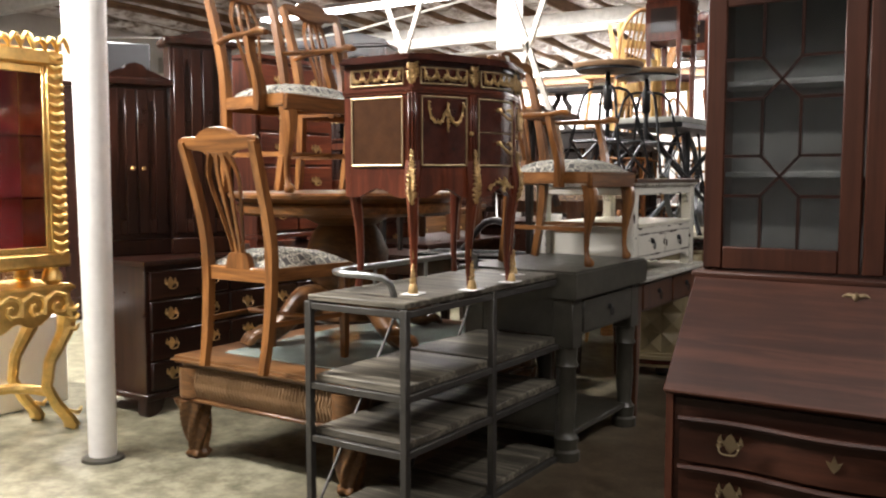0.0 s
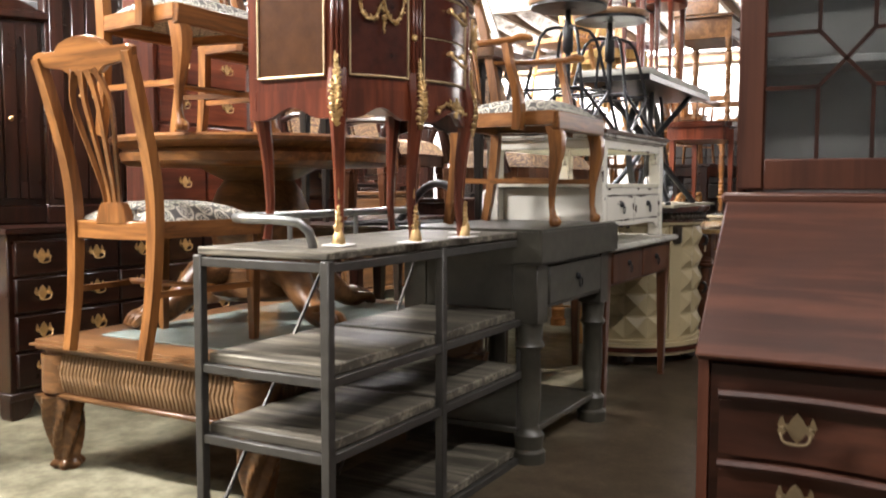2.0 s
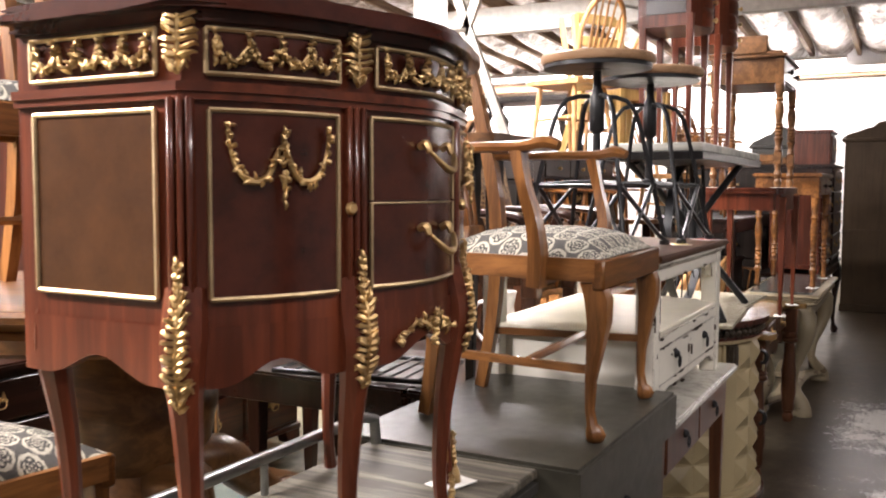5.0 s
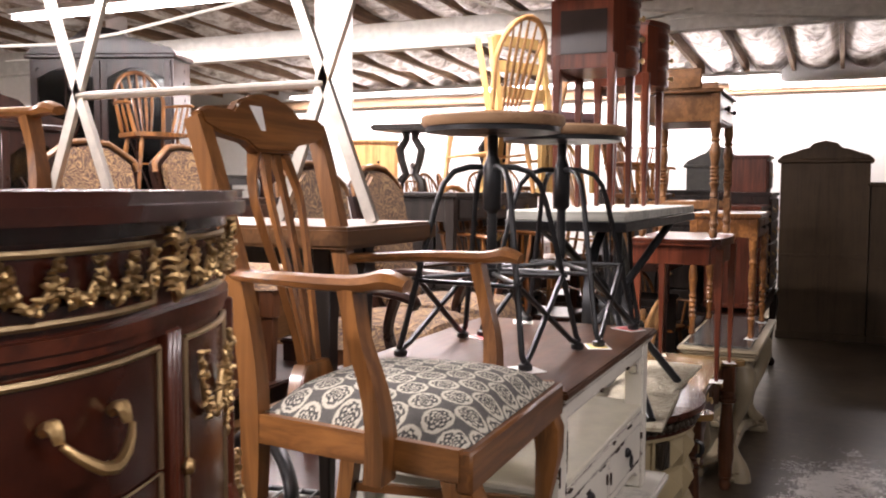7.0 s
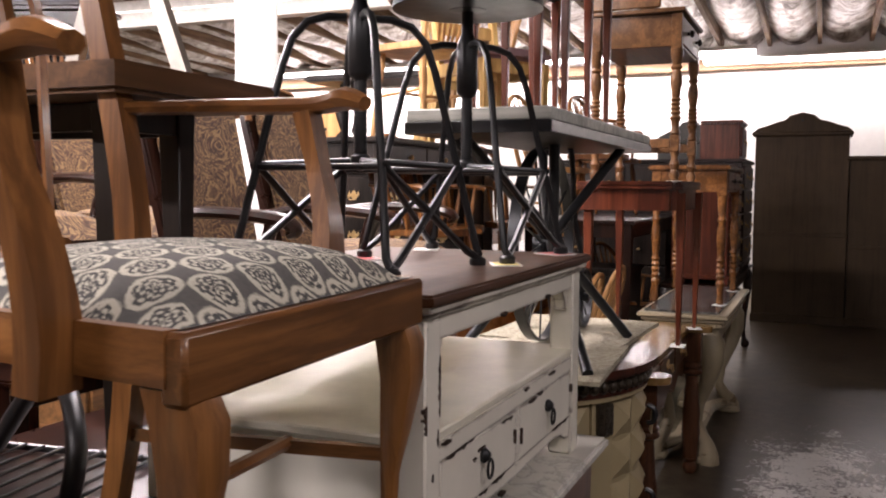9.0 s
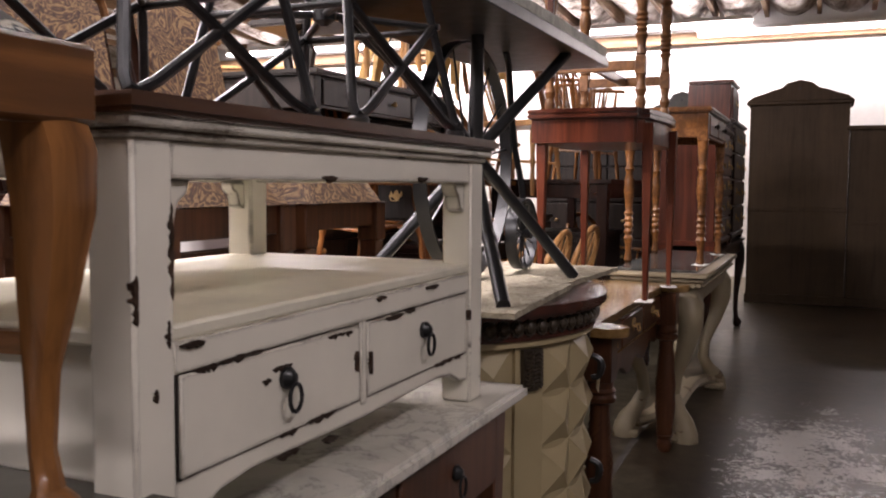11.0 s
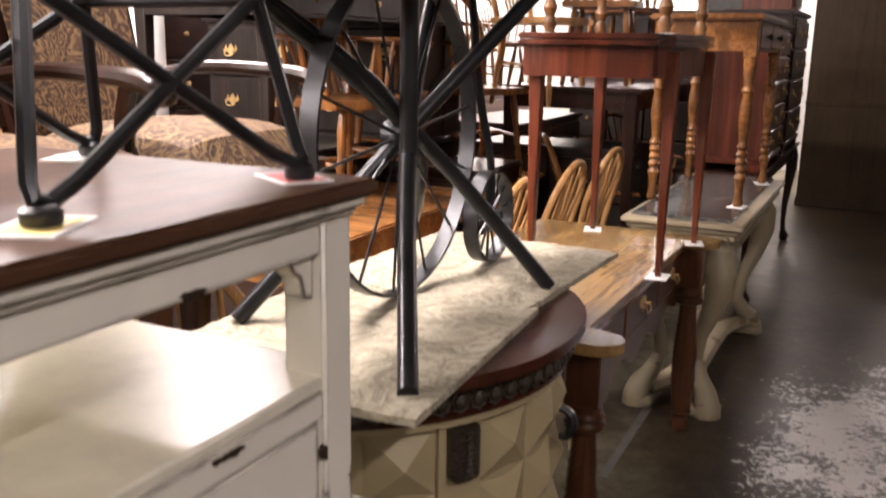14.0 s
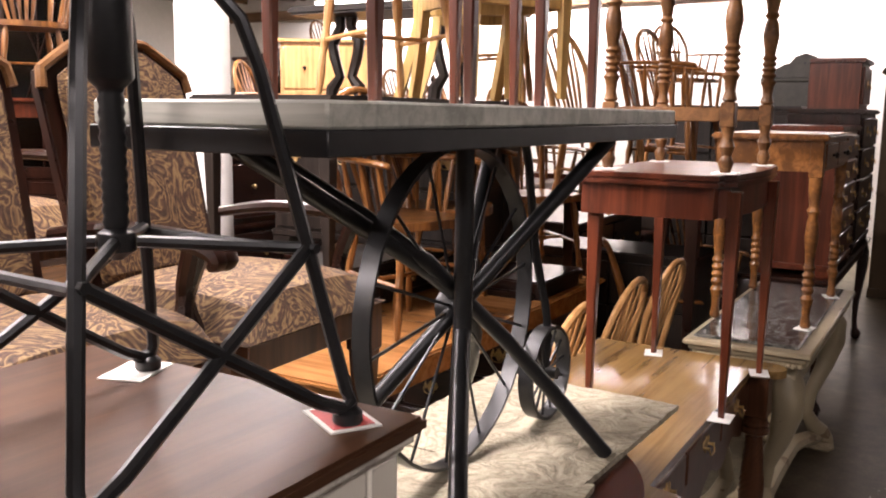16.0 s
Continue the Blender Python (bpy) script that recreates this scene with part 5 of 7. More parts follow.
def crank_stool(x, y, z, rz, hseat):
    e = thing("bar_stool", x, y, z, rz, "adjustable bar stool with round wooden seat on a black steel frame", "stool", "steel stools")
    b = B()
    lathe(b, [(0.02, hseat - 0.032), (0.185, hseat - 0.03), (0.192, hseat - 0.02), (0.192, hseat - 0.006), (0.186, hseat), (0.02, hseat + 0.001)], seg=48)
    part("seat", b, SEATW, e)
    b = B()
    lathe(b, [(0.165, hseat - 0.046), (0.18, hseat - 0.044), (0.18, hseat - 0.03), (0.165, hseat - 0.03)], seg=40)
    part("seat_plate", b, STEEL, e)
    b = B()
    lathe(b, [(0.006, 0.195), (0.012, 0.2), (0.02, 0.205), (0.02, 0.225), (0.0125, 0.23)] + [(0.0125 + 0.002 * (k % 2), 0.23 + 0.0065 * k) for k in range(24)] + [(0.022, 0.386), (0.025, 0.39), (0.025, 0.5), (0.02, 0.515), (0.014, 0.53), (0.014, hseat - 0.05), (0.045, hseat - 0.047), (0.05, hseat - 0.04)], seg=14)
    part("screw_column", b, STEEL, e, "threaded black steel column")
    R, top = 0.182, 0.5

    def leg_at(sx, sy, z):
        """Centre of the sloping leg at a height."""
        f = R - 0.072 * z / 0.4
        return (sx * f, sy * f, z)

    for sx, sy in ((1, -1), (1, 1), (-1, 1), (-1, -1)):
        # one bent tube: hoop under the seat, leg, tight bend at the foot, brace up to the next leg
        b = B()
        foot = (sx * R, sy * R, 0.02)
        far = leg_at(sx, -sy, 0.205)
        d = Vector(far) - Vector(foot)
        d.normalize()
        pts = [(sx * 0.02, sy * 0.02, top), (sx * 0.045, sy * 0.045, top), (sx * 0.075, sy * 0.075, top - 0.012), (sx * 0.096, sy * 0.096, top - 0.045), leg_at(sx, sy, 0.4), leg_at(sx, sy, 0.2), leg_at(sx, sy, 0.06), leg_at(sx, sy, 0.036),
               (sx * R, sy * (R - 0.006), 0.023), (sx * R, sy * (R - 0.02), 0.018), (sx * R + d.x * 0.05, sy * (R - 0.01) + d.y * 0.05, 0.018 + d.z * 0.03), far]
        tube(b, pts, 0.0082, 8)
        part("leg", b, STEEL, e, "black steel tube bent into leg and brace")
        b = B()
        tube(b, [leg_at(sx, sy, 0.205), (sx * 0.015, sy * 0.015, 0.215)], 0.007, 8)
        part("spoke", b, STEEL, e)
        b = B()
        lathe(b, [(0.016, 0), (0.018, 0.003), (0.018, 0.013), (0.013, 0.018), (0.006, 0.019)], sx * R, sy * (R - 0.012), 14)
        part("foot_cap", b, BLACK, e)
        b = B()
        q = Vector(leg_at(sx, sy, 0.205))
        tube(b, [q + Vector((sx * 0.006, 0, 0)), q + Vector((sx * 0.014, 0, 0))], 0.006, 6)
        part("bolt", b, STEEL, e)
    for sy in (-1, 1):
        b = B()
        tube(b, [leg_at(-1, sy, 0.2), leg_at(1, sy, 0.2)], 0.0065, 8)
        part("rung", b, STEEL, e)
    return e



crank_stool(-1.92, 5.065, ZS + 0.003, -4, 0.63)
crank_stool(-1.99, 4.66, ZS + 0.003, -6, 0.635)
card(-1.745, 5.235, ZS, 60, REDCARD, "red-backed playing card under a stool foot")
card(-2.1, 5.235, ZS, 20, PAPER, "white playing card under a stool foot")
card(-1.755, 4.885, ZS, 25, plain("printed_card_face", (0.75, 0.6, 0.2), 0.5, 0, 0.6), "printed playing card under a stool foot")
card(-2.1, 4.88, ZS, 50, REDCARD, "red-backed playing card under a stool foot")
card(-1.83, 4.49, ZS, 50, PAPER, "white playing card under a stool foot")


# half-round cabinet with faceted diamond blocks
def demilune():
    cx, cy, R = -2.087, 5.886, 0.464
    e = thing("demilune_cabinet", cx, cy, FZ, 0, "half-round cream cabinet with diamond block front and carved dark top", "cabinet")

    def half(r, back=0.06, n=40):
        return [(-back, -r)] + arc(0, 0, r, -90, 90, n) + [(-back, r)]

    b = B()
    prism(b, half(R - 0.03), 0.13, 0.8)
    part("body", b, CREAMP, e)
    for nm, r, za, zb, mt in (("plinth", R + 0.012, 0.06, 0.08, CREAMP), ("plinth_band", R + 0.024, 0.08, 0.108, PANEL), ("plinth_moulding", R + 0.012, 0.108, 0.128, CREAMP), ("plinth_fillet", R - 0.012, 0.128, 0.145, CREAMP)):
        b = B()
        prism(b, half(r), za, zb, b=0.006)
        part(nm, b, mt, e)
    for a in (-70, 0, 70):
        b = B()
        lathe(b, [(0.03, 0), (0.05, 0.02), (0.045, 0.05), (0.03, 0.062)], (R - 0.07) * math.cos(radians(a)), (R - 0.07) * math.sin(radians(a)), 14)
        part("bun_foot", b, DARK, e)
    b = B()
    prism(b, half(R - 0.006), 0.797, 0.814, b=0.004)
    part("neck_moulding", b, CREAMP, e)
    for nm, r, za, zb in (("frieze_fillet", R, 0.812, 0.82), ("frieze", R - 0.005, 0.82, 0.866), ("top_moulding", R + 0.018, 0.866, 0.876), ("top", R + 0.03, 0.876, 0.897)):
        b = B()
        prism(b, half(r), za, zb, b=0.0045)
        part(nm, b, PANEL, e, "dark brown moulded half-round top")
    EGGD = plain("dark_bronze_carving", (0.05, 0.038, 0.026), 0.32, 0.3, 0.4)
    me = None
    for k in range(40):
        a = radians(-90 + 180 * (k + 0.5) / 40)
        if me is None:
            b = B()
            rings(b, [[(d2 * 1.0, r2 * math.cos(t), 1.15 * r2 * math.sin(t)) for t in (2 * math.pi * q / 8 for q in range(8))] for r2, d2 in ((0.019, 0), (0.0185, 0.007), (0.013, 0.005), (0.0125, 0.011), (0.005, 0.017))])
            ob = part("carved_egg", b, EGGD, e)
            me = ob.data
        else:
            ob = new("carved_egg", me)
            ob.parent = e
        ob.matrix_basis = pose((R - 0.005) * math.cos(a), (R - 0.005) * math.sin(a), 0.843, 0, 0, math.degrees(a))
    # columns of pyramid blocks between plain pilasters
    def block(a0, a1, za, zb, r0, r1):
        b = B()
        am, zm = (a0 + a1) / 2, (za + zb) / 2
        g = 0.15
        pt = lambda a, z, r: b.verts.new((r * math.cos(radians(a)), r * math.sin(radians(a)), z))
        base = [pt(a0 + g, za + 0.001, r0), pt(a1 - g, za + 0.001, r0), pt(a1 - g, zb - 0.001, r0), pt(a0 + g, zb - 0.001, r0)]
        rim = [pt(a0 + g, za + 0.001, r0 + 0.003), pt(a1 - g, za + 0.001, r0 + 0.003), pt(a1 - g, zb - 0.001, r0 + 0.003), pt(a0 + g, zb - 0.001, r0 + 0.003)]
        tip = pt(am, zm, r1)
        for i in range(4):
            b.faces.new((base[i], base[(i + 1) % 4], rim[(i + 1) % 4], rim[i]))
            b.faces.new((rim[i], rim[(i + 1) % 4], tip))
        b.faces.new(base[::-1])
        return b
    for a0, a1, n in ((-88, -37.5, 3), (-26.5, 26.5, 3), (37.5, 88, 3)):
        da = (a1 - a0) / n
        for i in range(n):
            for j in range(5):
                z0, z1 = 0.15 + 0.645 * j / 5, 0.15 + 0.645 * (j + 1) / 5
                part("diamond_block", block(a0 + da * i, a0 + da * (i + 1), z0, z1, R - 0.032, R - 0.002), CREAMP, e, "", 8)
    for a in (-32, 32):
        b = B()
        p = arc(0, 0, R - 0.018, a - 5.5, a + 5.5, 4) + arc(0, 0, R - 0.04, a + 5.5, a - 5.5, 4)
        prism(b, p, 0.145, 0.795, b=0.003)
        part("pilaster", b, CREAMP, e)
        b = B()
        m = Matrix.Rotation(radians(a), 4, "Z") @ Matrix.Translation((R - 0.016, 0, 0)) @ Matrix.Rotation(radians(90), 4, "Z")
        board(b, [(-0.028, 0.7), (-0.014, 0.69), (0.014, 0.69), (0.028, 0.7), (0.03, 0.79), (-0.03, 0.79)], -0.014, 0.004, 0.003, m)
        for i in range(9):
            zz = 0.7 + 0.0095 * i
            for sd in (-1, 1):
                tube(b, [m @ Vector((0, -0.014, zz)), m @ Vector((sd * 0.01, -0.019, zz + 0.006)), m @ Vector((sd * 0.019, -0.017, zz - 0.001)), m @ Vector((sd * 0.029, -0.012, zz + 0.005))], [0.003, 0.0045, 0.0038, 0.0025], 5)
        part("acanthus_mount", b, EGGD, e, "carved dark acanthus corbel")
    for zz in (0.42, 0.7):
        b = B()
        m = Matrix.Rotation(radians(7), 4, "Z") @ Matrix.Translation((R - 0.004, 0, zz))
        tube(b, [m @ Vector((0, 0, 0.03)), m @ Vector((0.02, 0, 0.02)), m @ Vector((0.025, 0.0, 0)), m @ Vector((0.018, 0, -0.025)), m @ Vector((0, 0, -0.03))], [0.008, 0.009, 0.012, 0.009, 0.008], 6)
        part("door_pull", b, STEEL, e, "dark iron pull")
    b = B()
    box(b, -0.001, 0.001, -0.022, 0.022, -0.035, 0.035, 0)
    solo("price_tag", b, plain("manila_card", (0.62, 0.54, 0.38), 0.7, 0, 0.08), "manila price tag hanging from a cabinet pull", "tag", m=pose(cx + R * math.cos(radians(14)) + 0.012, cy + R * math.sin(radians(14)), 0.64, 0, 4, 20))


demilune()
ZR = 0.877
# two carpet samples on the cabinet
for i, (ya, yb, xa, xb, rz) in enumerate(((-0.29, 0.31, -0.22, 0.3, 4), (-0.3, 0.3, -0.24, 0.27, -2))):
    b = B()
    n = 26
    g = [[b.verts.new((xa + (xb - xa) * k / n, ya + (yb - ya) * j / n, 0.011 + 0.006 * abs(noise.noise((k * 0.55, j * 0.55, i * 9))) + 0.002 * random.random())) for j in range(n + 1)] for k in range(n + 1)]
    for k in range(n):
        for j in range(n):
            b.faces.new((g[k][j], g[k + 1][j], g[k + 1][j + 1], g[k][j + 1]))
    rim = [v[0] for v in g] + g[-1][1:] + [v[-1] for v in g[-2::-1]] + g[0][-2:0:-1]
    lo = [b.verts.new((v.co.x, v.co.y, 0)) for v in rim]
    for k in range(len(rim)):
        b.faces.new((rim[k], rim[k - 1], lo[k - 1], lo[k]))
    solo("carpet_sample", b, RUGM, "beige carved-pile carpet sample lying on a cabinet top", "carpet", group="carpet samples", m=pose(-1.98, 5.66 + 0.61 * i, ZR, 0, 0, rz))


# grey-topped console with crossed legs and wheels
def wheel_console():
    x, y, z = -1.96, 5.92, ZR + 0.018
    e = thing("wheel_console", x, y, z, 0, "grey wood console on crossed black steel legs with spoked wheels", "console table")
    H = 0.72
    b = B()
    box(b, -0.2, 0.2, -0.69, 0.69, H - 0.034, H, 0.004)
    part("tabletop", b, GREYW, e)
    b = B()
    box(b, -0.204, 0.204, -0.694, 0.694, H - 0.066, H - 0.034, 0.002)
    part("edge_frame", b, STEEL, e)
    hub = (0, 0, 0.345)
    for fx, fy, tx, ty in ((0.25, -0.46, -0.15, 0.4), (0.225, 0.22, -0.1, -0.52), (-0.2, -0.3, 0.16, 0.34), (-0.2, 0.34, -0.17, -0.42)):
        b = B()
        tube(b, [(fx, fy, 0), hub, (tx, ty, H - 0.066)], 0.0165, 10)
        part("leg", b, STEEL, e)
    b = B()
    tube(b, [(0.03, -0.06, H - 0.066), (0.03, -0.06, 0.3)], 0.018, 10)
    part("post", b, STEEL, e)

    def wheel(wy, wz, r, width, spokes, wx):
        b = B()
        n = 40
        prof = ((r, -width / 2), (r, width / 2), (r - 0.007, width / 2), (r - 0.007, -width / 2))
        vl = [[b.verts.new((wx + o, wy + q * math.cos(2 * math.pi * k / n), wz + q * math.sin(2 * math.pi * k / n))) for q, o in prof] for k in range(n)]
        for k in range(n):
            for i in range(4):
                b.faces.new((vl[k][i], vl[k][(i + 1) % 4], vl[(k + 1) % n][(i + 1) % 4], vl[(k + 1) % n][i]))
        w = part("wheel", b, STEEL, e, "spoked black steel wheel")
        b = B()
        tube(b, [(wx - 0.03, wy, wz), (wx + 0.03, wy, wz)], r * 0.08 + 0.006, 12)
        part("hub", b, STEEL, w)
        for k in range(spokes):
            a = 2 * math.pi * (k + 0.3) / spokes
            b = B()
            tube(b, [(wx, wy, wz), (wx, wy + (r - 0.003) * math.cos(a), wz + (r - 0.003) * math.sin(a))], 0.0035, 6)
            part("spoke", b, STEEL, w)
    wheel(0.0, 0.327, 0.322, 0.036, 14, -0.02)
    wheel(0.36, 0.112, 0.11, 0.036, 14, 0.02)
    b = B()
    tube(b, [(0.02, 0.36, 0.11), (0.02, 0.36, 0.24), (0.0, 0.33, 0.4), (0, 0.28, 0.6), (0, 0.25, H - 0.066)], 0.01, 8)
    part("fork", b, STEEL, e)


wheel_console()
ZT = ZR + 0.018 + 0.72


def bow_nightstand(x, y, z, rz):
    e = thing("nightstand", x, y, z, rz, "inlaid mahogany bow-front nightstand on slender tapered legs", "nightstand", "inlaid nightstands")
    w, d, h = 0.31, 0.27, 0.74
    plan = [(-w / 2, d), (-w / 2, 0.05)] + [(-w / 2 + w * i / 10, 0.05 - 0.05 * math.sin(math.pi * i / 10)) for i in range(1, 10)] + [(w / 2, 0.05), (w / 2, d)]
    b = B()
    prism(b, plan, h - 0.25, h - 0.012)
    part("body", b, MAHOG, e)
    b = B()
    prism(b, [(u * 1.05, v - 0.008) for u, v in plan], h - 0.012, h + 0.006, b=0.004)
    part("top", b, MAHOGX, e)
    for s in (-1, 1):
        b = B()
        box(b, s * w / 2 - 0.003, s * w / 2 + 0.003, 0.07, d - 0.035, h - 0.2, h - 0.05, 0.001)
        part("inlay_panel", b, BOXWOOD, e, "dark inlaid panel")
        for yy in (0.055, d - 0.02):
            b = B()
            frustum(b, s * (w / 2 - 0.014), yy, 0, h - 0.2, 0.017, 0.032)
            part("leg", b, MAHOG, e)
    for zz in (h - 0.215, h - 0.14, h - 0.068):
        b = B()
        prism(b, [(u * 0.86, v - 0.006) for u, v in plan[1:-1]] + [(w * 0.4, 0.06), (-w * 0.4, 0.06)], zz - 0.03, zz + 0.03)
        dr = part("drawer", b, MAHOGX, e)
        knob(dr, 0, -0.006, zz, 0.011, BRASS)
    b = B()
    board(b, [(-w / 2, h - 0.25), (-w / 2 + 0.06, h - 0.262), (0, h - 0.275), (w / 2 - 0.06, h - 0.262), (w / 2, h - 0.25)], d - 0.02, d - 0.005)
    part("skirt", b, MAHOG, e)
    return e


bow_nightstand(-1.82, 5.63, ZT, 90)
bow_nightstand(-1.82, 6.2, ZT, 90)
pads(ZT, 0, (-1.87, 5.49), (-1.87, 5.77), (-1.87, 6.06), (-1.87, 6.34))


# golden oak desk on twisted legs
def oak_desk():
    e = thing("library_desk", -1.675, 7.0, FZ, 90, "golden oak desk with twisted legs and stepped top", "desk")
    w, d, h = 1.42, 0.66, 0.745
    b = B()
    plan = [(-w / 2, d), (-w / 2, 0.0)] + arc(-w / 2 + 0.06, -0.0, 0.06, 180, 360, 10) + [(-w / 2 + 0.13, 0.05), (w / 2 - 0.13, 0.05)] + arc(w / 2 - 0.06, 0, 0.06, 180, 360, 10) + [(w / 2, d)]
    prism(b, plan, h - 0.028, h, b=0.008)
    part("tabletop", b, DESKOAK, e)
    b = B()
    box(b, -w / 2 + 0.05, w / 2 - 0.05, 0.07, d - 0.03, h - 0.17, h - 0.029, 0.003)
    part("case", b, DESKOAK, e)
    for k in (-1, 0, 1):
        b = B()
        box(b, k * 0.4 - 0.19, k * 0.4 + 0.19, 0.055, 0.08, h - 0.15, h - 0.045, 0.005)
        dr = part("drawer", b, REDWAL, e)
        bail_pull(dr, k * 0.4, 0.055, h - 0.095, 0.07)
    b = B()
    sk = [(-w / 2 + 0.12, h - 0.165)] + [(-w / 2 + 0.12 + (w - 0.24) * i / 24, h - 0.2 - 0.05 * math.cos(4 * math.pi * i / 24) ** 2 - 0.03 * math.sin(math.pi * i / 24)) for i in range(25)] + [(w / 2 - 0.12, h - 0.165)]
    board(b, sk, 0.07, 0.09, 0.003)
    part("skirt", b, REDWAL, e, "carved scalloped skirt")
    for sx in (-1, 1):
        for yy in (0.032, d - 0.07):
            b = B()
            px = sx * (w / 2 - 0.08)
            lathe(b, [(0.026, 0), (0.036, 0.03), (0.028, 0.055), (0.04, 0.075)], px, yy, 16)
            twisted(b, px, yy, 0.075, 0.5, 0.043, 2.2, 9)
            lathe(b, [(0.036, 0.5), (0.05, 0.508), (0.052, 0.52), (0.044, 0.53), (0.05, 0.54), (0.042, 0.55), (0.042, 0.57)], px, yy, 16)
            box(b, px - 0.044, px + 0.044, yy - 0.044, yy + 0.044, 0.57, h - 0.029, 0.004)
            part("leg", b, REDWAL, e, "rope-twist turned leg")


oak_desk()
ZD = 0.727


def card_table():
    e = thing("card_table", -1.66, 7.27, ZD, 90, "mahogany shaped-top card table standing on an oak desk", "table")
    w, d, h = 0.8, 0.46, 0.715
    plan = [(-w / 2, d), (-w / 2, 0.08), (-w / 2 + 0.02, 0.05), (-w / 2 + 0.08, 0.05), (-w / 2 + 0.1, 0.02)] + [(-w / 2 + 0.14 + (w - 0.28) * i / 8, 0.02 - 0.02 * math.sin(math.pi * i / 8)) for i in range(9)] + [(w / 2 - 0.1, 0.02), (w / 2 - 0.08, 0.05), (w / 2 - 0.02, 0.05), (w / 2, 0.08), (w / 2, d)]
    b = B()
    prism(b, plan, h - 0.018, h, b=0.004)
    part("tabletop", b, MAHOGX, e)
    b = B()
    prism(b, plan, h - 0.036, h - 0.019, b=0.004)
    part("folded_leaf", b, MAHOGX, e)
    b = B()
    prism(b, [(u * 0.95, v * 0.93 + 0.02) for u, v in plan], h - 0.125, h - 0.036)
    part("apron", b, MAHOG, e)
    for x, y in ((-0.27, 0.03), (0.27, 0.03), (-0.33, d - 0.04), (0.33, d - 0.04)):
        b = B()
        frustum(b, x, y, 0, h - 0.05, 0.018, 0.042)
        part("leg", b, MAHOG, e)


card_table()
pads(ZD, 10, (-1.69, 7.0), (-1.69, 7.54), (-2.08, 6.94), (-2.08, 7.6))
ZC = ZD + 0.715


def washstand():
    e = thing("washstand", -1.69, 7.28, ZC, 90, "turned-leg maple washstand with a drawer and low gallery", "side table")
    w, d, h = 0.6, 0.42, 0.74
    b = B()
    box(b, -w / 2, w / 2, 0, d, h - 0.02, h, 0.004)
    part("top", b, WALNUT, e)
    b = B()
    box(b, -w / 2 + 0.03, w / 2 - 0.03, 0.02, d - 0.02, h - 0.16, h - 0.02, 0.003)
    part("case", b, WALNUT, e)
    b = B()
    box(b, -w / 2 + 0.05, w / 2 - 0.05, 0.012, 0.03, h - 0.15, h - 0.035, 0.003)
    dr = part("drawer", b, WALNUT, e)
    for s in (-1, 1):
        knob(dr, s * 0.13, 0.012, h - 0.09, 0.016, EBON)
        b = B()
        box(b, s * w / 2 - 0.012, s * w / 2 + 0.0, 0.1, d, h, h + 0.1, 0.006)
        part("gallery_side", b, WALNUT, e)
        for yy in (0.035, d - 0.035):
            b = B()
            px = s * (w / 2 - 0.035)
            box(b, px - 0.022, px + 0.022, yy - 0.022, yy + 0.022, h - 0.17, h - 0.02, 0.002)
            turned(b, px, yy, 0.2, h - 0.17, 0.026, 4)
            box(b, px - 0.02, px + 0.02, yy - 0.02, yy + 0.02, 0.13, 0.2, 0.003)
            lathe(b, [(0.014, 0), (0.022, 0.03), (0.014, 0.05), (0.023, 0.075), (0.014, 0.1), (0.02, 0.13)], px, yy, 12)
            part("leg", b, WALNUT, e)
    b = B()
    box(b, -w / 2, w / 2, d - 0.012, d, h, h + 0.1, 0.004)
    part("gallery_back", b, WALNUT, e)
    for s in (-1, 1):
        b = B()
        box(b, s * (w / 2 - 0.035) - 0.01, s * (w / 2 - 0.035) + 0.01, 0.055, d - 0.055, 0.145, 0.185, 0.003)
        part("stretcher", b, WALNUT, e)
    b = B()
    box(b, -w / 2 + 0.045, w / 2 - 0.045, d / 2 - 0.01, d / 2 + 0.01, 0.145, 0.185, 0.003)
    part("stretcher", b, WALNUT, e)


washstand()
pads(ZC, 5, (-1.725, 7.02), (-1.725, 7.54), (-2.075, 7.02), (-2.075, 7.54))


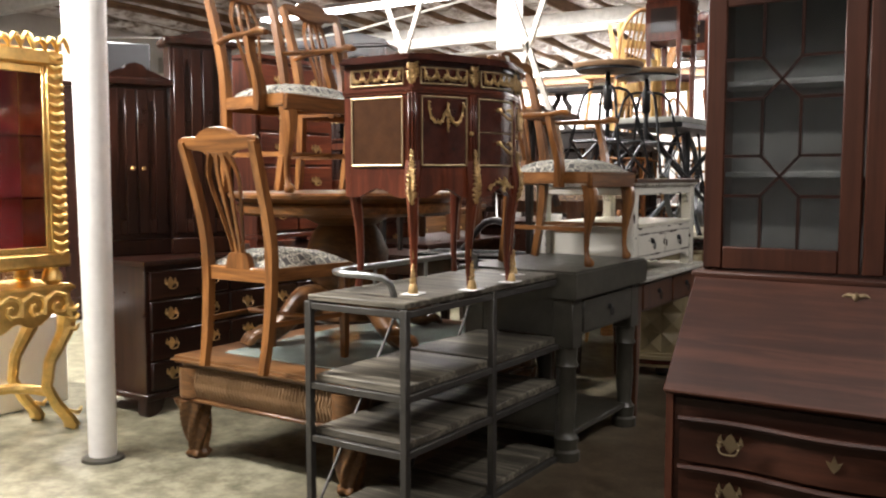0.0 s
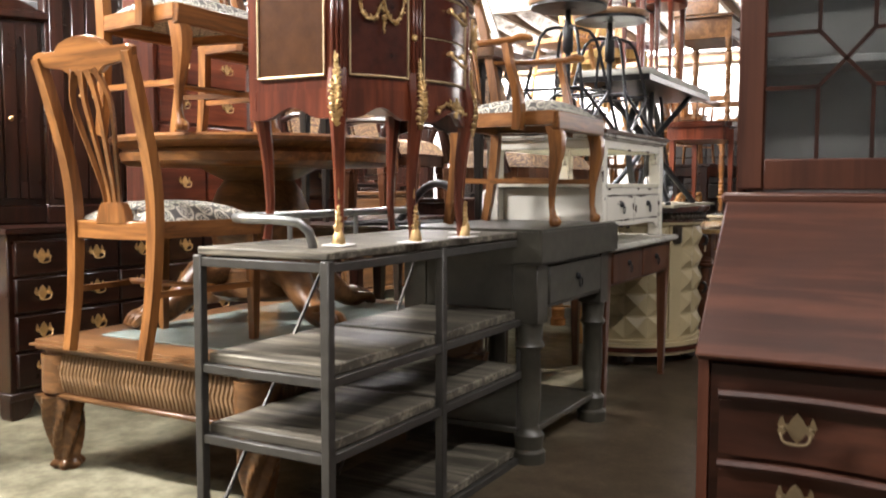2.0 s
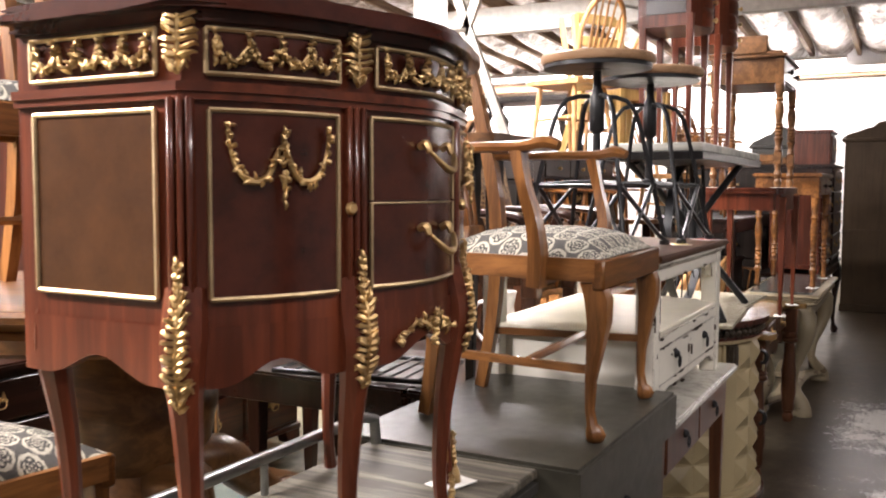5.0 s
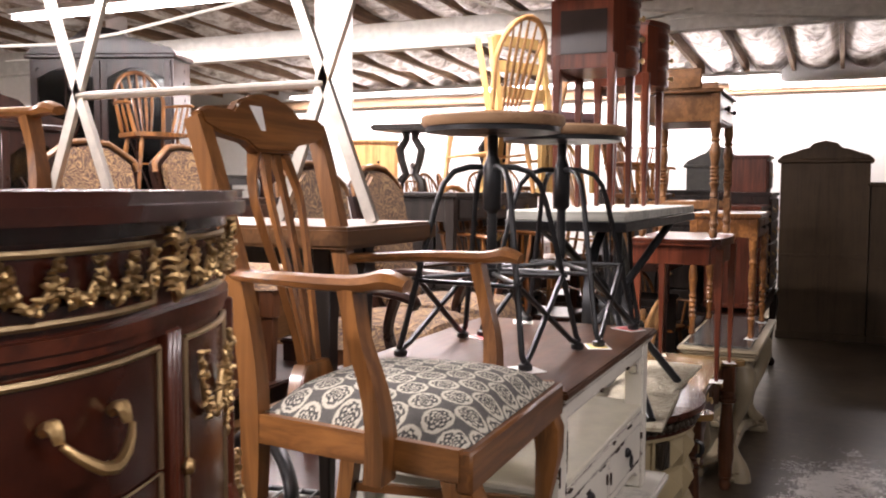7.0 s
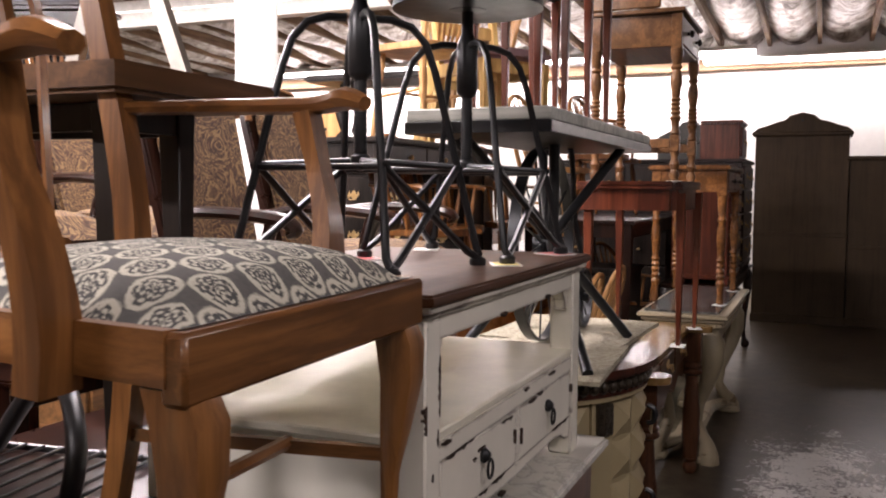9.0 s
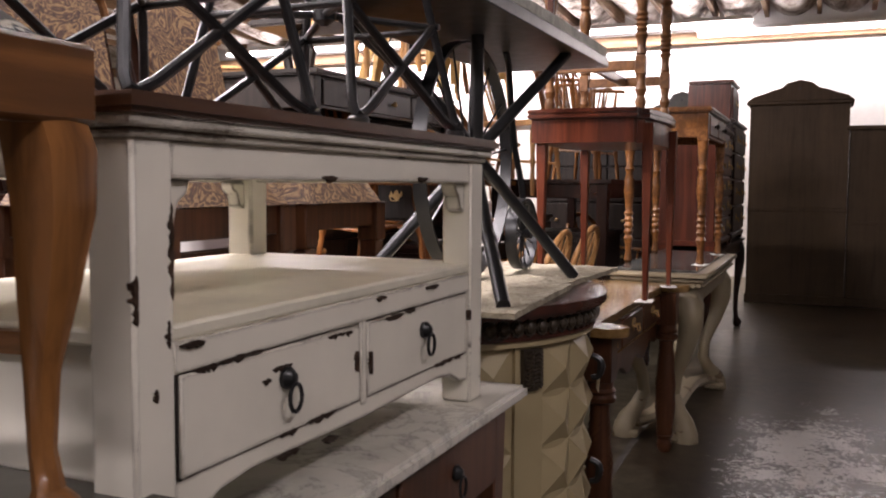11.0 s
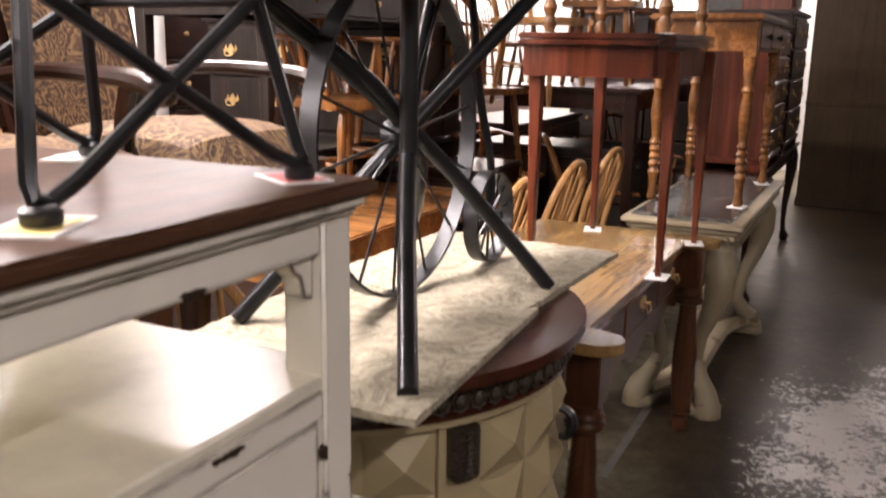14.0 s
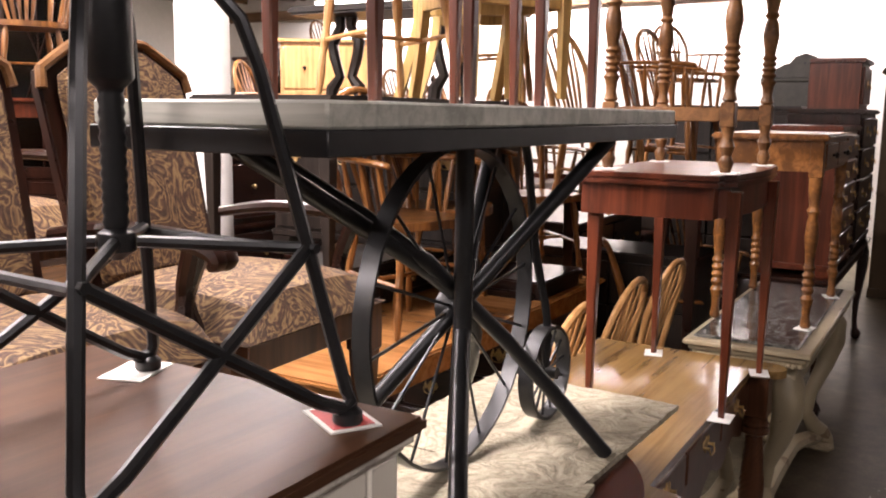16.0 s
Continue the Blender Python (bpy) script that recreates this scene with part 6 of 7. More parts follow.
# ivory console with a black marble top
def marble_console():
    e = thing("marble_console", -1.55, 8.425, FZ, 90, "carved ivory console with scroll legs and a black marble top", "console table")
    w, d, h = 1.4, 0.46, 0.8
    b = B()
    prism(b, [(-w / 2 + 0.05, 0.05), (w / 2 - 0.05, 0.05), (w / 2 - 0.05, d - 0.03), (-w / 2 + 0.05, d - 0.03)], h - 0.02, h, b=0.004)
    part("marble_slab", b, BLACKM, e, "black veined marble slab")
    b = B()
    for o, za, zb in ((0.0, h - 0.035, h - 0.012), (0.018, h - 0.055, h - 0.035), (0.03, h - 0.08, h - 0.055), (0.05, h - 0.16, h - 0.08)):
        box(b, -w / 2 + o, w / 2 - o, o, d - o, za, zb, 0.006)
    part("frame", b, DISTRESS, e)
    me = None
    for k in range(60):
        if me is None:
            b = B()
            lathe(b, [(0.004, 0), (0.011, 0.004), (0.011, 0.012), (0.004, 0.017)], seg=8)
            ob = part("carved_bead", b, DISTRESS, e)
            me = ob.data
        else:
            ob = new("carved_bead", me)
            ob.parent = e
        if k < 40:
            ob.matrix_basis = pose(-w / 2 + 0.06 + (w - 0.12) * k / 39, 0.026, h - 0.078)
        else:
            ob.matrix_basis = pose(-w / 2 + 0.026, 0.06 + (d - 0.12) * (k - 40) / 19, h - 0.078)
    for sx in (-1, 1):
        for yy, s in ((0.1, -1), (d - 0.1, 1)):
            b = B()
            px = sx * (w / 2 - 0.1)
            prof = [(h - 0.1, -0.02, 0.06), (h - 0.17, 0.02, 0.066), (h - 0.26, 0.03, 0.055), (h - 0.38, -0.005, 0.04), (0.3, -0.06, 0.03), (0.2, -0.075, 0.03), (0.13, -0.04, 0.036), (0.085, 0.0, 0.045), (0.05, 0.015, 0.05), (0.03, 0.015, 0.055), (0.0, 0.015, 0.058)]
            tube(b, [(px + sx * o, yy + s * o * 0.8, zz) for zz, o, r in prof], [r for zz, o, r in prof], 10)
            box(b, px - 0.06, px + 0.06, yy - 0.06, yy + 0.06, 0, 0.04, 0.012)
            part("scroll_leg", b, DISTRESS, e, "carved scroll leg")
    for s, yy in ((-1, 0.12), (1, d - 0.12)):
        b = B()
        tube(b, [(-w / 2 + 0.12, yy, 0.06), (-w / 2 + 0.3, yy - s * 0.07, 0.065), (-0.2, d / 2 + 0.03 * s, 0.07), (0.2, d / 2 + 0.03 * s, 0.07), (w / 2 - 0.3, yy - s * 0.07, 0.065), (w / 2 - 0.12, yy, 0.06)], 0.045, 8, flat=0.7)
        part("curved_stretcher", b, DISTRESS, e)


marble_console()
ZM = 0.78
leg_table(-1.585, 8.47, ZM, 90, 0.84, 0.44, 0.76, OAKH, "oak side table with turned legs on a marble console", "turned", leg=0.05, apron=0.12, drawers=2, name="side_table", over=0.02)
pads(ZM, 5, (-1.63, 8.1), (-1.63, 8.84))


# secretary desk across the aisle
def secretary():
    e = thing("secretary_desk", -0.375, 2.31, FZ, 0, "brown cherry slant-front secretary with glazed bookcase top, closed", "secretary desk")
    w, d, h = 0.87, 0.5, 0.99
    b = B()
    sidep = [(0.012, 0.06), (d, 0.06), (d, h - 0.01), (0.27, h - 0.01), (0.012, 0.69)]
    mside = Matrix.Rotation(radians(90), 4, "Z") @ UPRIGHT
    for s in (-1, 1):
        b2 = B()
        prism(b2, sidep, -0.01, 0.01, Matrix.Translation((s * (w / 2 - 0.011), 0, 0)) @ mside)
        part("side_panel", b2, CHERRYV, e)
    box(b, -w / 2 + 0.022, w / 2 - 0.022, 0.02, d - 0.004, 0.06, 0.68, 0.002)
    part("carcass", b, CHERRY, e)
    b = B()
    box(b, -w / 2 + 0.022, w / 2 - 0.022, 0.27, d - 0.004, 0.68, h - 0.01, 0.002)
    part("pigeonhole_case", b, CHERRY, e)
    b = B()
    ang = math.atan2(h - 0.01 - 0.69, 0.258)
    L = math.hypot(h - 0.01 - 0.69, 0.258)
    box(b, -w / 2 - 0.002, w / 2 + 0.002, -0.006, L + 0.004, 0, 0.02, 0.004, Matrix.Translation((0, 0.008, 0.69)) @ Matrix.Rotation(ang, 4, "X"))
    flap = part("slant_flap", b, CHERRY, e)
    b = B()
    m = Matrix.Translation((0, 0.008, 0.69)) @ Matrix.Rotation(ang, 4, "X")
    for u in (-1, 1):
        tube(b, [m @ Vector((0.0, L * 0.87, 0.021)), m @ Vector((u * 0.02, L * 0.885, 0.022)), m @ Vector((u * 0.034, L * 0.87, 0.021))], [0.008, 0.006, 0.002], 6)
    tube(b, [m @ Vector((0, L * 0.84, 0.022)), m @ Vector((0, L * 0.87, 0.024)), m @ Vector((0, L * 0.9, 0.022))], [0.003, 0.01, 0.004], 8)
    part("keyhole_plate", b, DULL, flap, "brass keyhole plate")
    b = B()
    box(b, -w / 2 - 0.012, w / 2 + 0.012, 0.24, d + 0.01, h - 0.01, h + 0.012, 0.006)
    part("waist_moulding", b, CHERRY, e)
    b = B()
    box(b, -w / 2 - 0.008, w / 2 + 0.008, -0.004, d, 0.0, 0.08, 0.008)
    part("plinth", b, CHERRY, e)
    # serpentine drawers
    zz = 0.075
    for hh in (0.15, 0.148, 0.126, 0.132):
        b = B()
        n = 24
        fr = [(-w / 2 + 0.045 + (w - 0.09) * i / n, -0.004 - 0.014 * math.cos(3 * 2 * math.pi * (i / n - 0.5) / 2)) for i in range(n + 1)]
        prism(b, fr + [(w / 2 - 0.045, 0.04), (-w / 2 + 0.045, 0.04)], zz + 0.012, zz + hh - 0.012, b=0.004)
        dr = part("drawer", b, CHERRY, e)
        for s in (-1, 1):
            bail_pull(dr, s * 0.25, -0.018, zz + hh / 2 + 0.01, 0.07, DULL)
        b = B()
        tube(b, [(u, v - 0.012, zz + hh - 0.002) for u, v in fr], 0.009, 6)
        part("drawer_rail", b, CHERRY, e)
        b = B()
        board(b, [(-0.02, zz + hh / 2 + 0.015), (-0.008, zz + hh / 2 + 0.01), (0, zz + hh / 2 + 0.03), (0.008, zz + hh / 2 + 0.01), (0.02, zz + hh / 2 + 0.015), (0.012, zz + hh / 2 - 0.002), (0, zz + hh / 2 - 0.015), (-0.012, zz + hh / 2 - 0.002)], -0.021, -0.016, 0.001)
        part("keyhole_plate", b, DULL, dr)
        zz += hh
    # glazed bookcase
    z0, z1, y0 = h + 0.012, 1.82, 0.27
    for s in (-1, 1):
        b = B()
        box(b, s * (w / 2 - 0.02) - 0.01, s * (w / 2 - 0.02) + 0.01, y0 + 0.02, d, z0, z1, 0.003)
        part("bookcase_side", b, CHERRYV, e)
    # back and inner shelves are greyed to imitate the room reflected in the glass
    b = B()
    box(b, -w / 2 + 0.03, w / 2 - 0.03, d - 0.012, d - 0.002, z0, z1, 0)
    part("bookcase_back", b, GLARE_LINE_GREY, e)
    b = B()
    box(b, -w / 2 - 0.02, w / 2 + 0.02, y0 - 0.02, d + 0.01, z1, z1 + 0.06, 0.012)
    part("cornice", b, CHERRY, e)
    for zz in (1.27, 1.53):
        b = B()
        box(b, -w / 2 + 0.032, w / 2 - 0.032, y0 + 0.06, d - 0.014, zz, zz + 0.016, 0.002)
        part("inner_shelf", b, GLARE_LINE_GREY, e)
    for s in (-1, 1):
        xa, xb = (-w / 2 + 0.012, -0.003) if s < 0 else (0.003, w / 2 - 0.012)
        b = B()
        f = 0.055
        box(b, xa, xa + f, y0, y0 + 0.022, z0 + 0.006, z1 - 0.004, 0.004)
        box(b, xb - f, xb, y0, y0 + 0.022, z0 + 0.006, z1 - 0.004, 0.004)
        box(b, xa + f, xb - f, y0 + 0.001, y0 + 0.021, z0 + 0.006, z0 + 0.07, 0.003)
        box(b, xa + f, xb - f, y0 + 0.001, y0 + 0.021, z1 - 0.07, z1 - 0.004, 0.003)
        dr = part("glazed_door", b, CHERRYV, e)
        b = B()
        box(b, xa + f - 0.005, xb - f + 0.005, y0 + 0.011, y0 + 0.014, z0 + 0.065, z1 - 0.065, 0)
        gl = part("glass_pane", b, GLASS, dr)
        gl.visible_shadow = False
        gx0, gx1, gz0, gz1 = xa + f, xb - f, z0 + 0.07, z1 - 0.07
        cx = (gx0 + gx1) / 2
        W, Hh = gx1 - gx0, gz1 - gz0
        u = lambda px, pz: (gx0 + W * px, y0 + 0.006, gz0 + Hh * pz)
        segs = []
        for px in (0.33, 0.66):
            out = 0.0 if px < 0.5 else 1.0
            segs += [((px, 1.0), (px, 0.78)), ((px, 0.615), (px, 0.38)), ((px, 0.215), (px, 0.0))]
            segs += [((out, z), (px, z)) for z in (0.78, 0.615, 0.38, 0.215)]
            segs += [((px, 0.78), (0.495, 0.69)), ((px, 0.615), (0.495, 0.69)), ((px, 0.38), (0.495, 0.295)), ((px, 0.215), (0.495, 0.295))]
        for a, c in segs:
            b = B()
            tube(b, [u(*a), u(*c)], 0.006, 4, spin=math.pi / 4)
            part("glazing_bar", b, DARK, dr)


secretary()


# ---- behind the front row ----
def paisley_chair(x, y, z, rz):
    e = thing("upholstered_armchair", x, y, z, rz, "carved walnut armchair upholstered in brown paisley fabric", "armchair", "paisley armchairs")
    w, d, sh = 0.56, 0.56, 0.44
    for s in (-1, 1):
        for yy in (0.04, d - 0.04):
            b = B()
            px = s * (w / 2 - 0.04)
            frustum(b, px, yy, 0, 0.3, 0.04, 0.062)
            box(b, px - 0.036, px + 0.036, yy - 0.036, yy + 0.036, 0.3, sh - 0.01, 0.004)
            part("leg", b, REDWAL, e)
        b = B()
        box(b, s * (w / 2 - 0.035) - 0.012, s * (w / 2 - 0.035) + 0.012, 0.07, d - 0.07, sh - 0.09, sh - 0.01, 0.003)
        part("side_rail", b, REDWAL, e)
        b = B()
        tube(b, [(s * (w / 2 - 0.03), d - 0.02, 0.64), (s * (w / 2 + 0.02), d * 0.7, 0.66), (s * (w / 2 + 0.035), d * 0.35, 0.655), (s * (w / 2 + 0.035), 0.08, 0.64), (s * (w / 2 + 0.035), 0.045, 0.615), (s * (w / 2 + 0.035), 0.07, 0.6)], [0.02, 0.024, 0.026, 0.03, 0.026, 0.014], 8, flat=0.75)
        part("arm", b, DARKX, e)
        b = B()
        tube(b, [(s * (w / 2 - 0.01), 0.14, sh - 0.04), (s * (w / 2 + 0.02), 0.16, 0.52), (s * (w / 2 + 0.035), 0.12, 0.64)], [0.026, 0.02, 0.022], 8)
        part("arm_post", b, DARK, e)
    b = B()
    box(b, -w / 2 + 0.07, w / 2 - 0.07, 0.02, 0.045, sh - 0.09, sh - 0.01, 0.003)
    part("front_rail", b, REDWAL, e)
    b = B()
    n = 10
    g = []
    for i in range(n + 1):
        u = i / n * 2 - 1
        g.append([b.verts.new((u * (w / 2 + 0.005), d * 0.48 + v * (d / 2 - 0.01), sh - 0.01 + 0.11 * ((1 - abs(u) ** 4) * (1 - abs(v) ** 4)) ** 0.45)) for v in (j / n * 2 - 1 for j in range(n + 1))])
    for i in range(n):
        for j in range(n):
            b.faces.new((g[i][j], g[i + 1][j], g[i + 1][j + 1], g[i][j + 1]))
    rim = [v[0] for v in g] + g[-1][1:] + [v[-1] for v in g[-2::-1]] + g[0][-2:0:-1]
    b.faces.new([b.verts.new((v.co.x, v.co.y, sh - 0.012)) for v in rim])
    part("seat_cushion", b, PAISLEY, e)
    tilt = Matrix.Translation((0, d - 0.03, sh)) @ Matrix.Rotation(radians(-13), 4, "X")
    hw, H = 0.25, 0.69
    top = [(hw, H * 0.8), (hw * 0.97, H * 0.87), (hw * 0.75, H * 0.92), (hw * 0.45, H * 0.985), (0, H)]
    out = [(hw * 0.93, 0.02)] + top + [(-u, v) for u, v in top[-2::-1]] + [(-hw * 0.93, 0.02)]
    b = B()
    board(b, out, 0, 0.035, 0.006, tilt)
    part("back_frame", b, DARK, e)
    for sgn, nm in ((-1, "back_pad"),):
        b = B()
        ins = [(u * 0.84, 0.04 + v * 0.9) for u, v in out]
        board(b, ins, -0.035, 0.004, 0.016, tilt)
        part(nm, b, PAISLEY, e)
    b = B()
    tube(b, [tilt @ Vector((u * 0.99, -0.004, v)) for u, v in out[1:-1]], 0.014, 8)
    part("carved_crest", b, WALNUT, e)
    return e


def fan_chair(x, y, z, rz, mat, label, group):
    """Wooden kitchen chair with an arched back of fanned spindles."""
    e = thing("dining_chair", x, y, z, rz, label, "chair", group)
    w, d, sh, h = 0.44, 0.42, 0.45, 0.95
    b = B()
    prism(b, [(-w / 2, 0.03)] + arc(0, 0.1, w / 2, 200, 340, 8, 0.1) + [(w / 2, 0.03), (w / 2 - 0.03, d), (-w / 2 + 0.03, d)], sh - 0.035, sh, b=0.01)
    part("seat", b, mat, e)
    for s in (-1, 1):
        for yy, o in ((0.08, -0.03), (d - 0.07, 0.05)):
            b = B()
            px = s * (w / 2 - 0.08)
            prof = [(0.0, 0.011), (0.08, 0.016), (0.16, 0.012), (0.2, 0.019), (0.24, 0.014), (0.34, 0.02), (sh - 0.03, 0.012)]
            tube(b, [(px + s * 0.05 * (1 - zz / sh), yy + o * (1 - zz / sh), zz) for zz, r in prof], [r for zz, r in prof], 8)
            part("leg", b, mat, e)
    b = B()
    A = [(-w / 2 + 0.05, d - 0.03, sh)] + [(-(w / 2 - 0.02) * math.cos(t), d - 0.02 + 0.12 * (0.4 + 0.6 * math.sin(t)), sh + 0.27 + (h - sh - 0.27) * math.sin(t)) for t in (math.pi * i / 12 for i in range(13))] + [(w / 2 - 0.05, d - 0.03, sh)]
    tube(b, A, 0.016, 8)
    part("hoop", b, mat, e)
    for k in range(5):
        u = (k - 2) / 2
        b = B()
        tube(b, [(u * 0.06, d - 0.04, sh), (u * 0.1, d + 0.02, sh + 0.22), (u * 0.13, d + 0.09, sh + (h - sh) * (0.98 - 0.13 * u * u))], [0.008, 0.014, 0.008], 6, flat=0.6)
        part("spindle", b, mat, e)
    for s in (-1, 1):
        b = B()
        tube(b, [(s * (w / 2 - 0.05), 0.07, 0.2), (s * (w / 2 - 0.05), d - 0.05, 0.22)], [0.009, 0.009], 6)
        part("stretcher", b, mat, e)
    b = B()
    tube(b, [(-w / 2 + 0.05, d / 2, 0.21), (w / 2 - 0.05, d / 2, 0.21)], 0.009, 6)
    part("stretcher", b, mat, e)
    return e


def windsor_armchair(x, y, z, rz, mat, label, group):
    e = fan_chair(x, y, z, rz, mat, label, group)
    for s in (-1, 1):
        b = B()
        tube(b, [(s * 0.2, 0.46, 0.68), (s * 0.25, 0.3, 0.68), (s * 0.26, 0.08, 0.67), (s * 0.24, 0.04, 0.66)], [0.012, 0.016, 0.02, 0.014], 8, flat=0.7)
        part("arm", b, mat, e)
        for yy in (0.1, 0.2, 0.3):
            b = B()
            tube(b, [(s * 0.2, yy, 0.45), (s * 0.225, yy, 0.56), (s * 0.25, yy, 0.67)], [0.008, 0.013, 0.008], 6)
            part("arm_spindle", b, mat, e)
    return e


def armoire(x, y, z, rz, w, d, h, mat, label, crest=0.2, backside=False, name="armoire", glazed=False):
    e = thing(name, x, y, z, rz, label, "cabinet")
    b = B()
    box(b, -w / 2, w / 2, 0.015, d, 0.07, h, 0.004)
    part("body", b, mat, e)
    b = B()
    box(b, -w / 2 - 0.01, w / 2 + 0.01, 0.0, d, 0.0, 0.09, 0.006)
    part("plinth", b, mat, e)
    b = B()
    box(b, -w / 2 - 0.035, w / 2 + 0.035, -0.02, d + 0.01, h - 0.03, h + 0.012, 0.01)
    part("cornice", b, mat, e)
    if crest:
        b = B()
        o = [(-w / 2 - 0.03, h + 0.012), (-w / 2 + 0.02, h + 0.05 * crest / 0.2), (-w * 0.36, h + 0.4 * crest), (-w * 0.27, h + 0.55 * crest), (-w * 0.19, h + 0.62 * crest), (-w * 0.13, h + 0.86 * crest), (-w * 0.06, h + 0.93 * crest), (0, h + crest)]
        board(b, o + [(-u, v) for u, v in o[-2::-1]], 0.0, 0.03, 0.005)
        part("crest", b, mat, e, "arched crest board")
    if backside:
        b = B()
        box(b, -w / 2 - 0.004, w / 2 + 0.004, 0.008, 0.03, h * 0.46, h * 0.48, 0.003)
        part("back_batten", b, mat, e)
        b = B()
        box(b, -0.012, 0.012, -0.003, 0.004, h + crest * 0.55, h + crest * 0.65, 0)
        part("hanger_hole_plate", b, BLACK, e)
    else:
        for s in (-1, 1):
            b = B()
            x0, x1 = (-w / 2 + 0.02, -0.003) if s < 0 else (0.003, w / 2 - 0.02)
            f = 0.06
            box(b, x0, x0 + f, -0.004, 0.016, 0.12, h - 0.05, 0.003)
            box(b, x1 - f, x1, -0.004, 0.016, 0.12, h - 0.05, 0.003)
            box(b, x0 + f, x1 - f, -0.003, 0.016, 0.12, 0.2, 0.003)
            pts = [(x0 + f, h - 0.05)] + [(x0 + f + (x1 - x0 - 2 * f) * i / 10, h - 0.2 + 0.09 * math.sin(math.pi * i / 10)) for i in range(11)] + [(x1 - f, h - 0.05)]
            board(b, pts, -0.003, 0.016)
            dr = part("door", b, mat, e)
            if glazed:
                b = B()
                box(b, x0 + f, x1 - f, 0.008, 0.012, 0.2, h - 0.13, 0)
                part("glass_pane", b, glass_pane("mirror_glass", (0.2, 0.22, 0.22), 0.1) if "mirror_glass" not in bpy.data.materials else bpy.data.materials["mirror_glass"], dr)
                for q in ((0.2, 0.25, 0.8, 0.75), (0.2, 0.75, 0.8, 0.25), (0.5, 0.0, 0.5, 1.0)):
                    b = B()
                    tube(b, [(x0 + f + (x1 - x0 - 2 * f) * q[0], 0.004, 0.2 + (h - 0.33) * q[1]), (x0 + f + (x1 - x0 - 2 * f) * q[2], 0.004, 0.2 + (h - 0.33) * q[3])], 0.007, 4)
                    part("glazing_bar", b, mat, dr)
            knob(dr, -0.03 * 1 if s < 0 else 0.03, -0.004, h * 0.5, 0.012, BRASS)
    return e


# gilt vitrine on its console
def gilt_vitrine():
    e = thing("console_table", -3.97, 2.22, FZ, 90, "carved gilt console table with scroll legs and stretcher", "console table")
    w, d, h = 0.9, 0.4, 0.745
    b = B()
    prism(b, [(-w / 2, 0), (w / 2, 0), (w / 2, d), (-w / 2, d)], h - 0.035, h, b=0.01)
    part("tabletop", b, GOLD, e)
    b = B()
    n = 28
    pts = [(-w / 2 + 0.02, h - 0.03)] + [(-w / 2 + 0.02 + (w - 0.04) * i / n, h - 0.12 - 0.045 * abs(math.sin(4.5 * math.pi * i / n)) - 0.05 * math.sin(math.pi * i / n)) for i in range(n + 1)] + [(w / 2 - 0.02, h - 0.03)]
    board(b, pts, 0.01, 0.04, 0.004)
    part("apron", b, GOLD, e, "pierced carved gilt apron")
    for k in range(7):
        b = B()
        cx = -w / 2 + 0.09 + (w - 0.18) * k / 6
        tube(b, [(cx + 0.045 * t / 6 * math.cos(t * 0.9), 0.006, h - 0.1 + 0.045 * t / 6 * math.sin(t * 0.9)) for t in range(1, 12)], [0.006 + 0.0008 * t for t in range(1, 12)], 6)
        part("carved_scroll", b, GOLD, e)
    for s in (-1, 1):
        for yy in (0.05, d - 0.05):
            b = B()
            px = s * (w / 2 - 0.07)
            prof = [(h - 0.08, 0.02, 0.045), (h - 0.16, 0.055, 0.05), (h - 0.25, 0.035, 0.04), (0.36, -0.05, 0.03), (0.24, -0.07, 0.028), (0.14, -0.02, 0.03), (0.06, 0.04, 0.032), (0.02, 0.06, 0.04), (0.0, 0.05, 0.03)]
            tube(b, [(px + s * o, yy, zz) for zz, o, r in prof], [r for zz, o, r in prof], 8)
            for zz in (h - 0.13, h - 0.18, h - 0.23, 0.09):
                tube(b, [(px + s * 0.06 - 0.035, yy - 0.035, zz + 0.02), (px + s * 0.06, yy - 0.05, zz), (px + s * 0.06 + 0.035, yy - 0.035, zz + 0.02)], [0.005, 0.013, 0.005], 6)
            part("scroll_leg", b, GOLD, e)
    b = B()
    tube(b, [(-w / 2 + 0.1, 0.06, 0.2), (-0.2, d / 2, 0.23), (0.2, d / 2, 0.23), (w / 2 - 0.1, 0.06, 0.2)], 0.026, 8)
    part("stretcher", b, GOLD, e)
    z0 = FZ + h
    e = thing("display_cabinet", -3.99, 2.22, z0, 90, "gilt carved display cabinet with red velvet lining", "display cabinet")
    w, d, h = 0.86, 0.34, 1.14
    for s in (-1, 1):
        for yy in (0.05, d - 0.05):
            b = B()
            lathe(b, [(0.03, 0), (0.05, 0.02), (0.045, 0.05), (0.03, 0.075), (0.04, 0.1)], s * (w / 2 - 0.06), yy, 12)
            part("foot", b, GOLD, e)
        b = B()
        x0 = s * (w / 2 - 0.045)
        box(b, x0 - 0.045, x0 + 0.045, -0.005, 0.045, 0.1, h, 0.006)
        for k in range(22):
            zz = 0.15 + (h - 0.2) * k / 21
            tube(b, [(x0 - 0.03, -0.008, zz + 0.02), (x0 - 0.004, -0.022, zz + 0.004), (x0 + 0.03 * s, -0.016, zz + 0.014), (x0 + 0.035, -0.006, zz - 0.014)], [0.004, 0.012, 0.011, 0.003], 6)
        part("carved_stile", b, GOLD, e, "leaf-carved gilt stile")
        b = B()
        box(b, s * (w / 2 - 0.02) - 0.012, s * (w / 2 - 0.02) + 0.012, 0.045, d, 0.1, h, 0.002)
        part("side", b, GOLD, e)
    b = B()
    box(b, -w / 2 - 0.01, w / 2 + 0.01, -0.015, d, 0.085, 0.16, 0.012)
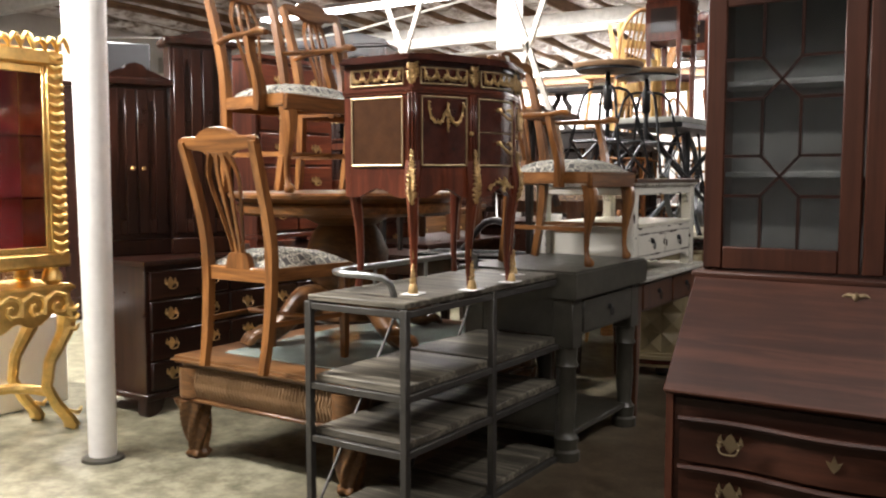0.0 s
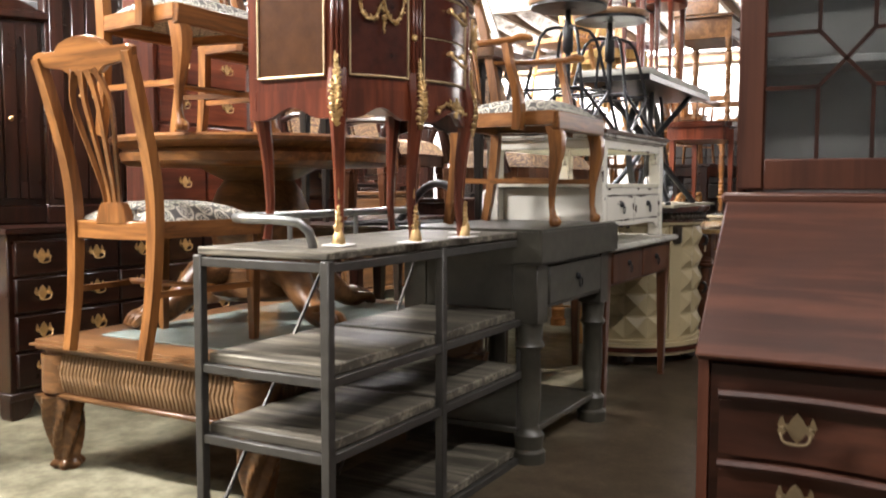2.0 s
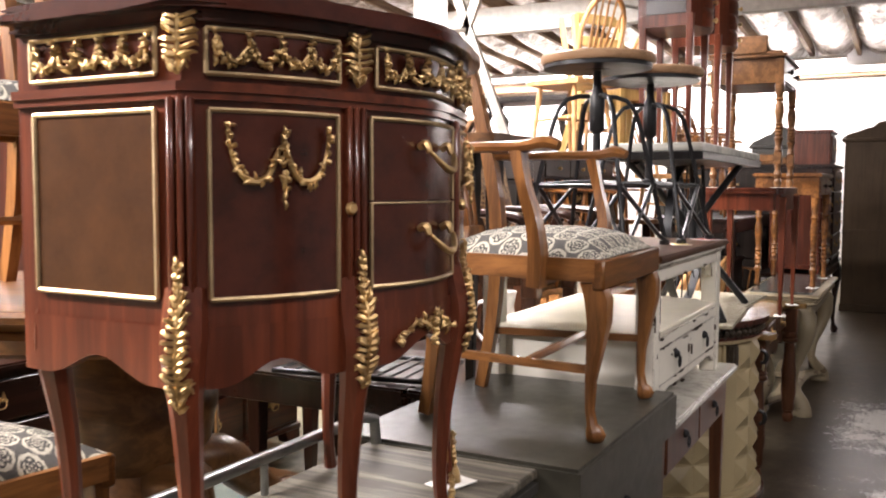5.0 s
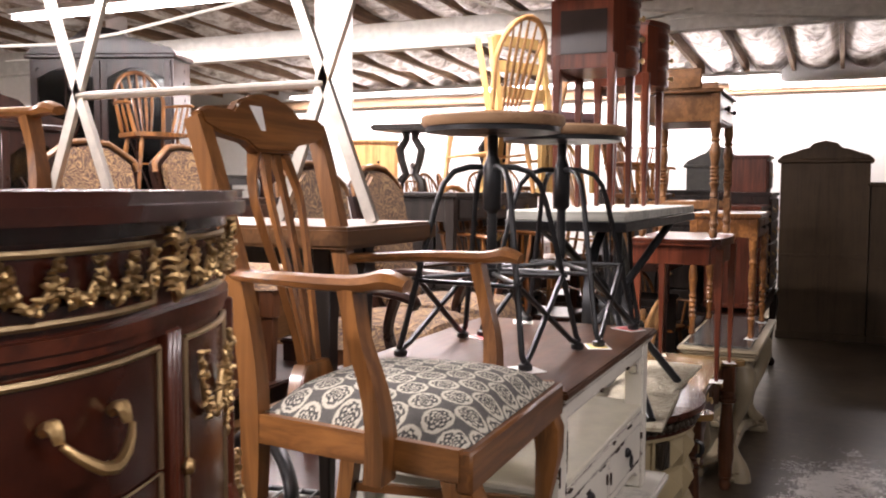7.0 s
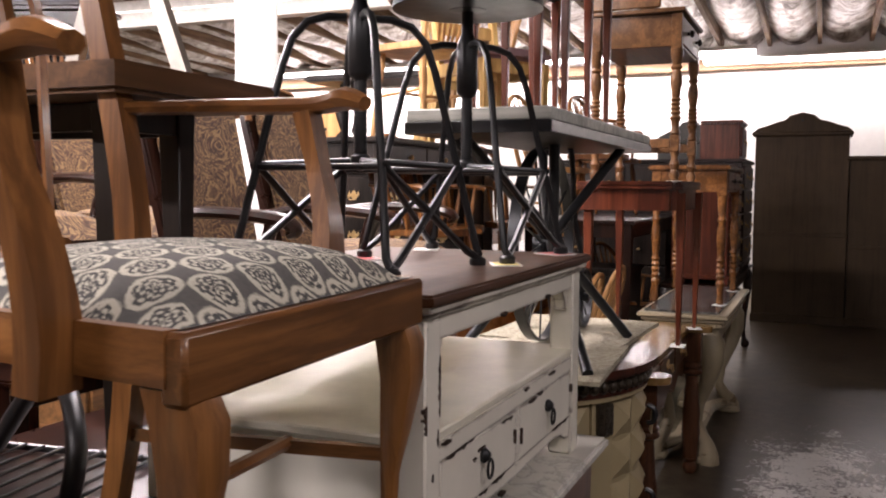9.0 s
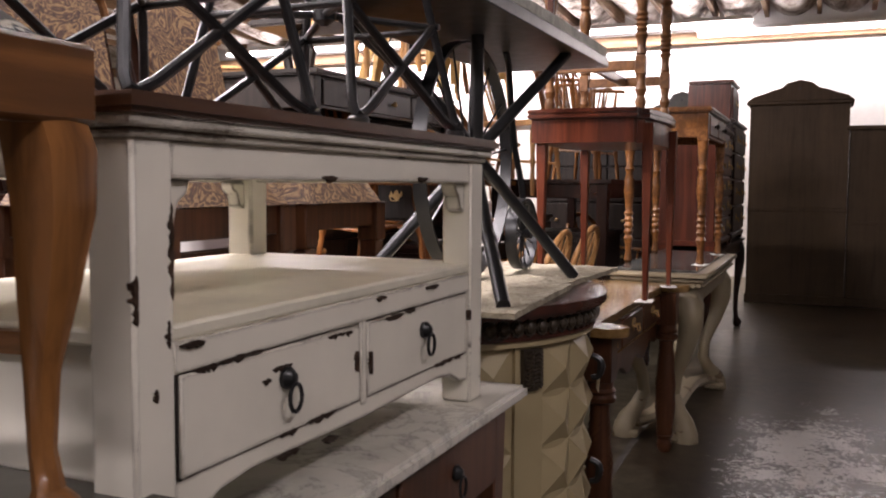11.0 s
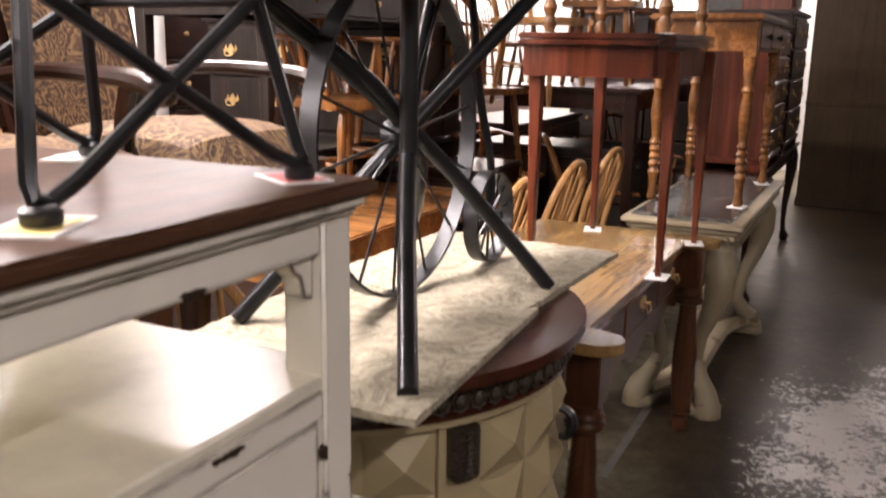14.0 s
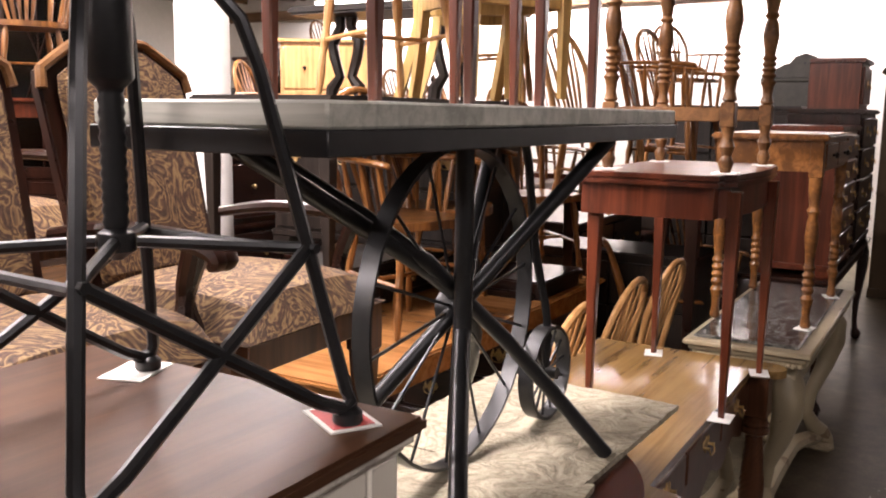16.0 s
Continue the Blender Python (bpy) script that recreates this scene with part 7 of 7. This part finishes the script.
    part("base_rail", b, GOLD, e)
    b = B()
    box(b, -w / 2 - 0.01, w / 2 + 0.01, -0.015, d, h - 0.08, h, 0.012)
    for k in range(15):
        cx = -w / 2 + w * k / 14
        tube(b, [(cx - 0.03, -0.01, h), (cx - 0.01, -0.025, h + 0.035 + 0.012 * (k % 3)), (cx + 0.02, -0.02, h + 0.02), (cx + 0.035, -0.01, h - 0.015)], [0.007, 0.015, 0.014, 0.006], 6)
    part("carved_cornice", b, GOLD, e)
    b = B()
    box(b, -w / 2 + 0.03, w / 2 - 0.03, d - 0.012, d - 0.002, 0.16, h - 0.08, 0)
    part("velvet_back", b, RED, e, "red velvet lining")
    for zz in (0.42, 0.72):
        b = B()
        box(b, -w / 2 + 0.035, w / 2 - 0.035, 0.05, d - 0.014, zz, zz + 0.008, 0)
        part("glass_shelf", b, GLASS, e)
    for s in (-1, 1):
        b = B()
        f = 0.02
        x0, x1 = (-w / 2 + 0.092, -0.002) if s < 0 else (0.002, w / 2 - 0.092)
        box(b, x0, x0 + f, -0.004, 0.016, 0.162, h - 0.082, 0.004)
        box(b, x1 - f, x1, -0.004, 0.016, 0.162, h - 0.082, 0.004)
        box(b, x0 + f, x1 - f, -0.003, 0.016, 0.162, 0.19, 0.003)
        box(b, x0 + f, x1 - f, -0.003, 0.016, h - 0.12, h - 0.082, 0.003)
        dr = part("door", b, GOLD, e)
        b = B()
        box(b, x0 + f, x1 - f, 0.004, 0.007, 0.19, h - 0.12, 0)
        gl = part("glass_pane", b, GLASS, dr)
        gl.visible_shadow = False


gilt_vitrine()
b = B()
box(b, -0.3, 0.3, -0.25, 0.25, 0, 0.5, 0.01)
solo("white_cabinet", b, WALLM, "plain white low cabinet behind a gilt console", "cabinet", m=pose(-4.85, 2.75, FZ))

# dark dresser with tall pieces on it
chest(-3.85, 3.86, FZ, 90, 1.72, 0.52, 0.83, 4, 3, DARK, "dark mahogany dresser with brass bail handles", matx=DARKX)
armoire(-4.2, 3.24, 0.81, 66, 0.36, 0.16, 0.98, DARK, "dark arched cabinet door leaf standing on a dresser", 0.1, name="cabinet_side")
armoire(-4.02, 3.56, 0.81, 62, 0.36, 0.18, 1.22, DARK, "dark arched wardrobe section standing on a dresser", 0.06, name="wardrobe_section")
chest(-4.02, 4.35, 0.81, 90, 0.72, 0.34, 1.2, 5, 2, MAHOG, "red mahogany highboy with brass bail handles on a dresser", name="highboy", foot=0.06, matx=MAHOGX)
chest(-4.1, 5.3, FZ, 90, 0.95, 0.5, 1.25, 4, 2, MAHOG, "tall red mahogany chest with brass bail handles", name="tall_chest", matx=MAHOGX)
b = B()
box(b, -0.3, 0.3, 0, 0.06, 0, 0.36, 0.012)
solo("flat_television", b, BLACK, "black flat television on top of stacked furniture", "television", m=pose(-6.95, 5.15, 2.1, 4, 0, 55))
armoire(-6.85, 5.15, FZ, 60, 1.2, 0.5, 2.1, DARK, "dark wooden wardrobe with arched doors", 0.0)

# slab table behind the armchair, crossed-leg steel table on it
leg_table(-2.25, 4.35, FZ, 90, 0.44, 1.15, 0.82, DARK, "dark wooden table under stacked tables", "taper", leg=0.07, name="table")
leg_table(-2.12, 4.35, 0.8, 90, 0.46, 1.28, 0.8, EBON, "thick wooden slab table with black legs", "taper", top=0.05, apron=0.05, leg=0.05, over=0.12, topmat=WALNUT, name="slab_table")


def cross_leg_table():
    e = thing("steel_table", -2.7, 4.38, 1.6, 0, "steel crossed-leg table frame standing on a slab table", "table")
    for px in (-0.48, 0.36):
        for sgn in (-1, 1):
            b = B()
            a = Vector((px - 0.14 * sgn, 0, 0))
            c = Vector((px + 0.24 * sgn, 0.0, 0.98))
            tube(b, [a, c], 0.021, 4, flat=0.6, spin=math.pi / 4)
            part("cross_leg", b, GALV, e)
    b = B()
    tube(b, [(-0.48, 0, 0.35), (0.36, 0, 0.35)], 0.012, 8)
    part("tie_rod", b, GALV, e)
    b = B()
    box(b, -0.8, 0.75, -0.25, 0.25, 0.98, 1.02, 0.004)
    part("tabletop", b, EBON, e)


cross_leg_table()

# paisley armchairs on a low dark table
leg_table(-2.36, 5.85, FZ, 90, 1.35, 0.85, 0.69, DARK, "low dark wooden table carrying upholstered armchairs", "taper", leg=0.08, name="table")
pc = paisley_chair(-2.42, 5.48, 0.67, 90)
copy_thing(pc, pose(-2.44, 6.09, 0.67, 0, 0, 93))
leg_table(-3.5, 5.9, FZ, 90, 1.6, 0.75, 0.8, DARK, "dark wooden sideboard table", "taper", leg=0.08, name="table")
copy_thing(pc, pose(-3.6, 5.4, 0.78, 0, 0, 84))
copy_thing(pc, pose(-3.55, 6.1, 0.78, 0, 0, 96))

# oak dining table and fan-back chairs
leg_table(-2.75, 7.75, FZ, 90, 2.3, 1.0, 0.76, TEAKTOP, "orange oak dining table with chairs around it", "fat", leg=0.09, name="dining_table", topmat=TEAKTOP)
fc = fan_chair(-2.66, 6.38, FZ, 190, BLOND, "blond oak fan-back dining chair tucked at a table", "blond oak chairs")
for px, py, rz in ((-2.78, 7.35, 270), (-2.78, 7.95, 270), (-2.78, 8.55, 268)):
    copy_thing(fc, pose(px, py, FZ, 0, 0, rz))
wc = windsor_armchair(-2.85, 7.35, 0.742, 75, OAK, "orange oak windsor armchair stacked on a dining table", "windsor chairs")
copy_thing(wc, pose(-2.95, 7.95, 0.742, 0, 0, 110))
copy_thing(wc, pose(-2.9, 8.6, 0.742, 0, 0, 60))

# black desk, yellow and blond chairs higher up
chest(-3.35, 7.9, 0.742, 90, 1.5, 0.38, 0.2, 1, 3, EBON, "low black chest on a dining table", name="low_chest", pull="brass", foot=0.0)
chest(-3.3, 6.75, FZ, 90, 0.9, 0.5, 0.92, 3, 2, DARK, "dark cherry chest of drawers with brass handles", matx=DARKX)
leg_table(-3.1, 7.75, 0.94, 90, 1.55, 0.7, 0.72, EBON, "black writing desk with orange drawer fronts stacked high", "taper", leg=0.06, drawers=3, name="writing_desk", apron=0.14, knobmat=BRASS)


def slat_chair(x, y, z, rz):
    e = thing("side_chair", x, y, z, rz, "pale yellow wooden chair with mauve padded seat", "chair", "yellow chairs")
    w, d, sh, h = 0.46, 0.44, 0.43, 0.95
    for s in (-1, 1):
        b = B()
        frustum(b, s * (w / 2 - 0.025), 0.03, 0, sh - 0.02, 0.03, 0.045)
        part("front_leg", b, YELLOWW, e)
        b = B()
        tube(b, [(s * (w / 2 - 0.03), d + 0.06, 0), (s * (w / 2 - 0.03), d - 0.01, 0.25), (s * (w / 2 - 0.03), d - 0.02, sh), (s * (w / 2 - 0.03), d + 0.06, h)], 0.026, 4, spin=math.pi / 4)
        part("back_post", b, YELLOWW, e)
        b = B()
        box(b, s * (w / 2 - 0.025) - 0.012, s * (w / 2 - 0.025) + 0.012, 0.05, d - 0.03, sh - 0.09, sh - 0.02, 0.003)
        part("side_rail", b, YELLOWW, e)
    b = B()
    box(b, -w / 2 + 0.05, w / 2 - 0.05, 0.018, 0.042, sh - 0.09, sh - 0.02, 0.003)
    part("front_rail", b, YELLOWW, e)
    b = B()
    prism(b, [(-w / 2, 0), (w / 2, 0), (w / 2 - 0.02, d - 0.03), (-w / 2 + 0.02, d - 0.03)], sh - 0.02, sh + 0.045, b=0.02)
    part("seat_pad", b, PINKPAD, e)
    for k in range(3):
        b = B()
        zz = sh + 0.15 + 0.16 * k
        box(b, -w / 2 + 0.05, w / 2 - 0.05, d - 0.005 + 0.03 * k, d + 0.015 + 0.03 * k, zz, zz + 0.07, 0.004)
        part("back_slat", b, YELLOWW, e)
    return e


yc = slat_chair(-2.6, 7.5, 1.66, 60)
copy_thing(yc, pose(-2.85, 8.0, 1.66, 0, 0, 110))
copy_thing(fc, pose(-3.2, 7.25, 1.66, 0, 0, 250))
copy_thing(fc, pose(-3.35, 8.2, 1.66, 0, 0, 300))
copy_thing(fc, pose(-2.6, 8.9, 1.1, 0, 0, 80))


# lyre-legged trestle table on a dark chest
def lyre_table(x, y, z, rz):
    e = thing("trestle_table", x, y, z, rz, "black carved trestle table with lyre-shaped legs", "table")
    w, d, h = 1.1, 0.42, 0.62
    b = B()
    prism(b, [(-w / 2, 0), (w / 2, 0), (w / 2, d), (-w / 2, d)], h - 0.045, h, b=0.012)
    part("tabletop", b, EBON, e)
    for px in (-0.32, 0.34):
        for s in (-1, 1):
            b = B()
            prof = [(h - 0.045, 0.04, 0.035), (h - 0.1, 0.035, 0.028), (h - 0.18, 0.09, 0.033), (h - 0.26, 0.075, 0.03), (h - 0.36, 0.04, 0.028), (0.2, 0.09, 0.036), (0.12, 0.1, 0.036), (0.06, 0.07, 0.04), (0.0, 0.1, 0.05)]
            tube(b, [(px + s * o, d / 2, zz) for zz, o, r in prof], [r for zz, o, r in prof], 8)
            part("lyre_leg", b, EBON, e)
    b = B()
    pts = [(-0.45, 0.02)] + [(-0.45 + 0.9 * i / 20, 0.12 + 0.015 * math.cos(6 * math.pi * i / 10)) for i in range(21)] + [(0.45, 0.02)]
    board(b, pts, d / 2 - 0.02, d / 2 + 0.02, 0.004)
    part("stretcher_board", b, EBON, e)
    return e


chest(-3.55, 8.15, FZ, 0, 1.5, 0.5, 0.85, 3, 2, DARK, "dark cherry dresser behind stacked tables", matx=DARKX)
chest(-3.8, 8.2, 0.83, 0, 1.3, 0.45, 0.7, 2, 2, EBON, "black chest of drawers stacked on a dresser")
lyre_table(-3.78, 8.2, 1.53, 0)

# chests and seating along the aisle further on
leg_table(-1.7, 10.55, FZ, 90, 2.15, 0.5, 0.76, DARK, "long dark wooden table in the aisle row", "cabriole", leg=0.06, name="long_table")
chest(-1.72, 9.98, 0.74, 90, 0.85, 0.4, 0.82, 5, 1, MAHOG, "mahogany chest with five drawers on a long table", name="lingerie_chest", foot=0.05, matx=MAHOGX)
chest(-1.72, 11.05, 0.74, 90, 0.95, 0.45, 0.92, 4, 1, DARK, "dark wood chest on a long table", name="chest", foot=0.05, matx=DARKX)
chest(-1.78, 11.25, 1.66, 90, 0.5, 0.34, 0.34, 1, 1, MAHOG, "small reddish wooden box chest on a chest", name="box_chest", foot=0.0)
copy_thing(wc, pose(-2.4, 9.4, 1.2, 0, 0, 100))
copy_thing(wc, pose(-2.5, 10.1, 1.2, 0, 0, 80))
leg_table(-2.25, 9.85, FZ, 90, 1.9, 0.8, 1.22, DARK, "tall dark table carrying windsor chairs", "taper", leg=0.07, name="table")
chest(-2.8, 11.2, FZ, 0, 1.2, 0.5, 1.7, 5, 2, EBON, "tall black chest of drawers standing behind tables", name="tall_chest", pull="brass")
chest(-2.75, 8.95, FZ, 0, 0.9, 0.45, 0.9, 3, 2, EBON, "black chest of drawers under stacked chairs", pull="brass")
copy_thing(wc, pose(-2.35, 9.25, FZ, 0, 0, 120))
copy_thing(wc, pose(-2.5, 10.6, FZ, 0, 0, 60))
armoire(-1.36, 13.3, FZ, 0, 0.93, 0.5, 2.04, ARMB, "tall armoire with arched crest seen from its raw back", 0.22, True)
armoire(-0.125, 13.32, FZ, 0, 1.52, 0.5, 1.78, ARMB, "wide low armoire seen from its raw back", 0.0, True)
armoire(1.41, 13.3, FZ, 0, 1.5, 0.55, 1.9, ARMB, "wide armoire seen from its raw back", 0.0, True)
armoire(-2.6, 13.9, FZ, 0, 0.75, 0.4, 2.0, GREYP, "grey-green painted cabinet with carved crest", 0.25, True)

# rows that fill the hall behind
LOOKS = ((DARK, DARKX, "dark cherry"), (MAHOG, MAHOGX, "red mahogany"), (WALNUT, WALNUT, "brown walnut"), (EBON, EBON, "black stained"), (OAK, OAKH, "honey oak"), (GREYP, GREYP, "grey painted"))
rnd = random.Random(5)
seats = (wc, wc, pc, wc)
for rx, ya, yb, base in ((-4.7, 6.6, 13.2, 0.86), (-5.9, 5.6, 13.5, 1.0), (-7.6, 2.4, 13.0, 1.0), (-9.6, 3.0, 13.5, 1.1), (-3.2, 9.6, 13.0, 0.8)):
    y = ya
    while y < yb:
        w = rnd.uniform(0.9, 1.5)
        mt, mx, nm = LOOKS[rnd.choice((0, 0, 1, 1, 2, 2, 3, 4))]
        hh = base + rnd.uniform(-0.1, 0.15)
        chest(rx, y + w / 2, FZ, 90, w - 0.05, 0.55, hh, 3, 2, mt, f"{nm} dresser in a crowded storage row", pull="brass", matx=mx)
        k = rnd.random()
        if k < 0.3:
            copy_thing(seats[rnd.randrange(4)], pose(rx - 0.05, y + w * 0.3, FZ + hh, 0, 0, 90 + rnd.uniform(-40, 40)))
            if w > 1.1:
                copy_thing(seats[rnd.randrange(4)], pose(rx - 0.05, y + w * 0.78, FZ + hh, 0, 0, 90 + rnd.uniform(-40, 40)))
        elif k < 0.6:
            mt, mx, nm = LOOKS[rnd.randrange(6)]
            leg_table(rx, y + w / 2, FZ + hh, 90, w * 0.8, 0.5, 0.7, mt, f"{nm} side table stacked on a dresser", rnd.choice(("taper", "turned", "cabriole")), leg=0.05, name="side_table")
            if rnd.random() < 0.5:
                copy_thing(seats[rnd.randrange(3)], pose(rx - 0.02, y + w / 2, FZ + hh + 0.7, 0, 0, 90 + rnd.uniform(-60, 60)))
        elif k < 0.8:
            mt, mx, nm = LOOKS[rnd.randrange(3)]
            chest(rx, y + w / 2, FZ + hh, 90, w * 0.75, 0.42, rnd.uniform(0.45, 0.8), 2, 2, mt, f"{nm} small chest stacked on a dresser", pull="brass", matx=mx, foot=0.05)
        elif rx < -5:
            mt, mx, nm = LOOKS[rnd.randrange(3)]
            armoire(rx, y + w / 2, FZ + hh, 90, w * 0.75, 0.4, 1.15, mt, f"{nm} china hutch top stacked on a dresser", 0.18, name="china_hutch", glazed=True)
        y += w
chest(-7.1, 8.3, FZ, 20, 1.5, 0.5, 1.0, 3, 2, DARK, "dark cherry buffet under a china hutch", matx=DARKX)
armoire(-7.1, 8.35, 0.98, 20, 1.3, 0.42, 1.85, DARK, "dark china cabinet with glazed doors and broken pediment", 0.25, name="china_cabinet", glazed=True)
chest(-5.45, 10.0, 1.0, 30, 0.75, 0.45, 1.15, 3, 1, BLOND, "pale pine chest stacked high in the hall", pull="wood", foot=0.06)

# cables and conduit under the roof
for pts, r in (([(-12, 7.2, 3.2), (-9, 7.3, 2.95), (-6.6, 7.4, 2.75), (-4.1, 7.5, 3.0), (-2.8, 9.0, 3.02), (-0.5, 10.5, 3.05), (3, 10.5, 3.05)], 0.012),
               ([(-4.2, 7.3, 3.3), (-3.5, 8.4, 2.98), (-3.0, 9.4, 2.95), (-2.4, 10.45, 3.25)], 0.014), ([(-10, 9.8, 3.12), (-5, 9.8, 3.04), (4, 9.8, 3.12)], 0.008)):
    b = B()
    tube(b, pts, r, 6)
    solo("electric_cable", b, BEAMW, "off-white electric cable slung under the roof", "cable")


# things glimpsed under the stacked tables
def wire_rack():
    e = thing("wire_rack", -2.7, 4.35, 0.8, 8, "black wire rack lying on a wooden table", "rack")
    b = B()
    tube(b, [(-0.28, -0.18, 0.012), (0.28, -0.18, 0.012), (0.28, 0.18, 0.012), (-0.28, 0.18, 0.012)], 0.009, 8, True)
    part("rim", b, BLACK, e)
    for k in range(11):
        b = B()
        tube(b, [(-0.25 + 0.05 * k, -0.18, 0.018), (-0.25 + 0.05 * k, 0.18, 0.018)], 0.004, 6)
        part("wire", b, BLACK, e)
    b = B()
    tube(b, [(0.28, -0.1, 0.012), (0.3, -0.1, 0.12), (0.2, 0, 0.2), (0.05, 0.1, 0.18), (-0.1, 0.14, 0.02)], 0.02, 10)
    part("hose", b, BLACK, e)


wire_rack()
b = B()
box(b, -0.12, 0.12, -0.02, 0.02, 0, 1.0, 0.004)
solo("wooden_board", b, BLOND, "tan wooden board standing upright on the floor", "board", m=pose(-3.52, 4.3, FZ, 0, 0, 35))


def pitcher(x, y, z):
    e = thing("pitcher", x, y, z, 0, "white enamel pitcher among stacked furniture", "pitcher")
    b = B()
    lathe(b, [(0.07, 0), (0.075, 0.02), (0.06, 0.16), (0.05, 0.24), (0.062, 0.3), (0.056, 0.3), (0.045, 0.24)], seg=24)
    part("body", b, PAINTW, e)
    b = B()
    tube(b, [(-0.05, 0, 0.25), (-0.11, 0, 0.24), (-0.12, 0, 0.14), (-0.065, 0, 0.08)], 0.008, 8)
    part("handle", b, PAINTW, e)


pitcher(-2.5, 5.02, 0.72)
leg_table(-2.36, 4.9, FZ, 90, 0.5, 0.8, 0.74, DARK, "low dark wooden table carrying a pitcher", "taper", leg=0.06, name="table")
